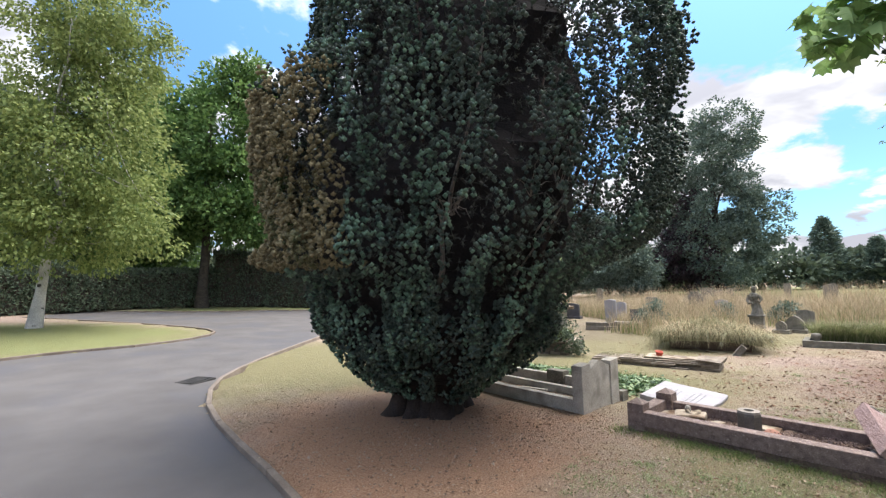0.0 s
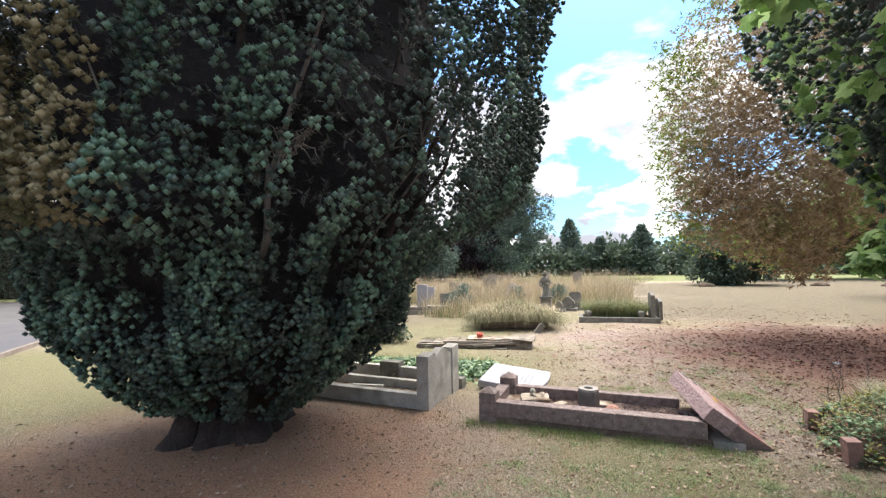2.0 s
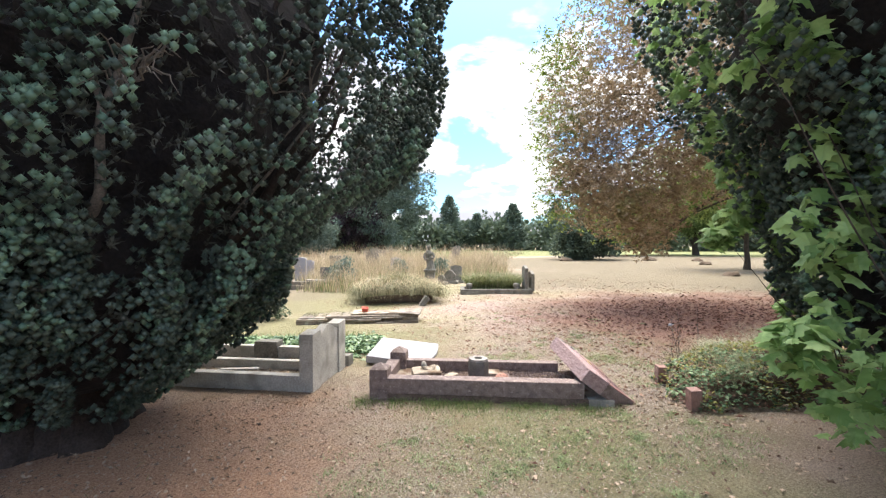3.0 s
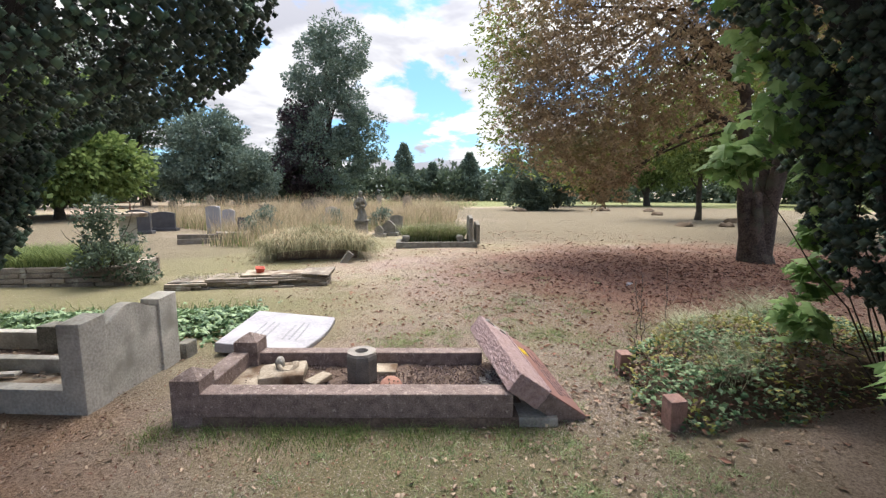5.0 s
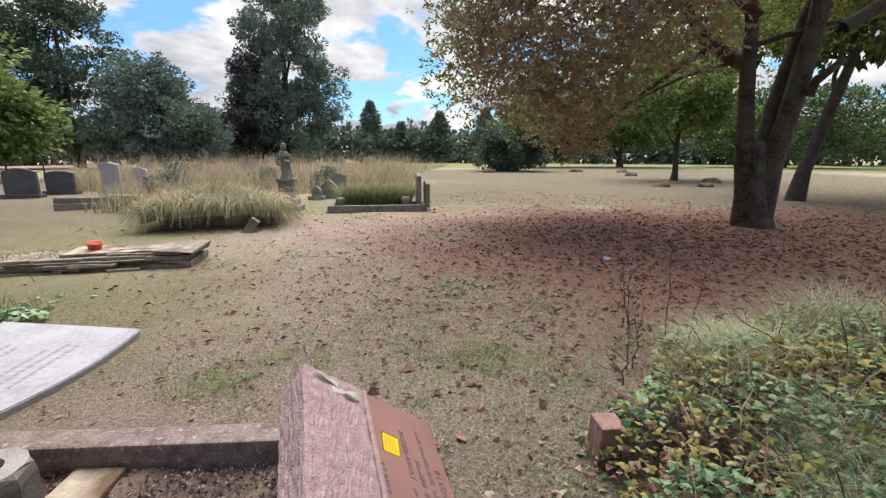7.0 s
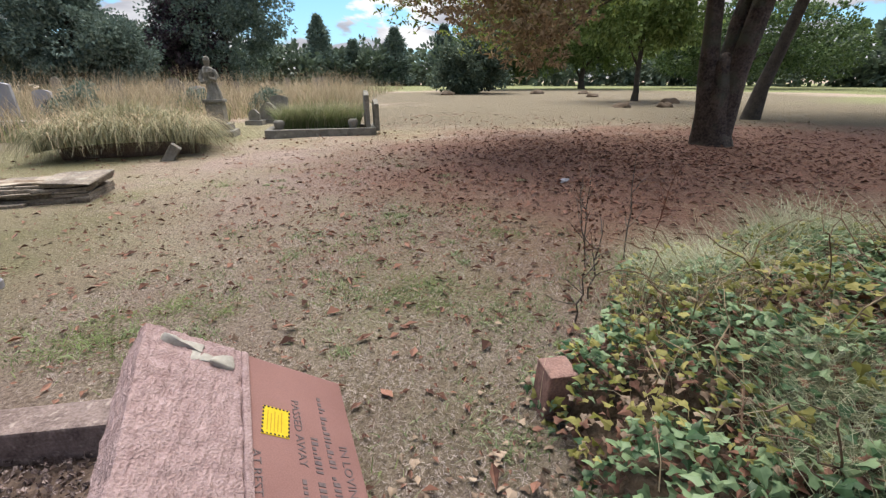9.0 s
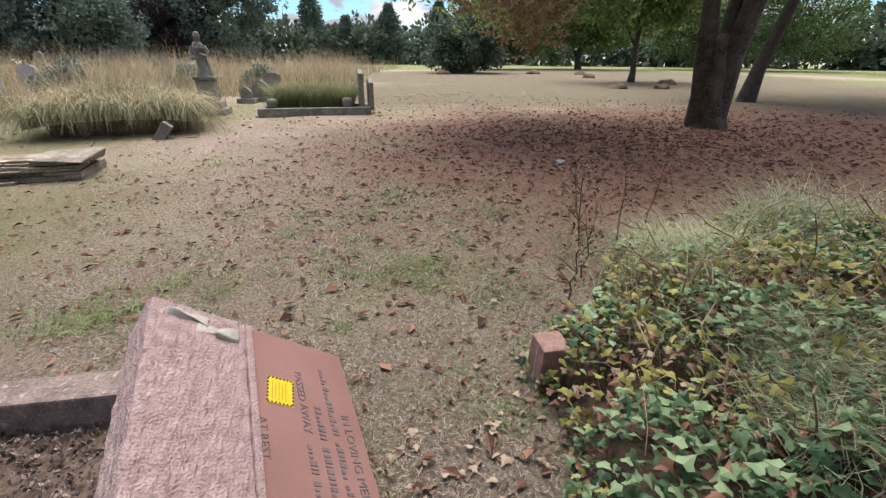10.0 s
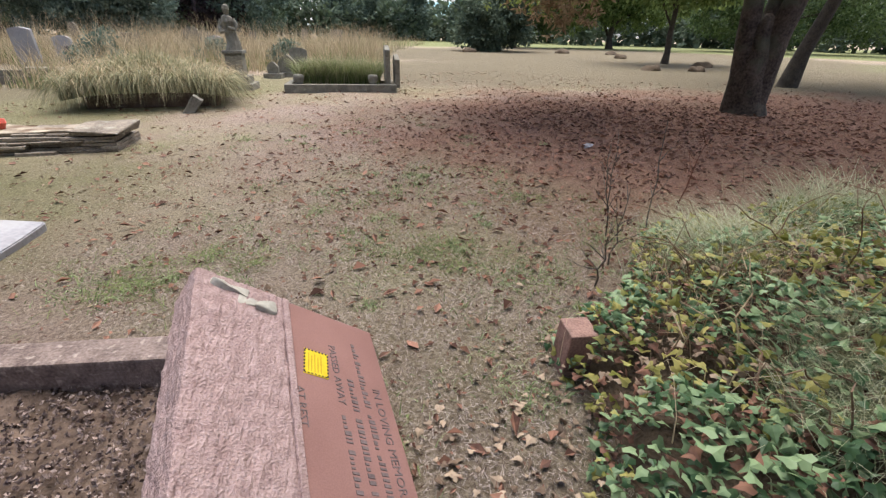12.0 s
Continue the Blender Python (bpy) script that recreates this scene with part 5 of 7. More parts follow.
def fallen_headstone():
    """A headstone fallen forward over the grave's end. Local x runs down the face to the grass, y along its width, z out of the face."""
    w = Vector((0.70, -0.41, -0.585)).normalized()
    d = Vector((0.48, 0.86, 0.19))
    d = (d - w * d.dot(w)).normalized()
    nn = w.cross(d)
    m = Matrix((w, d, nn)).transposed().to_4x4()
    m.translation = (3.695, 3.635, 0.345)
    h = thing("fallen_headstone", m, "fallen pink granite headstone with worn lettering, propped on the kerb", "headstone")
    width, split, length, thick = 0.75, 0.235, 0.545, 0.135
    bm = box(0.0, 0.0, -thick, split, width, 0.0, 0.006)
    bmesh.ops.subdivide_edges(bm, edges=bm.edges[:], cuts=27, use_grid_fill=True)
    bm.normal_update()
    for v in bm.verts:
        k = 0.004 * noise.noise(v.co * 12) + 0.0042 * noise.noise(Vector((v.co.x * 42, v.co.y * 60, v.co.z * 50))) + 0.003 * noise.noise(v.co * 110)
        v.co += v.normal * k
    part("rough_margin", bm, PINK_ROUGH, h, "rock-faced pink granite")
    part("core", rough(box(split, 0.0, -thick, length, width, -0.012, 0.006), 5, 0.005, 12), PINK, h, "rough dirty granite back and ends")
    bm = box(split, 0.003, -0.02, length - 0.004, width - 0.003, -0.004, 0.004)
    part("tablet", bm, PINK_SMOOTH, h, "smooth red granite face")
    bm = box(split + 0.0, 0.02, -0.012, split + 0.018, width - 0.005, 0.006, 0.004)
    part("moulding", rough(bm, 2, 0.002, 20), PINK_ROUGH, h)
    for x0, y0, x1, y1 in ((0.035, 0.045, 0.13, 0.020), (0.11, 0.075, 0.165, 0.040), (0.16, 0.09, 0.205, 0.055)):
        part("chip_scar", rough(box(x0, width - y0, -0.014, x1, width - y1, 0.004, 0.004, jitter=0.012), 3, 0.008, 24), GREY_STONE, h, "grey scar where the corner is chipped", True)
    # the stone is a little out of square
    for c in h.children:
        c.data.transform(Matrix(((1, -0.128, 0, 0), (0, 1, 0, 0), (0, 0, 1, 0), (0, 0, 0, 1))))
    slant = 0.128
    # lettering reads towards -y, its tops towards +x
    face = -0.0045

    def line(words, x, y, size):
        me = text_mesh(words, size, 0.002)
        ob = part_mesh("inscription", me, LETTER, h, "worn letters")
        ob.matrix_basis = pose(x - slant * y, y, face, 0, 0, -90 + math.degrees(slant))
        return ob

    def bar_line(x, pieces):
        for y0, y1 in pieces:
            b = bmesh.new()
            y = y0
            rng = random.Random(int(x * 1000 + y0 * 100))
            while y > y1:
                s = rng.uniform(0.004, 0.012)
                box(x - 0.009, y - s, -0.006, x + 0.009 - rng.choice((0, 0, 0.008)), y, -0.0025, 0, b)
                y -= s + 0.006
            ob = tagged(part("inscription", b, LETTER, h, "worn letters too faint to read"), kind="stuff")
            ob.data.transform(Matrix(((1, -slant, 0, 0), (0, 1, 0, 0), (0, 0, 1, 0), (0, 0, 0, 1))))

    line("IN LOVING MEMORY OF", split + 0.262, 0.33, 0.034)
    bar_line(split + 0.222, ((0.66, 0.61), (0.595, 0.44), (0.42, 0.33), (0.31, 0.12)))
    bar_line(split + 0.182, ((0.52, 0.42), (0.40, 0.24), (0.22, 0.10)))
    line("PASSED AWAY", split + 0.142, 0.53, 0.030)
    bar_line(split + 0.142, ((0.40, 0.33), (0.31, 0.20), (0.18, 0.08)))
    line("AT REST", split + 0.028, 0.40, 0.030)
    # warning sticker
    b = box(split + 0.048, 0.50, -0.0045, split + 0.118, 0.585, -0.0025, 0)
    st = part("sticker", b, YELLOW, h, "yellow warning sticker with a black dashed edge")
    st.matrix_basis = pose(-slant * 0.54, 0, 0)
    for k in range(7):
        for y in (0.5015, 0.5805):
            part("edge_dash", box(split + 0.049 + k * 0.010, y, -0.003, split + 0.054 + k * 0.010, y + 0.004, -0.0017, 0), BLACK, st)
        for x in (0.0475, 0.1145):
            part("edge_dash", box(split + x, 0.504 + k * 0.0115, -0.003, split + x + 0.004, 0.510 + k * 0.0115, -0.0017, 0), BLACK, st)
    for k in range(5):
        part("print_line", box(split + 0.060 + k * 0.009, 0.512, -0.003, split + 0.0625 + k * 0.009, 0.572 - 0.008 * (k % 2), -0.0021, 0), STICKER_INK, st)


fallen_headstone()


def white_ledger():
    """A white headstone lying on its back, shaped edge to one side."""
    g = thing("fallen_white_headstone", pose(2.73, 6.14, 0.03, 1, 6.0, -42), "white marble headstone lying flat with faint lettering", "headstone")
    # local x across to the shaped edge, y along
    edge = []
    for k in range(17):
        f = k / 16
        edge.append((0.74 + 0.08 * f + 0.05 * math.sin(math.pi * f), 0.02 + 0.92 * f))
    pts = [(0.0, 0.0), (0.72, 0.0)] + edge + [(0.81, 0.965), (0.0, 0.95)]
    bm = slab_outline(pts, -0.085, 0.006)
    bmesh.ops.rotate(bm, verts=bm.verts[:], cent=(0, 0, 0), matrix=Matrix.Rotation(radians(-90), 3, "X"))
    for v in bm.verts:
        v.co.y *= -1
        v.co.z = abs(v.co.z) if v.co.z < 0 else v.co.z
    bmesh.ops.recalc_face_normals(bm, faces=bm.faces[:])
    for v in bm.verts:
        v.co.y = v.co.y if v.co.y >= 0 else -v.co.y
    bmesh.ops.recalc_face_normals(bm, faces=bm.faces[:])
    part("tablet", bm, WHITE_STONE, g)
    top = max(v[2] for v in g.children[0].bound_box)
    rng = random.Random(4)
    for x in (0.62, 0.56, 0.50, 0.34, 0.28, 0.22):
        b = bmesh.new()
        y = 0.72 - rng.uniform(0, 0.12)
        while y > 0.22:
            s = rng.uniform(0.016, 0.05)
            box(x - 0.009, y - s, top - 0.002, x + 0.009, y, top + 0.0012, 0, b)
            y -= s + 0.014
        tagged(part("inscription", b, FAINT, g, "faint grey lettering"), kind="stuff")


white_ledger()


def grey_headstone_grave():
    g = thing("grey_headstone_grave", pose(1.85, 5.59, 0, 0, 0, -46.0), "kerbed grave in two strips with one weathered grey headstone", "grave")
    # the stone is one slab: a pier at each end and a curved, slightly recessed tablet between them
    pts = [(0.19, -0.05), (0.19, 0.525)]
    for k in range(15):
        f = k / 14
        pts.append((0.20 + 0.50 * f, 0.525 + 0.085 * math.sin(math.pi * f) ** 2))
    pts += [(0.71, 0.525), (0.71, -0.05)]
    bm = slab_outline(pts, 0.105, 0.006)
    bmesh.ops.rotate(bm, verts=bm.verts[:], cent=(0, 0, 0), matrix=Matrix.Rotation(radians(90), 3, "Z"))
    bmesh.ops.translate(bm, verts=bm.verts[:], vec=(-0.02, 0, 0))
    part("headstone", bm, GREY_STONE, g, "weathered grey headstone with a curved top")
    for y, top in ((0.0, 0.60), (0.70, 0.585)):
        bm = box(-0.15, y, -0.05, 0.0, y + 0.20, top, 0.008)
        for v in bm.verts:
            if v.co.z > 0.5:
                v.co.z += 0.018 * (v.co.y - y) / 0.20 - 0.012
        part("pier", rough(bm, 2, 0.003, 8), GREY_STONE, g)
    for x0, y0, x1, y1, z in ((-1.95, 0.0, -0.148, 0.10, 0.165), (-1.95, 0.42, -0.148, 0.50, 0.19), (-1.95, 0.86, -0.148, 0.95, 0.235), (-2.05, 0.0, -1.952, 0.95, 0.17)):
        part("kerb", rough(box(x0, y0, -0.04, x1, y1, z, 0.008), 3, 0.004, 7, y0), GREY_STONE, g)
    part("end_block", rough(box(-1.15, 0.82, 0.0, -0.85, 0.98, 0.30, 0.01), 2, 0.006, 7), OLD_STONE, g)
    part("buried_kerb", rough(box(-0.06, 0.93, -0.03, 0.03, 1.08, 0.13, 0.01), 2, 0.006, 7), OLD_STONE, g)
    rng = np.random.default_rng(63)
    for y0, y1, mt in ((0.10, 0.42, PALE_SLAB), (0.50, 0.86, SOIL)):
        bm = bmesh.new()
        bmesh.ops.create_grid(bm, x_segments=24, y_segments=6, size=0.5)
        for v in bm.verts:
            v.co = Vector((-1.95 + (v.co.x + 0.5) * 1.83, y0 + (v.co.y + 0.5) * (y1 - y0), 0.09))
            v.co.z += 0.015 * noise.noise(v.co * 6)
        part("fill", bm, mt, g, "gritty fill littered with leaves", smooth=True)
    n = 420
    x, y = rng.uniform(-1.9, -0.17, n), rng.uniform(0.11, 0.85, n)
    ok = (y < 0.41) | (y > 0.51)
    at = np.stack([x[ok], y[ok], np.full(ok.sum(), 0.105)], axis=1)
    tagged(part_mesh("dead_leaf", ivy_leaf_mesh("dead_leaf", at, 0.03, rng, 0.5), FALLEN_PALE, g), kind="stuff")
    for x, y, t in ((-0.75, 0.58, 12), (-0.95, 0.62, -8), (-1.0, 0.3, 5)):
        b = part("loose_strip", box(-0.22, -0.03, 0.0, 0.22, 0.03, 0.022, 0.004), GREY_STONE, g, "broken strip of stone")
        b.matrix_basis = pose(x, y, 0.105, 0, -2, t)


grey_headstone_grave()


def layered_ledger():
    d = Vector((4.80 - 2.93, 7.97 - 9.29, 0))
    g = thing("layered_stone_ledger", pose(2.93, 9.29, 0, 0, 0, math.degrees(math.atan2(d.y, d.x))), "low flaking ledger stone with layered broken edges", "grave")
    rng = random.Random(9)
    long = d.length
    z = -0.03
    for k, thick in enumerate((0.055, 0.028, 0.035, 0.024, 0.03, 0.024)):
        x = rng.uniform(0, 0.08)
        inset = 0.012 * k
        while x < long - 0.12:
            s = min(rng.uniform(0.22, 0.6), long - x)
            if k < 4 or (k == 4 and x > 0.5) or (k == 5 and x > 1.1):
                b = box(x, inset + rng.uniform(-0.03, 0.05), z, x + s - 0.01, 0.62 - inset - rng.uniform(-0.02, 0.05), z + thick - 0.003, 0.004, jitter=0.006)
                part("stone", rough(b, 3, 0.010, 9, k * 3 + x), SHALE, g)
            x += s
        z += thick
    part("top_slab", rough(box(1.0, 0.14, z - 0.022, long - 0.3, 0.55, z + 0.012, 0.008, jitter=0.03), 4, 0.016, 7), PALE_SLAB, g, "pale flaking slab")
    part("top_stone", rough(box(long - 0.38, 0.04, z - 0.02, long + 0.04, 0.5, z + 0.02, 0.012, jitter=0.03), 4, 0.02, 6), SHALE, g)
    r2 = np.random.default_rng(64)
    n = 700
    foot = np.stack([r2.uniform(0.1, 1.2, n), r2.uniform(0.1, 0.55, n), np.full(n, z - 0.04)], axis=1)
    grass_object("grass", foot, 0.07, 0.003, TUFT_GRASS, "", r2, segs=2, sway=0.9, parent=g)
    p = thing("red_pot", pose(4.14, 8.84, z + 0.005, 0, 8, 20), "broken red plastic flower pot on the ledger", "pot")
    bm = bmesh.new()
    tops = [(0.052, 0.0), (0.068, 0.066), (0.072, 0.078), (0.064, 0.074), (0.05, 0.008), (0.0, 0.008)]
    rings = [[bm.verts.new((max(r, 0.002) * math.cos(6.2832 * k / 14), max(r, 0.002) * math.sin(6.2832 * k / 14), h * (1.25 if k < 6 else 0.85))) for k in range(14)] for r, h in tops]
    for a, b in zip(rings, rings[1:]):
        for k in range(14):
            bm.faces.new((a[k], a[(k + 1) % 14], b[(k + 1) % 14], b[k]))
    part("body", bm, RED_PLASTIC, p, smooth=True)


layered_ledger()


def raised_grave():
    rng = np.random.default_rng(71)
    d = Vector((2.63 - 1.26, 10.1 - 11.1, 0))
    turn = math.degrees(math.atan2(d.y, d.x))
    g = thing("raised_grave", pose(0.55, 11.62, 0, 0, 0, turn), "raised grave of rough layered stone filled with green grass", "grave")
    long, deep = 2.55, 1.05
    r2 = random.Random(7)
    for side in range(3):
        for row in range(4):
            x = 0.0
            end = long if side < 2 else deep
            while x < end - 0.05:
                s = min(r2.uniform(0.28, 0.55), end - x)
                z0, z1 = row * 0.078 - 0.02, row * 0.078 + 0.052
                j = r2.uniform(-0.012, 0.012)
                if side == 0:
                    b = box(x, j, z0, x + s - 0.012, 0.16, z1, 0.01, jitter=0.006)
                elif side == 1:
                    b = box(x, deep - 0.16, z0, x + s - 0.012, deep + j, z1, 0.01, jitter=0.006)
                else:
                    b = box(long - 0.16 + j, x, z0, long + j, x + s - 0.012, z1, 0.01, jitter=0.006)
                part("stone", b, SHALE, g)
                x += s
    bm = box(0.05, 0.08, 0.0, long - 0.08, deep - 0.08, 0.27, 0.02)
    part("soil", bm, SOIL, g)
    n = 9000
    foot = np.stack([rng.uniform(0.0, long - 0.25, n), rng.uniform(0.05, deep - 0.05, n), np.full(n, 0.26)], axis=1)
    grass_object("grass", foot, 0.34, 0.006, GREEN_GRASS, "", rng, segs=3, sway=0.6, parent=g)
    s = thing("rose_bush", pose(2.45, 10.35, 0.26), "scraggy dark-leaved bush growing over the grave's corner", "shrub")
    bm = bmesh.new()
    for i in range(16):
        a = rng.uniform(0, 6.28)
        e = (0.5 * math.cos(a), 0.45 * math.sin(a), rng.uniform(0.25, 0.75) if i else 1.05)
        tube(bm, bend((0, 0, -0.2), e, 5, 0.08, 0.04, i), [0.010, 0.009, 0.008, 0.006, 0.004, 0.002], 5)
    part("stem", bm, DARK_BARK, s)
    p, out, way = crown_points([(0.0, 0, 0.2, 0.5, 0.45, 0.4), (-0.05, 0, 0.75, 0.22, 0.22, 0.35), (0.3, -0.25, -0.02, 0.35, 0.3, 0.25)], 70, 0.14, 40, rng, 0.3)
    part_mesh("foliage", leaves("foliage", p, out + rng.normal(size=p.shape), 0.06, 0.04, rng), DARK_LEAF, s)
    u = thing("stone_bird_bath", pose(3.0, 12.4, 0), "flat-topped stone pedestal among shrubs", "pedestal")
    part("shaft", box(-0.13, -0.13, -0.02, 0.13, 0.13, 0.92, 0.015), GREY_STONE, u)
    part("top", box(-0.30, -0.30, 0.92, 0.30, 0.30, 1.0, 0.02), PALE_SLAB, u)


raised_grave()


# ---- graves farther off ----
def headstone(x, y, w, h, turn, mat, label, round_top=0.0, tilt=0.0, base=True):
    s = thing("headstone", pose(x, y, 0, tilt, 0, turn), label, "headstone", "headstones in the old field")
    pts = [(-w / 2, 0.0), (-w / 2, h - round_top)]
    for k in range(1, 10):
        f = k / 10
        pts.append((-w / 2 + w * f, h - round_top + round_top * math.sin(math.pi * f)))
    pts += [(w / 2, h - round_top), (w / 2, 0.0)]
    bm = slab_outline(pts, 0.10, 0.008)
    part("tablet", bm, mat, s)
    if base:
        part("plinth", box(-w / 2 - 0.08, -0.07, -0.03, w / 2 + 0.08, 0.17, 0.11, 0.01), mat, s)
    return s


headstone(4.15, 19.6, 0.85, 0.82, -40, DARK_STONE, "dark polished headstone with a curved top", 0.10)
headstone(5.05, 20.4, 0.80, 0.70, -40, DARK_STONE, "low dark polished headstone", 0.06)
headstone(5.7, 16.7, 0.42, 0.98, -38, WHITE_STONE, "upright white marble headstone in dry grass", 0.04, 3)
headstone(6.7, 18.6, 0.42, 0.80, -38, WHITE_STONE, "small white headstone in dry grass", 0.06, -3)
headstone(10.3, 13.5, 0.42, 0.66, -52, OLD_STONE, "weathered grey headstone leaning in grass", 0.05, -5)
headstone(9.92, 13.38, 0.44, 0.50, -52, OLD_STONE, "mossy grey headstone with a pointed top", 0.18, 4)
headstone(9.47, 13.3, 0.26, 0.36, -52, OLD_STONE, "small grey footstone in grass", 0.10)
headstone(10.0, 17.2, 0.45, 0.85, -48, WHITE_STONE, "pale headstone deep in dry grass", 0.05, 2)
headstone(6.4, 16.2, 0.40, 0.62, -40, DARK_STONE, "dark leaning headstone beside a shrub", 0.0, -8)
_rng = random.Random(81)
for _i in range(11):
    _x = _rng.uniform(6, 30)
    _y = _rng.uniform(20, 40) if _x < 18 else _rng.uniform(26, 40)
    headstone(_x, _y, _rng.uniform(0.45, 0.7), _rng.uniform(0.7, 1.2), -45 + _rng.uniform(-8, 8), OLD_STONE, "old headstone standing in tall dry grass", _rng.choice((0.0, 0.08, 0.2)), _rng.uniform(-5, 5))


def far_kerb_grave():
    d = Vector((9.50 - 8.20, 9.05 - 10.75, 0))
    g = thing("grassed_kerb_grave", pose(8.20, 10.75, 0, 0, 0, math.degrees(math.atan2(9.40 - 10.70, 9.73 - 8.17))), "kerbed grave overgrown with green grass, urns and a headstone", "grave")
    long, deep = 2.05, 0.9
    for x0, y0, x1, y1 in ((0, 0, long, 0.13), (0, deep - 0.13, long, deep), (0, 0.13, 0.12, deep - 0.13), (long - 0.12, 0.13, long, deep - 0.13)):
        part("kerb", rough(box(x0, y0, -0.03, x1, y1, 0.15, 0.01), 2, 0.006, 6), OLD_STONE, g)
    part("soil", box(0.12, 0.13, 0.0, long - 0.12, deep - 0.13, 0.09, 0), SOIL, g)
    for x, y in ((0.25, 0.2), (1.62, 0.2)):
        bm = bmesh.new()
        tube(bm, [(x, y, 0.09), (x, y, 0.14), (x, y, 0.22), (x, y, 0.28), (x, y, 0.31)], [0.07, 0.06, 0.10, 0.10, 0.07], 12)
        part("urn", bm, OLD_STONE, g, "small stone urn", smooth=True)
    rng = np.random.default_rng(91)
    n = 7000
    foot = np.stack([rng.uniform(0.2, 1.75, n), rng.uniform(0.35, deep + 0.1, n), np.full(n, 0.08)], axis=1)
    grass_object("grass", foot[::2], 0.50, 0.006, GREEN_GRASS, "", rng, segs=3, sway=0.6, parent=g)
    grass_object("straw_grass", foot[1::2], 0.58, 0.005, TUFT_GRASS, "", rng, segs=3, sway=0.6, parent=g)
    for x, w, h in ((1.86, 0.62, 0.74), (2.04, 0.62, 0.58)):
        bm = slab_outline([(0.12, 0), (0.12, h - 0.08), (0.12 + w / 2, h), (0.12 + w, h - 0.08), (0.12 + w, 0)], 0.09, 0.008)
        bmesh.ops.rotate(bm, verts=bm.verts[:], cent=(0, 0, 0), matrix=Matrix.Rotation(radians(90), 3, "Z"))
        bmesh.ops.translate(bm, verts=bm.verts[:], vec=(x + 0.09, 0, 0.08))
        part("headstone", bm, OLD_STONE, g, "upright grey headstone seen edge-on")


far_kerb_grave()


def statue():
    s = thing("stone_statue", pose(7.95, 11.9, 0, 0, 0, -40), "small weathered draped stone statue on a stepped plinth", "statue")
    bm = bmesh.new()
    for x0, z0, z1 in ((0.30, -0.03, 0.11), (0.23, 0.112, 0.24), (0.15, 0.242, 0.62), (0.18, 0.622, 0.68)):
        box(-x0, -x0, z0, x0, x0, z1, 0.012, bm)
    # draped body, leaning a little, head bowed
    tube(bm, [(0.0, 0, 0.67), (0.01, 0, 0.80), (0.0, 0.01, 0.95), (-0.02, 0.01, 1.06), (-0.03, 0, 1.16), (-0.03, 0, 1.23), (-0.02, 0, 1.27)], [0.135, 0.115, 0.10, 0.082, 0.105, 0.085, 0.035], 16, 0.35)
    tube(bm, [(0.07, 0.0, 1.19), (0.13, -0.02, 1.08), (0.10, -0.10, 1.02), (0.0, -0.12, 1.06)], [0.045, 0.042, 0.036, 0.028], 8)
    tube(bm, [(-0.12, 0.0, 1.19), (-0.17, -0.01, 1.06), (-0.13, -0.09, 0.98), (-0.05, -0.12, 1.0)], [0.045, 0.042, 0.036, 0.028], 8)
    tube(bm, [(-0.02, 0, 1.25), (-0.02, -0.01, 1.30), (-0.015, -0.02, 1.36), (-0.01, -0.02, 1.41), (-0.01, -0.02, 1.435)], [0.035, 0.048, 0.062, 0.048, 0.01], 12)
    me = bpy.data.meshes.new("figure")
    bm.to_mesh(me)
    bm.free()
    part_mesh("figure", me, OLD_STONE, s)


statue()


def timber_grave():
    g = thing("timber_edged_grave", pose(4.4, 15.35, 0, 0, 0, -26), "collapsed grave edged with grey weathered boards", "grave")
    for x0, y0, x1, y1, z0, z1, t in ((0, 0, 1.9, 0.10, -0.03, 0.14, 0), (0.0, 0.03, 1.7, 0.13, 0.15, 0.27, 3), (0.3, 0.5, 1.95, 0.62, 0.0, 0.2, -2), (0.1, 0.15, 1.7, 0.5, 0.1, 0.15, 2), (0.9, 0.2, 1.8, 0.6, 0.26, 0.31, 5)):
        ob = part("board", rough(box(x0, y0, z0, x1, y1, z1, 0.008), 2, 0.008, 5, x0), WOOD, g)
        ob.matrix_basis = pose(0, 0, 0, 0, t * 0.4, t)


timber_grave()


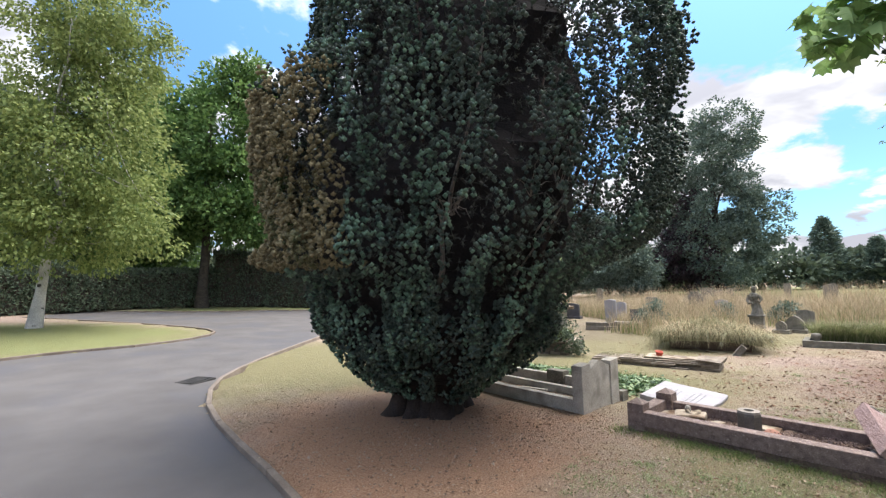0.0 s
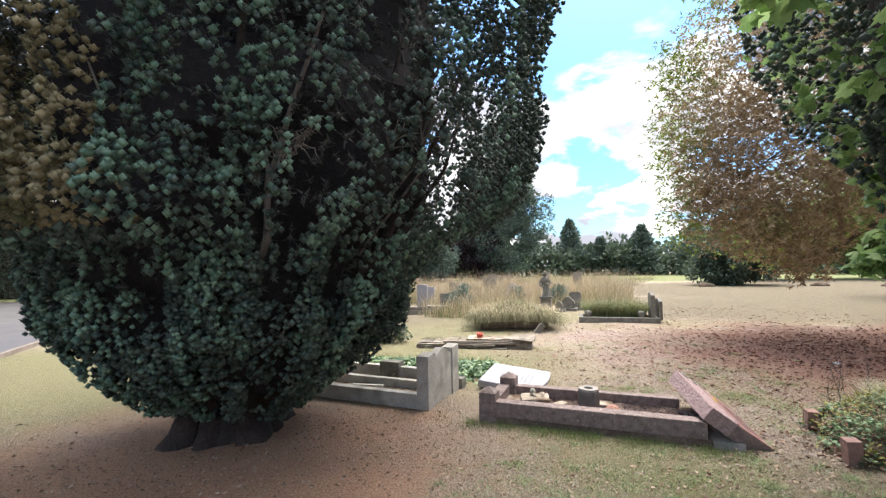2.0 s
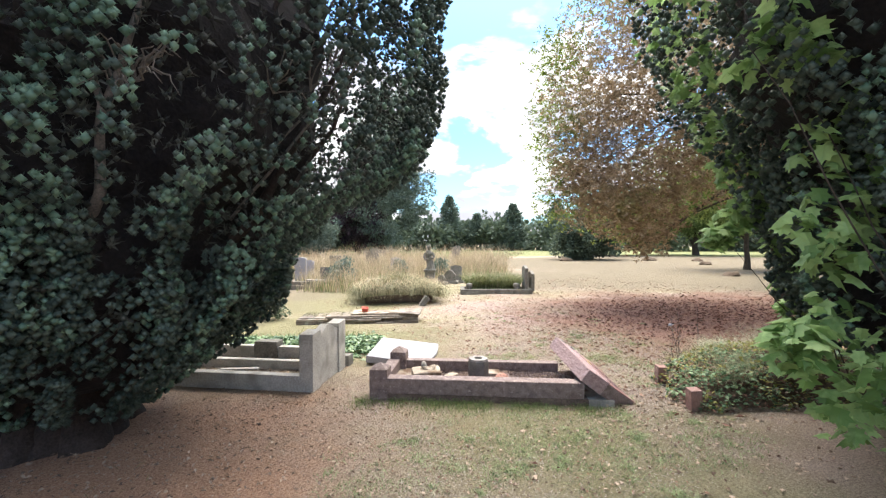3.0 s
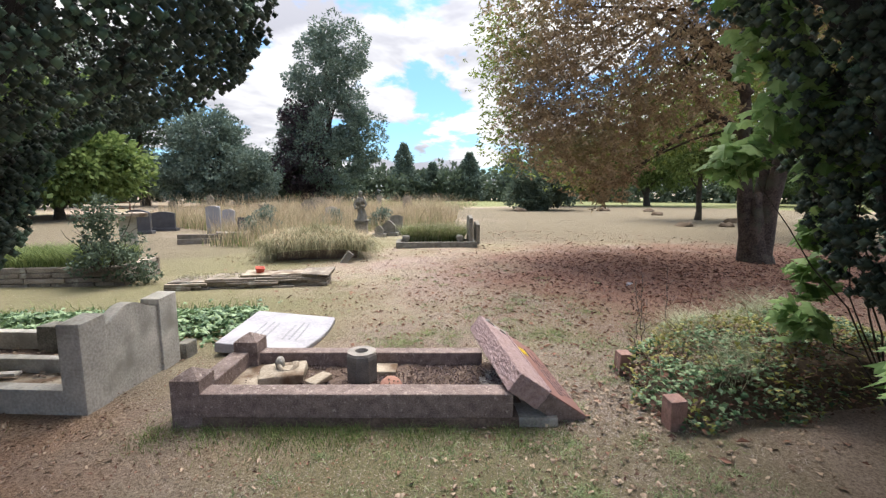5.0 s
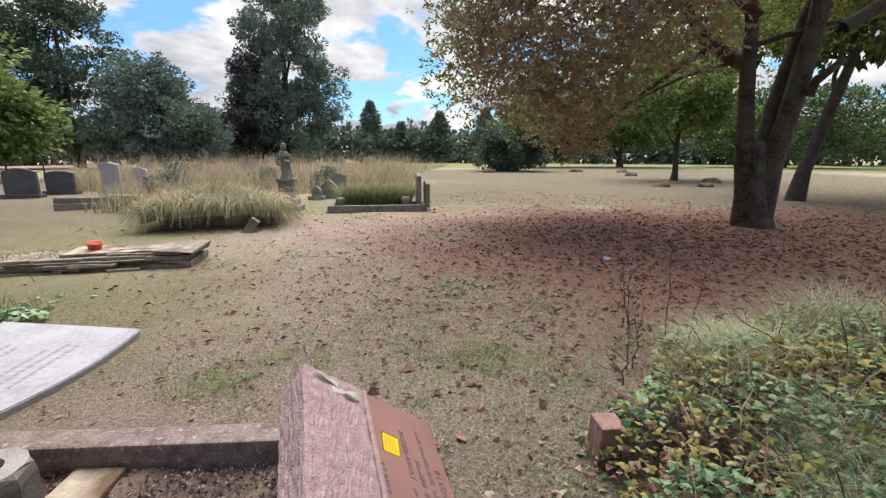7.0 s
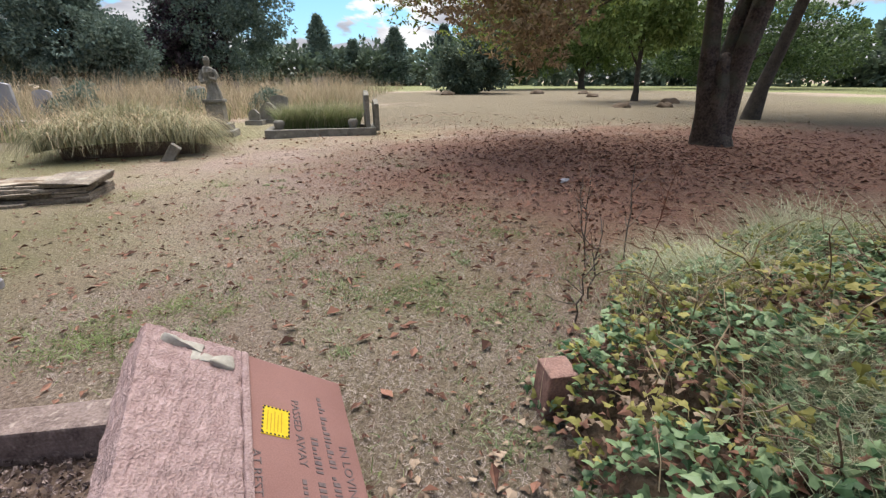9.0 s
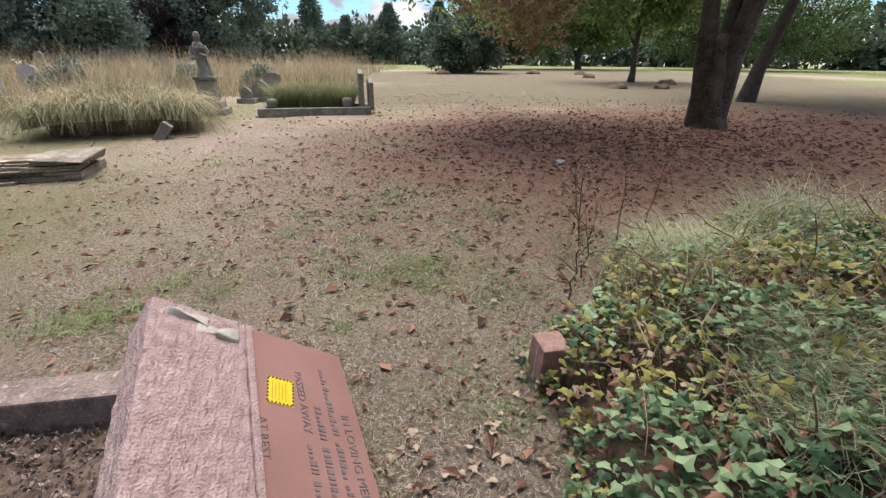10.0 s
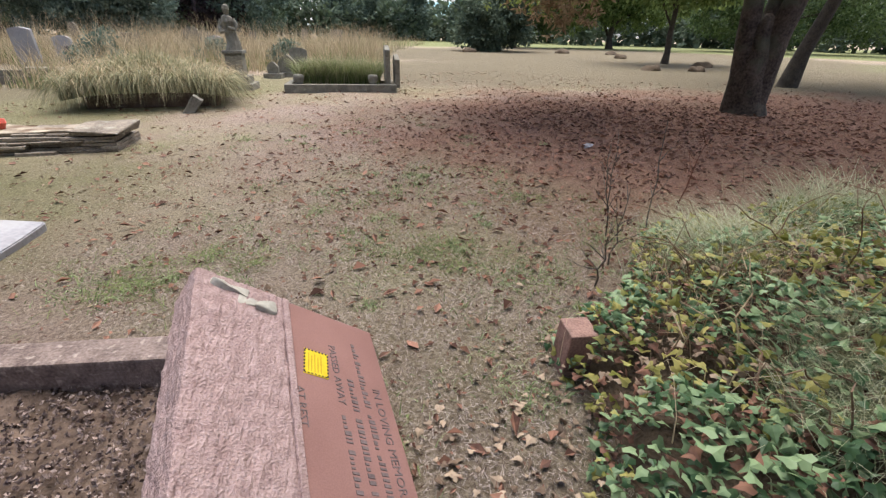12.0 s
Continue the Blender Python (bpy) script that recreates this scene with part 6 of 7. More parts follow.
def grass_mound():
    """A grave buried under long arching pale grass."""
    rng = np.random.default_rng(101)
    g = thing("grass_mound", pose(6.15, 10.85, 0, 0, 0, -28), "overgrown grave mound of long arching pale grass", "grass")
    bm = box(-0.85, -0.46, -0.03, 0.85, 0.5, 0.24, 0.1)
    part("soil", rough(bm, 4, 0.05, 3), SOIL, g, smooth=True)
    n = 8500
    x, y = rng.uniform(-1.0, 1.0, n), rng.uniform(-0.62, 0.7, n)
    foot = np.stack([x, y, 0.22 - 0.12 * (np.abs(x) / 1.15) ** 3], axis=1)
    lean = unit(np.stack([x * 0.5, y * 1.1 - 0.15, np.zeros(n)], axis=1) + rng.normal(size=(n, 3)) * np.array([0.75, 0.75, 0])) * rng.uniform(0.15, 1.0, (n, 1))
    far = np.clip(np.maximum(np.abs(x) / 1.0, np.abs(y) / 0.66), 0, 1)[:, None]
    droop = np.clip(0.25 + 1.0 * far * rng.uniform(0.5, 1.15, (n, 1)), 0, 1.25)
    me = blades("long_grass", foot, 0.60 + 0.14 * (1 - far), unit(lean) * (0.2 + 0.5 * far) * rng.uniform(0.6, 1.3, (n, 1)), 0.008, rng, 5, 0.95, droop)
    tagged(part_mesh("long_grass", me, TUFT_GRASS, g), kind="stuff")
    stray = rng.choice(n, 1900)
    wild = unit(rng.normal(size=(1900, 3)) * np.array([1, 1, 0]))
    me = blades("straw_grass", foot[stray], 0.78, wild * rng.uniform(0.5, 1.1, (1900, 1)), 0.006, rng, 5, 1.0, rng.uniform(0.5, 1.15, (1900, 1)))
    tagged(part_mesh("straw_grass", me, STRAW, g), kind="stuff")
    s = thing("leaning_footstone", pose(6.15, 9.80, 0, 0, 38, -30), "small broken stone leaning against the grass mound", "stone")
    part("block", rough(box(-0.06, -0.09, -0.06, 0.07, 0.10, 0.24, 0.012), 2, 0.01, 7), OLD_STONE, s)


grass_mound()


def meadow():
    """Uncut straw grass over the old graves."""
    rng = np.random.default_rng(111)
    poly = [(4.6, 14.6), (6.2, 12.6), (8.8, 14.0), (10.9, 14.0), (11.6, 11.9), (13.5, 14.0), (24.0, 24.0), (40.0, 36.0), (33.0, 45.0), (13.0, 47.0), (5.5, 32.0), (5.6, 21.5), (6.4, 18.5)]
    n = 60000
    x = np.concatenate([rng.uniform(4, 18, n), rng.uniform(4, 40, n // 3)])
    y = np.concatenate([rng.uniform(11, 26, n), rng.uniform(22, 47, n // 3)])
    dens = np.array([noise.noise(Vector((a * 0.55, b * 0.55, 7))) for a, b in zip(x, y)])
    keep = inside(poly, x, y) & (dens > -0.08 + 0.25 * rng.uniform(-1, 1, len(x)))
    x, y, dens = x[keep], y[keep], dens[keep]
    tall = np.clip(0.55 + 0.9 * dens, 0.3, 1.25) * np.clip((y - 9) / 4, 0.6, 1.1)
    foot = np.stack([x, y, np.zeros(len(x))], axis=1)
    for nm, sel, mt, lb in (("dry_meadow_grass", rng.uniform(0, 1, len(x)) < 0.6, STRAW, "tall straw-coloured uncut grass"), ("green_meadow_grass", None, GREEN_GRASS, "green grass among the straw")):
        sel = ~last if sel is None else sel
        last = sel
        k = np.where(sel)[0]
        lean = unit(rng.normal(size=(len(k), 3)) * np.array([1, 1, 0]))
        h = tall[k][:, None] * (1.1 if mt is STRAW else 0.7)
        me = blades(nm, foot[k], h, lean, 0.008, rng, 2, 0.4)
        tagged(part_mesh(nm, me, mt), lb, "grass", kind="stuff")
    # stalks with seed heads, standing over the rest
    m = 4200
    sx, sy = rng.uniform(5, 26, m), rng.uniform(12.5, 30, m)
    ok = inside(poly, sx, sy)
    sx, sy = sx[ok], sy[ok]
    f0 = np.stack([sx, sy, np.zeros(len(sx))], axis=1)
    me = blades("seed_stalks", f0, np.full((len(sx), 1), 1.35), unit(rng.normal(size=f0.shape) * np.array([1, 1, 0])), 0.006, rng, 4, 0.2)
    tagged(part_mesh("seed_stalks", me, STRAW), "dry seed stalks over the uncut grass", "grass", kind="stuff")
    for bx, by, bh in ((6.6, 15.2, 0.75), (9.2, 15.8, 0.6), (11.6, 16.2, 0.6)):
        b = thing("bramble_bush", pose(bx, by, 0), "dull green bramble bush among the graves", "shrub", "brambles in the field")
        p, out, way = crown_points([(0, 0, bh * 0.5, 0.55, 0.5, bh * 0.5), (0.2, 0.1, bh * 0.9, 0.25, 0.25, 0.25)], 60, 0.16, 36, rng, 0.3)
        part_mesh("foliage", leaves("foliage", p, out + rng.normal(size=p.shape), 0.08, 0.05, rng), BLUE_LEAF, b)
        bm = bmesh.new()
        for i in range(6):
            tube(bm, bend((0, 0, -0.03), (rng.uniform(-0.4, 0.4), rng.uniform(-0.4, 0.4), bh * rng.uniform(0.6, 1.1)), 4, 0.05, 0.03, i), [0.01, 0.009, 0.007, 0.005, 0.002], 5)
        part("stem", bm, DARK_BARK, b)


meadow()


def mounds():
    rng = random.Random(121)
    for x, y, r in ((25.2, 7.4, 0.42), (34.7, 14.8, 0.4), (33.0, 17.5, 0.5), (21.5, 8.3, 0.35), (30.0, 12.5, 0.35), (28.0, 21.5, 0.5), (22.5, 7.0, 0.3)):
        s = thing("earth_mound", pose(x, y, -0.02), "low dark mound on the mown lawn", "mound", "mounds on the lawn")
        bm = bmesh.new()
        bmesh.ops.create_icosphere(bm, subdivisions=3, radius=r)
        for v in bm.verts:
            v.co.z = max(v.co.z, 0) * 0.6
            v.co += Vector((0, 0, 1)) * 0.12 * noise.noise(v.co * 4 + Vector((x, y, 0))) * (v.co.z > 0.02)
        part("earth", bm, MOULD, s, smooth=True)


mounds()


def metal_rail():
    g = thing("metal_rail", pose(4.4, 33.0, 0, 0, 0, -20), "low rusty metal rail beside the far graves", "rail")
    for x in (0, 1.4):
        part("post", box(x - 0.03, -0.03, -0.02, x + 0.03, 0.03, 0.85, 0.006), RUST, g)
    for z in (0.45, 0.8):
        part("bar", box(0.03, -0.02, z, 1.37, 0.02, z + 0.05, 0.006), RUST, g)


metal_rail()


# ---- ivy, litter and lawn ----
def heap(x, y, spots):
    """The height of a heap made of round swells (x, y, radius, height)."""
    z = np.zeros(np.shape(x))
    for sx, sy, r, h in spots:
        z = np.maximum(z, h * np.sqrt(np.clip(1 - ((x - sx) ** 2 + (y - sy) ** 2) / r ** 2, 0, 1)))
    return z


def ivy_bed():
    """An overgrown grave under ivy, with a granite corner post at its near edge."""
    rng = np.random.default_rng(131)
    spots = [(4.95, 3.38, 0.3, 0.14), (5.15, 3.1, 0.5, 0.24), (5.5, 2.9, 0.7, 0.34), (4.85, 2.75, 0.5, 0.24), (5.6, 2.4, 0.8, 0.38), (6.3, 2.7, 0.7, 0.30), (4.65, 2.95, 0.3, 0.20), (5.2, 2.3, 0.7, 0.3), (5.95, 3.2, 0.5, 0.18), (4.985, 3.45, 0.2, 0.17), (4.70, 3.14, 0.28, 0.20)]
    g = thing("ivy_bed", pose(0, 0, 0), "ivy and dead leaves heaped over an old grave", "ivy")
    bm = bmesh.new()
    bmesh.ops.create_grid(bm, x_segments=46, y_segments=36, size=0.5)
    for v in bm.verts:
        x, y = 5.65 + v.co.x * 3.0, 2.65 + v.co.y * 2.2
        z = float(heap(np.array(x), np.array(y), spots)) * max(0.0, min(1.0, ((x - 4.42) * 0.655 - (y - 3.10) * 0.756 + 0.06) / 0.14)) * max(0.0, min(1.0, ((x - 4.38) * 0.543 + (y - 2.95) * 0.84) / 0.14))
        v.co = Vector((x, y, z * 0.82 - 0.07 + 0.03 * noise.noise(Vector((x * 5, y * 5, 0)))))
    part("leaf_mould", bm, MOULD, g, "dark mould under the ivy", smooth=True)
    def over(n, edge=0.10):
        x, y = rng.uniform(4.3, 7.0, n), rng.uniform(1.7, 3.9, n)
        z = heap(x, y, spots)
        ok = (z > 0.02) & ((y - 3.10) * 0.756 - (x - 4.42) * 0.655 < edge + 0.05 * np.sin(x * 9)) & ((x - 4.38) * 0.543 + (y - 2.95) * 0.84 > -0.05 + 0.03 * np.sin(x * 11))
        x, y, z = x[ok], y[ok], z[ok]
        z = z * np.clip(((x - 4.42) * 0.655 - (y - 3.10) * 0.756 + 0.08) / 0.14, 0.0, 1) * np.clip(((x - 4.38) * 0.543 + (y - 2.95) * 0.84 + 0.04) / 0.16, 0.0, 1)
        clump = np.array([noise.noise(Vector((a * 3.2, b * 3.2, 1.5))) + 0.4 * noise.noise(Vector((a * 8, b * 8, 4))) for a, b in zip(x, y)])
        for cx, cy in ((4.98, 3.52), (4.68, 3.18), (4.55, 3.0)):
            clump += 0.55 * np.exp(-((x - cx) ** 2 + (y - cy) ** 2) / 0.03)
        return x, y, z, clump

    # ivy stands in clumps, with brambles yellowing and dead leaves between them
    for nm, n, mt, sz, extra, low, high in (("ivy", 15000, IVY_LEAF, 0.032, 0.08, -0.02, 9), ("small_ivy", 9000, IVY_LEAF, 0.025, 0.07, -0.4, 0.12), ("yellow_ivy", 7000, IVY_YELLOW, 0.030, 0.11, -0.6, 0.25), ("dead_leaf", 4200, FALLEN_PALE, 0.028, 0.06, -9, 0.15), ("brown_leaf", 5200, FALLEN, 0.030, 0.035, -9, 9)):
        x, y, z, clump = over(n)
        k = (clump > low) & (clump < high)
        at = np.stack([x[k], y[k], z[k] + rng.uniform(-0.03, extra, k.sum()) + 0.05 * np.clip(clump[k], 0, 1)], axis=1)
        tagged(part_mesh(nm, ivy_leaf_mesh(nm, at, sz, rng), mt, g), kind="stuff")
    for i in range(46):
        x, y = rng.uniform(4.8, 6.3), rng.uniform(2.5, 3.4)
        z = float(heap(np.array(x), np.array(y), spots))
        bm = bmesh.new()
        e = (x + rng.uniform(-0.45, 0.45), y + rng.uniform(-0.25, 0.45), z + rng.uniform(0.04, 0.30))
        tube(bm, bend((x, y, z - 0.03), e, 6, 0.08, 0.025, i), [0.0026, 0.0025, 0.0023, 0.002, 0.0017, 0.0013, 0.0008], 5)
        part("stem", bm, BROWN_TWIG if i % 3 else STRAW, g, "bare brown twig")
    # wispy grass growing through the heap
    for cx, cy, sx, sy, n, h, mt in ((5.02, 2.90, 0.13, 0.06, 1200, 0.17, WISP_GRASS), (5.8, 3.36, 0.20, 0.11, 1300, 0.24, WISP_GRASS), (6.55, 3.0, 0.22, 0.16, 900, 0.34, WISP_GRASS), (5.45, 3.2, 0.3, 0.15, 350, 0.22, STRAW)):
        x, y = rng.normal(cx, sx, n), rng.normal(cy, sy, n)
        foot = np.stack([x, y, heap(x, y, spots) - 0.02], axis=1)
        grass_object("grass", foot, h, 0.0020, mt, "", rng, segs=3, sway=1.0, parent=g)
    for m in (pose(4.38, 3.02, 0, 3, -3, -40), pose(4.915, 3.57, 0, 3, 2, -40)):
        p = thing("granite_post", m, "pink granite corner post half buried in ivy", "post", "corner posts of the ivy grave")
        part("shaft", box(-0.05, -0.05, -0.03, 0.05, 0.05, 0.19 if m.translation.x < 4.6 else 0.175, 0.006), POST_STONE, p)


ivy_bed()


def ivy_patch():
    rng = np.random.default_rng(141)
    g = thing("ivy_patch", pose(0, 0, 0), "low green ivy spreading between the graves", "ivy")
    n = 5200
    f, s = rng.uniform(0, 1, n), rng.normal(0, 0.30, n)
    x, y = 1.0 + 2.35 * f + s * 0.6, 8.6 - 1.75 * f + s * 0.75
    at = np.stack([x, y, rng.uniform(0.01, 0.16, n) * np.clip(1 - np.abs(s) / 0.8, 0.1, 1)], axis=1)
    tagged(part_mesh("ivy", ivy_leaf_mesh("ivy", at, 0.06, rng), IVY_LEAF, g), kind="stuff")
    n = 2500
    f, s = rng.uniform(0, 1, n), rng.normal(0, 0.3, n)
    foot = np.stack([1.0 + 2.3 * f + s * 0.6, 8.7 - 1.6 * f + s * 0.75, np.zeros(n)], axis=1)
    grass_object("grass", foot, 0.14, 0.004, GREEN_GRASS, "", rng, parent=g)
    p = thing("white_pot", pose(2.45, 7.35, 0.10), "small white pot in the ivy", "pot")
    bm = bmesh.new()
    tube(bm, [(0, 0, -0.1), (0, 0, 0.0), (0, 0, 0.05), (0, 0, 0.10)], [0.05, 0.06, 0.07, 0.045], 14)
    part("body", bm, WHITE_STONE, p, smooth=True)


ivy_patch()


def fallen_leaf_mesh(name, x, y, size, rng, lift=0.012):
    n = len(x)
    z = ground_height(x, y) + lift
    at = np.stack([x, y, z], axis=1)
    a = rng.uniform(0, 6.28, n)
    along = np.stack([np.cos(a), np.sin(a), rng.normal(size=n) * 0.22], axis=1)
    side = unit(np.stack([-np.sin(a), np.cos(a), rng.normal(size=n) * 0.35], axis=1))
    ln = (size * rng.uniform(0.5, 1.4, n))[:, None]
    wd = ln * rng.uniform(0.35, 0.65, (n, 1))
    up = np.array([0, 0, 1.0])[None, :] * ln * rng.uniform(0.0, 0.28, (n, 1))
    mid = at + along * ln * 0.5
    one = np.stack([at, mid - side * wd * 0.5 + up, at + along * ln, mid], axis=1)
    two = np.stack([at, mid, at + along * ln, mid + side * wd * 0.5 + up], axis=1)
    return quads(name, np.concatenate([one, two]))


def litter():
    rng = np.random.default_rng(151)
    # under the chestnut
    n = 6500
    x, y = np.concatenate([rng.normal(9.6, 1.9, n), rng.uniform(4.0, 16, n // 3), rng.normal(12.5, 2.2, n // 2)]), np.concatenate([rng.normal(4.9, 1.6, n), rng.uniform(2.5, 12, n // 3), rng.normal(2.2, 1.6, n // 2)])
    tagged(part_mesh("chestnut_litter", fallen_leaf_mesh("chestnut_litter", x, y, 0.058, rng), FALLEN), "curled brown fallen chestnut leaves", "fallen leaves", kind="stuff")
    x, y = rng.uniform(1.4, 7.5, 7500), rng.uniform(2.4, 7.0, 7500)
    ok = (y - 3.10) * 0.756 - (x - 4.42) * 0.655 > 0.0
    tagged(part_mesh("leaf_crumbs", fallen_leaf_mesh("leaf_crumbs", x[ok], y[ok], 0.019, rng), FALLEN), "crumbled bits of brown leaves in the dry lawn", "fallen leaves", kind="stuff")
    n = 1700
    x, y = np.concatenate([rng.normal(6.2, 1.4, n), rng.uniform(2.5, 8.0, 300)]), np.concatenate([rng.normal(5.6, 1.3, n), rng.uniform(2.8, 8.0, 300)])
    tagged(part_mesh("brown_litter", fallen_leaf_mesh("brown_litter", x, y, 0.036, rng), FALLEN), "small brown fallen leaves on the lawn", "fallen leaves", kind="stuff")
    x, y = np.concatenate([rng.normal(4.4, 0.45, 260), rng.uniform(1.0, 5.0, 1100), rng.normal(-0.2, 1.5, 300), rng.uniform(4, 8, 160)]), np.concatenate([rng.normal(3.25, 0.35, 260), rng.uniform(1.6, 3.8, 1100), rng.normal(4.6, 0.8, 300), rng.uniform(3.6, 7.5, 160)])
    ok = ~inside(ROAD_POLY, x, y)
    x, y = x[ok], y[ok]
    at = np.stack([x, y, ground_height(x, y) + rng.uniform(0.008, 0.022, len(x))], axis=1)
    tagged(part_mesh("pale_litter", ivy_leaf_mesh("pale_litter", at, 0.026, rng, 0.8), FALLEN_PALE), "dry pale fallen leaves on the lawn", "fallen leaves", kind="stuff")
    n = 5200
    x, y = rng.normal(-0.1, 1.6, n), rng.normal(5.0, 1.1, n)
    ok = ~inside(ROAD_POLY, x, y)
    tagged(part_mesh("yew_litter", fallen_leaf_mesh("yew_litter", x[ok], y[ok], 0.030, rng, 0.006), FALLEN_PALE), "fine brown yew litter on bare ground", "fallen leaves", kind="stuff")


litter()


def lawn_blades():
    rng = np.random.default_rng(161)
    bare = [(-0.1, 5.0, 2.2, 0.85), (9.8, 4.9, 3.4, 0.6)]
    boxes = ((3.9, 6.6, 3.2, 5.8, 92000), (1.0, 4.6, 2.6, 4.2, 26000), (1.5, 5.2, 2.4, 6.0, 34000), (4.2, 8.0, 3.0, 9.0, 34000), (-3.5, 2.5, 1.8, 6.2, 26000), (-4.5, 6.0, 5.5, 12.0, 22000))
    x = np.concatenate([rng.uniform(a, b, n) for a, b, _, _, n in boxes])
    y = np.concatenate([rng.uniform(c, d, n) for _, _, c, d, n in boxes])
    ok = ~inside(ROAD_POLY, x, y)
    for bx, by, r, p in bare:
        ok &= ~((np.hypot(x - bx, y - by) < r) & (rng.uniform(0, 1, len(x)) < p))
    g = pose(2.20, 5.06, 0, 0, 0, TURN).inverted()
    lx, ly = g[0][0] * x + g[0][1] * y + g[0][3], g[1][0] * x + g[1][1] * y + g[1][3]
    ok &= ~((lx > -0.02) & (lx < 2.1) & (ly > -0.02) & (ly < 0.84))
    x, y = x[ok], y[ok]
    patch = np.array([noise.noise(Vector((a * 1.6, b * 1.6, 3))) + 0.5 * noise.noise(Vector((a * 5, b * 5, 9))) for a, b in zip(x, y)])
    green = patch + 0.25 * rng.normal(size=len(x)) > 0.62
    foot = np.stack([x, y, ground_height(x, y) - 0.004], axis=1)
    for nm, sel, mt, h, lb in (("dry_lawn_grass", ~green, DRY_GRASS, 0.021, "short dry straw-coloured grass"), ("green_lawn_grass", green, GREEN_GRASS, 0.045, "short green grass tufts in the dry lawn")):
        k = np.where(sel)[0]
        lean = unit(rng.normal(size=(len(k), 3)) * np.array([1, 1, 0]))
        tagged(part_mesh(nm, blades(nm, foot[k], h, lean, 0.0015 if mt is DRY_GRASS else 0.0024, rng, 1, 1.3), mt), lb, "grass", kind="stuff")
    # rank grass along the kerb of the near grave
    n = 2600
    inv = g.inverted()
    clump = rng.uniform(-0.1, 2.35, 34)
    lx, ly = clump[rng.integers(0, 34, n)] + rng.normal(0, 0.05, n), -np.abs(rng.normal(0, 0.13, n)) - 0.01
    w = np.stack([inv[0][0] * lx + inv[0][1] * ly + inv[0][3], inv[1][0] * lx + inv[1][1] * ly + inv[1][3]], axis=1)
    foot = np.stack([w[:, 0], w[:, 1], np.zeros(n)], axis=1)
    grass_object("kerb_side_grass", foot, 0.07, 0.002, GREEN_GRASS, "rank green grass along the grave kerb", rng, sway=0.8)


lawn_blades()


def grass_tufts():
    """Scattered green tufts in the dry lawn."""
    rng = np.random.default_rng(181)
    cx = np.concatenate([rng.uniform(3.8, 6.6, 90), rng.uniform(1.2, 4.2, 170), rng.uniform(5, 8, 30)])
    cy = np.concatenate([rng.uniform(3.5, 5.8, 90), rng.uniform(2.4, 4.2, 170), rng.uniform(5, 8, 30)])
    k = np.repeat(np.arange(len(cx)), 55)
    r = rng.uniform(0.02, 0.09, len(cx))[k]
    x, y = cx[k] + rng.normal(size=len(k)) * r, cy[k] + rng.normal(size=len(k)) * r
    m = pose(2.20, 5.06, 0, 0, 0, TURN).inverted()
    lx, ly = m[0][0] * x + m[0][1] * y + m[0][3], m[1][0] * x + m[1][1] * y + m[1][3]
    ok = ~((lx > -0.03) & (lx < 2.3) & (ly > -0.02) & (ly < 0.86))
    x, y = x[ok], y[ok]
    foot = np.stack([x, y, ground_height(x, y) - 0.004], axis=1)
    grass_object("green_tufts", foot, 0.038, 0.0034, WEED, "small green weeds and grass tufts in the dry lawn", rng, segs=2, sway=1.2)


grass_tufts()


def scrap():
    s = thing("paper_scrap", pose(8.15, 4.9, 0.0), "crumpled white paper scrap among the leaves", "litter")
    bm = bmesh.new()
    bmesh.ops.create_icosphere(bm, subdivisions=2, radius=0.042)
    for v in bm.verts:
        v.co = Vector((v.co.x * 1.3, v.co.y, v.co.z * 0.5 + 0.025)) + Vector([0.035 * noise.noise(v.co * 22 + Vector((k * 7, 0, 0))) for k in range(3)])
    part("paper", bm, WHITE_STONE, s)


scrap()


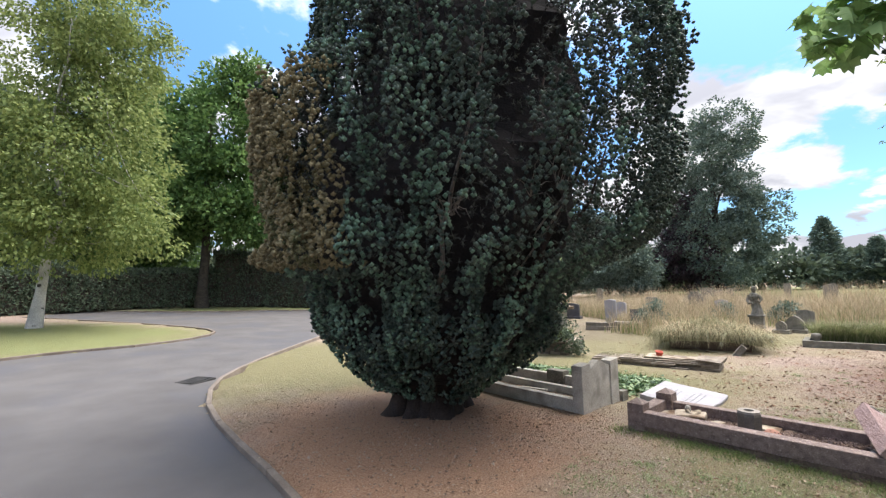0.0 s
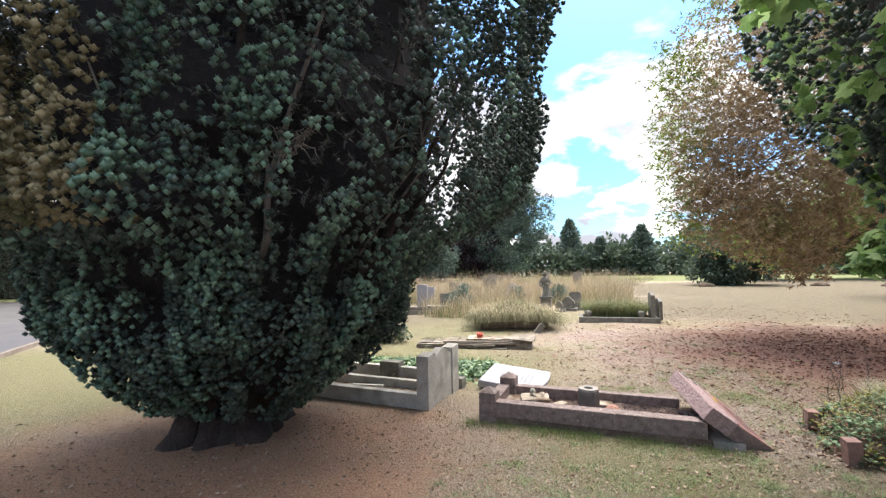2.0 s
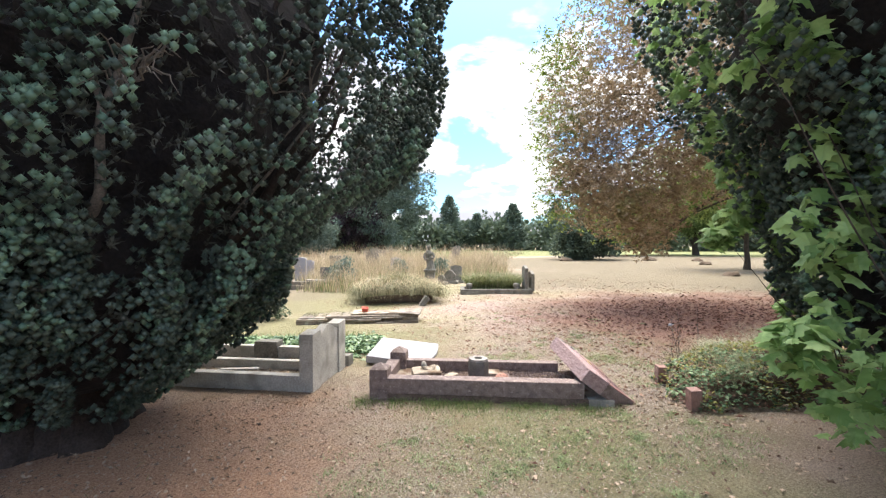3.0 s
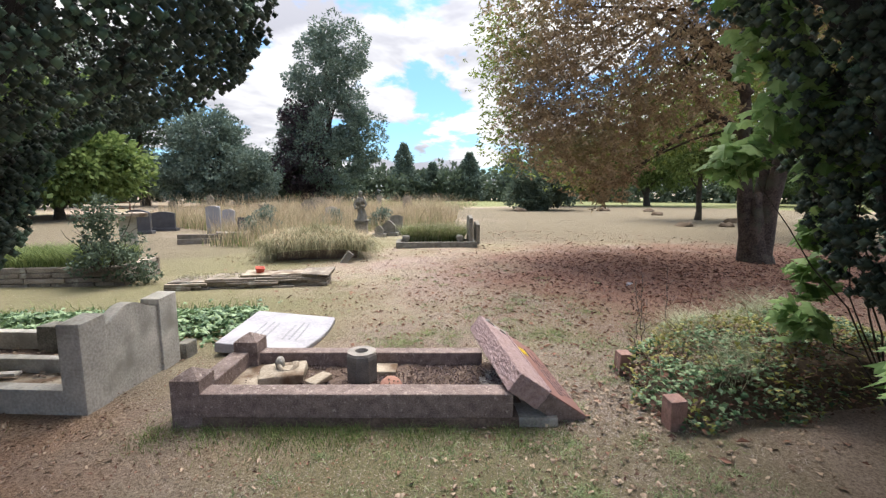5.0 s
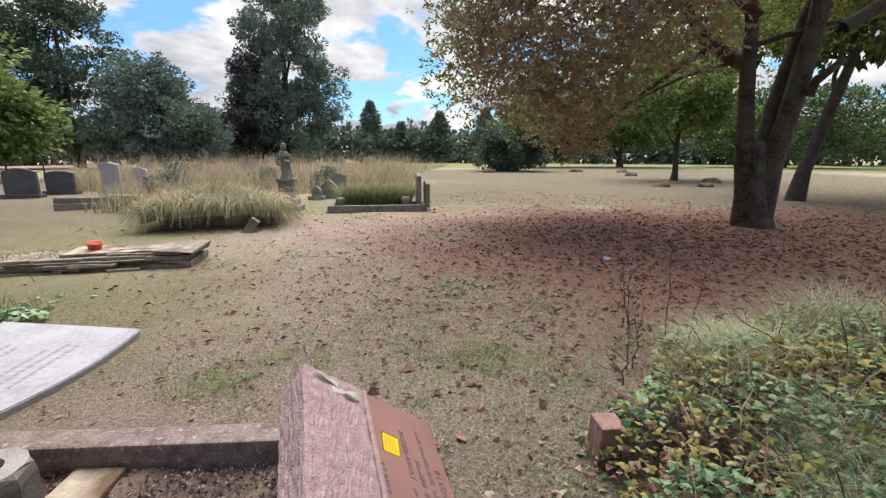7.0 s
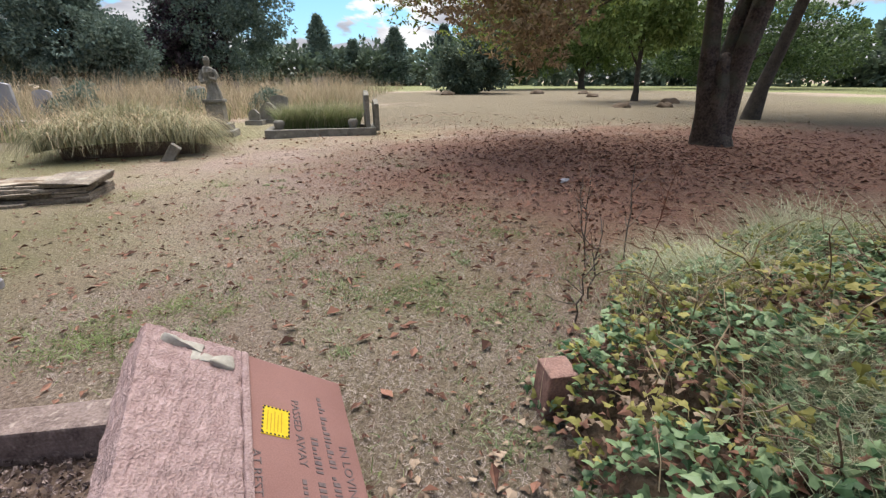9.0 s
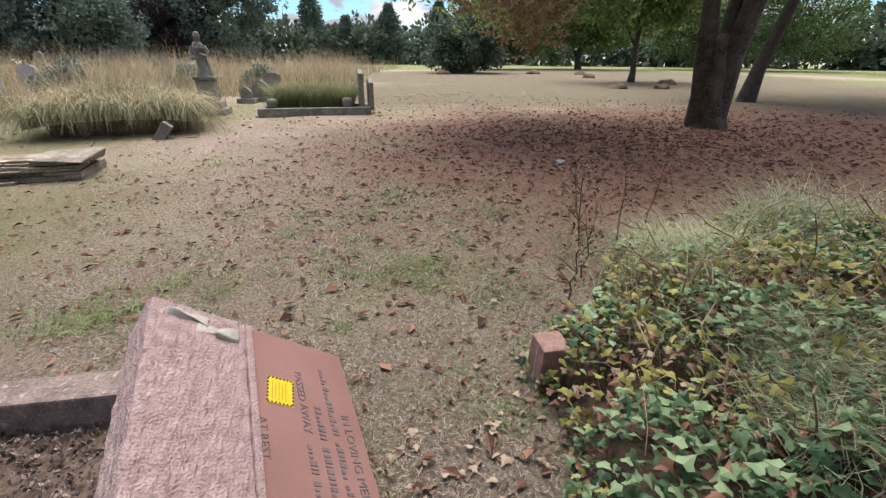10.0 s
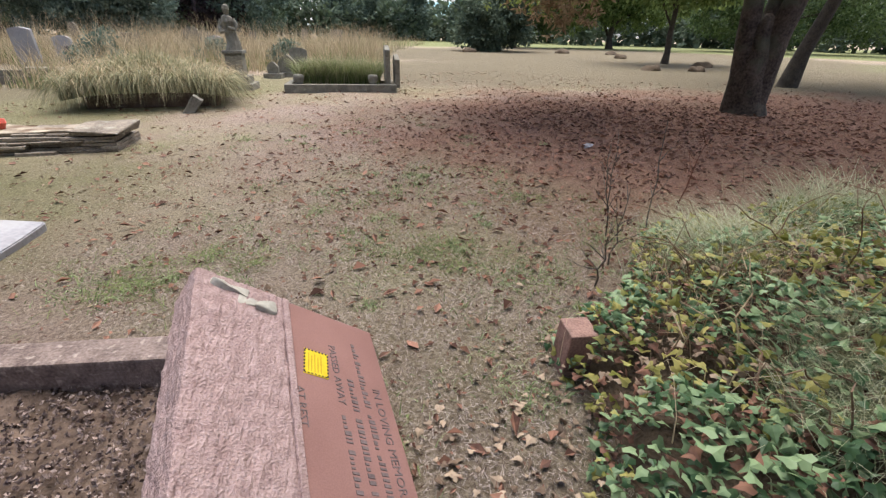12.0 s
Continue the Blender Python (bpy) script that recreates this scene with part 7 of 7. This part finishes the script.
# ---- dry weed stalks by the ivy bed ----
def weeds():
    rng = np.random.default_rng(171)
    for x, y, h in ((6.1, 3.9, 0.55), (6.35, 3.75, 0.62), (5.75, 3.75, 0.42), (6.5, 4.05, 0.5), (5.5, 3.72, 0.35), (6.8, 3.7, 0.55)):
        w = thing("dry_weed", pose(x, y, 0), "dead brown dock stalk standing in the lawn", "weed", "dead weeds by the ivy")
        bm = bmesh.new()
        line = bend((0, 0, -0.02), (rng.uniform(-0.12, 0.12), rng.uniform(-0.1, 0.1), h), 6, 0, 0.012, int(x * 100))
        tube(bm, line, [0.005, 0.0045, 0.004, 0.0035, 0.003, 0.002, 0.001], 5)
        mt = DEAD_TWIG if int(x * 10) % 2 else RUST
        part("stalk", bm, mt, w)
        for j in range(6):
            q = line[2 + j % 4]
            bm = bmesh.new()
            tube(bm, bend(q, q + Vector((rng.uniform(-0.12, 0.12), rng.uniform(-0.1, 0.1), rng.uniform(0.05, 0.15))), 3, 0, 0.01, j), [0.003, 0.0025, 0.002, 0.001], 4)
            part("side_twig", bm, mt, w)
        p = np.array([line[3 + int(k)] for k in rng.integers(0, 4, 60)]) + rng.normal(size=(60, 3)) * np.array([0.04, 0.04, 0.05])
        tagged(part_mesh("seed_head", leaves("seed_head", p, rng.normal(size=(60, 3)), 0.02, 0.012, rng), FALLEN, w), kind="stuff")


weeds()


# ---- drive: drain and kerb stones ----
def drain():
    x, y = -4.45, 7.45
    g = thing("drain_grate", pose(x, y, tz(x, y) - 0.04, 0, -2.6, 75), "black cast iron drain grate in the road", "drain")
    part("frame", box(-0.26, -0.22, -0.03, 0.26, 0.22, 0.006, 0.004), IRON, g)
    for k in range(8):
        part("bar", box(-0.22 + k * 0.058, -0.19, 0.004, -0.19 + k * 0.058, 0.19, 0.022, 0.002), IRON, g)


drain()


def kerb_row(name, line, label):
    k = tagged(new(name), label, "kerb", kind="structure")
    pts = smooth_line(line, 0.9)
    me = None
    for a, b in zip(pts, pts[1:]):
        m = (a + b) / 2
        d = b - a
        if me is None:
            bm = box(-0.445, -0.035, -0.13, 0.445, 0.035, 0.016, 0.01)
            me = bpy.data.meshes.new("kerbstone")
            bm.to_mesh(me)
            bm.free()
            me.materials.append(KERB)
        ob = new("kerbstone", me)
        ob.parent = k
        rise = math.degrees(math.atan2(tz(b.x, b.y) - tz(a.x, a.y), d.length))
        ob.matrix_basis = pose(m.x, m.y, tz(m.x, m.y), 0, -rise, math.degrees(math.atan2(d.y, d.x)))


kerb_row("lawn_kerb", LAWN_KERB, "narrow concrete kerb edging the lawn")
kerb_row("verge_kerb", ISLAND_KERB, "narrow concrete kerb edging the far verge")
kerb_row("hedge_kerb", FAR_KERB, "narrow concrete kerb before the hedge")
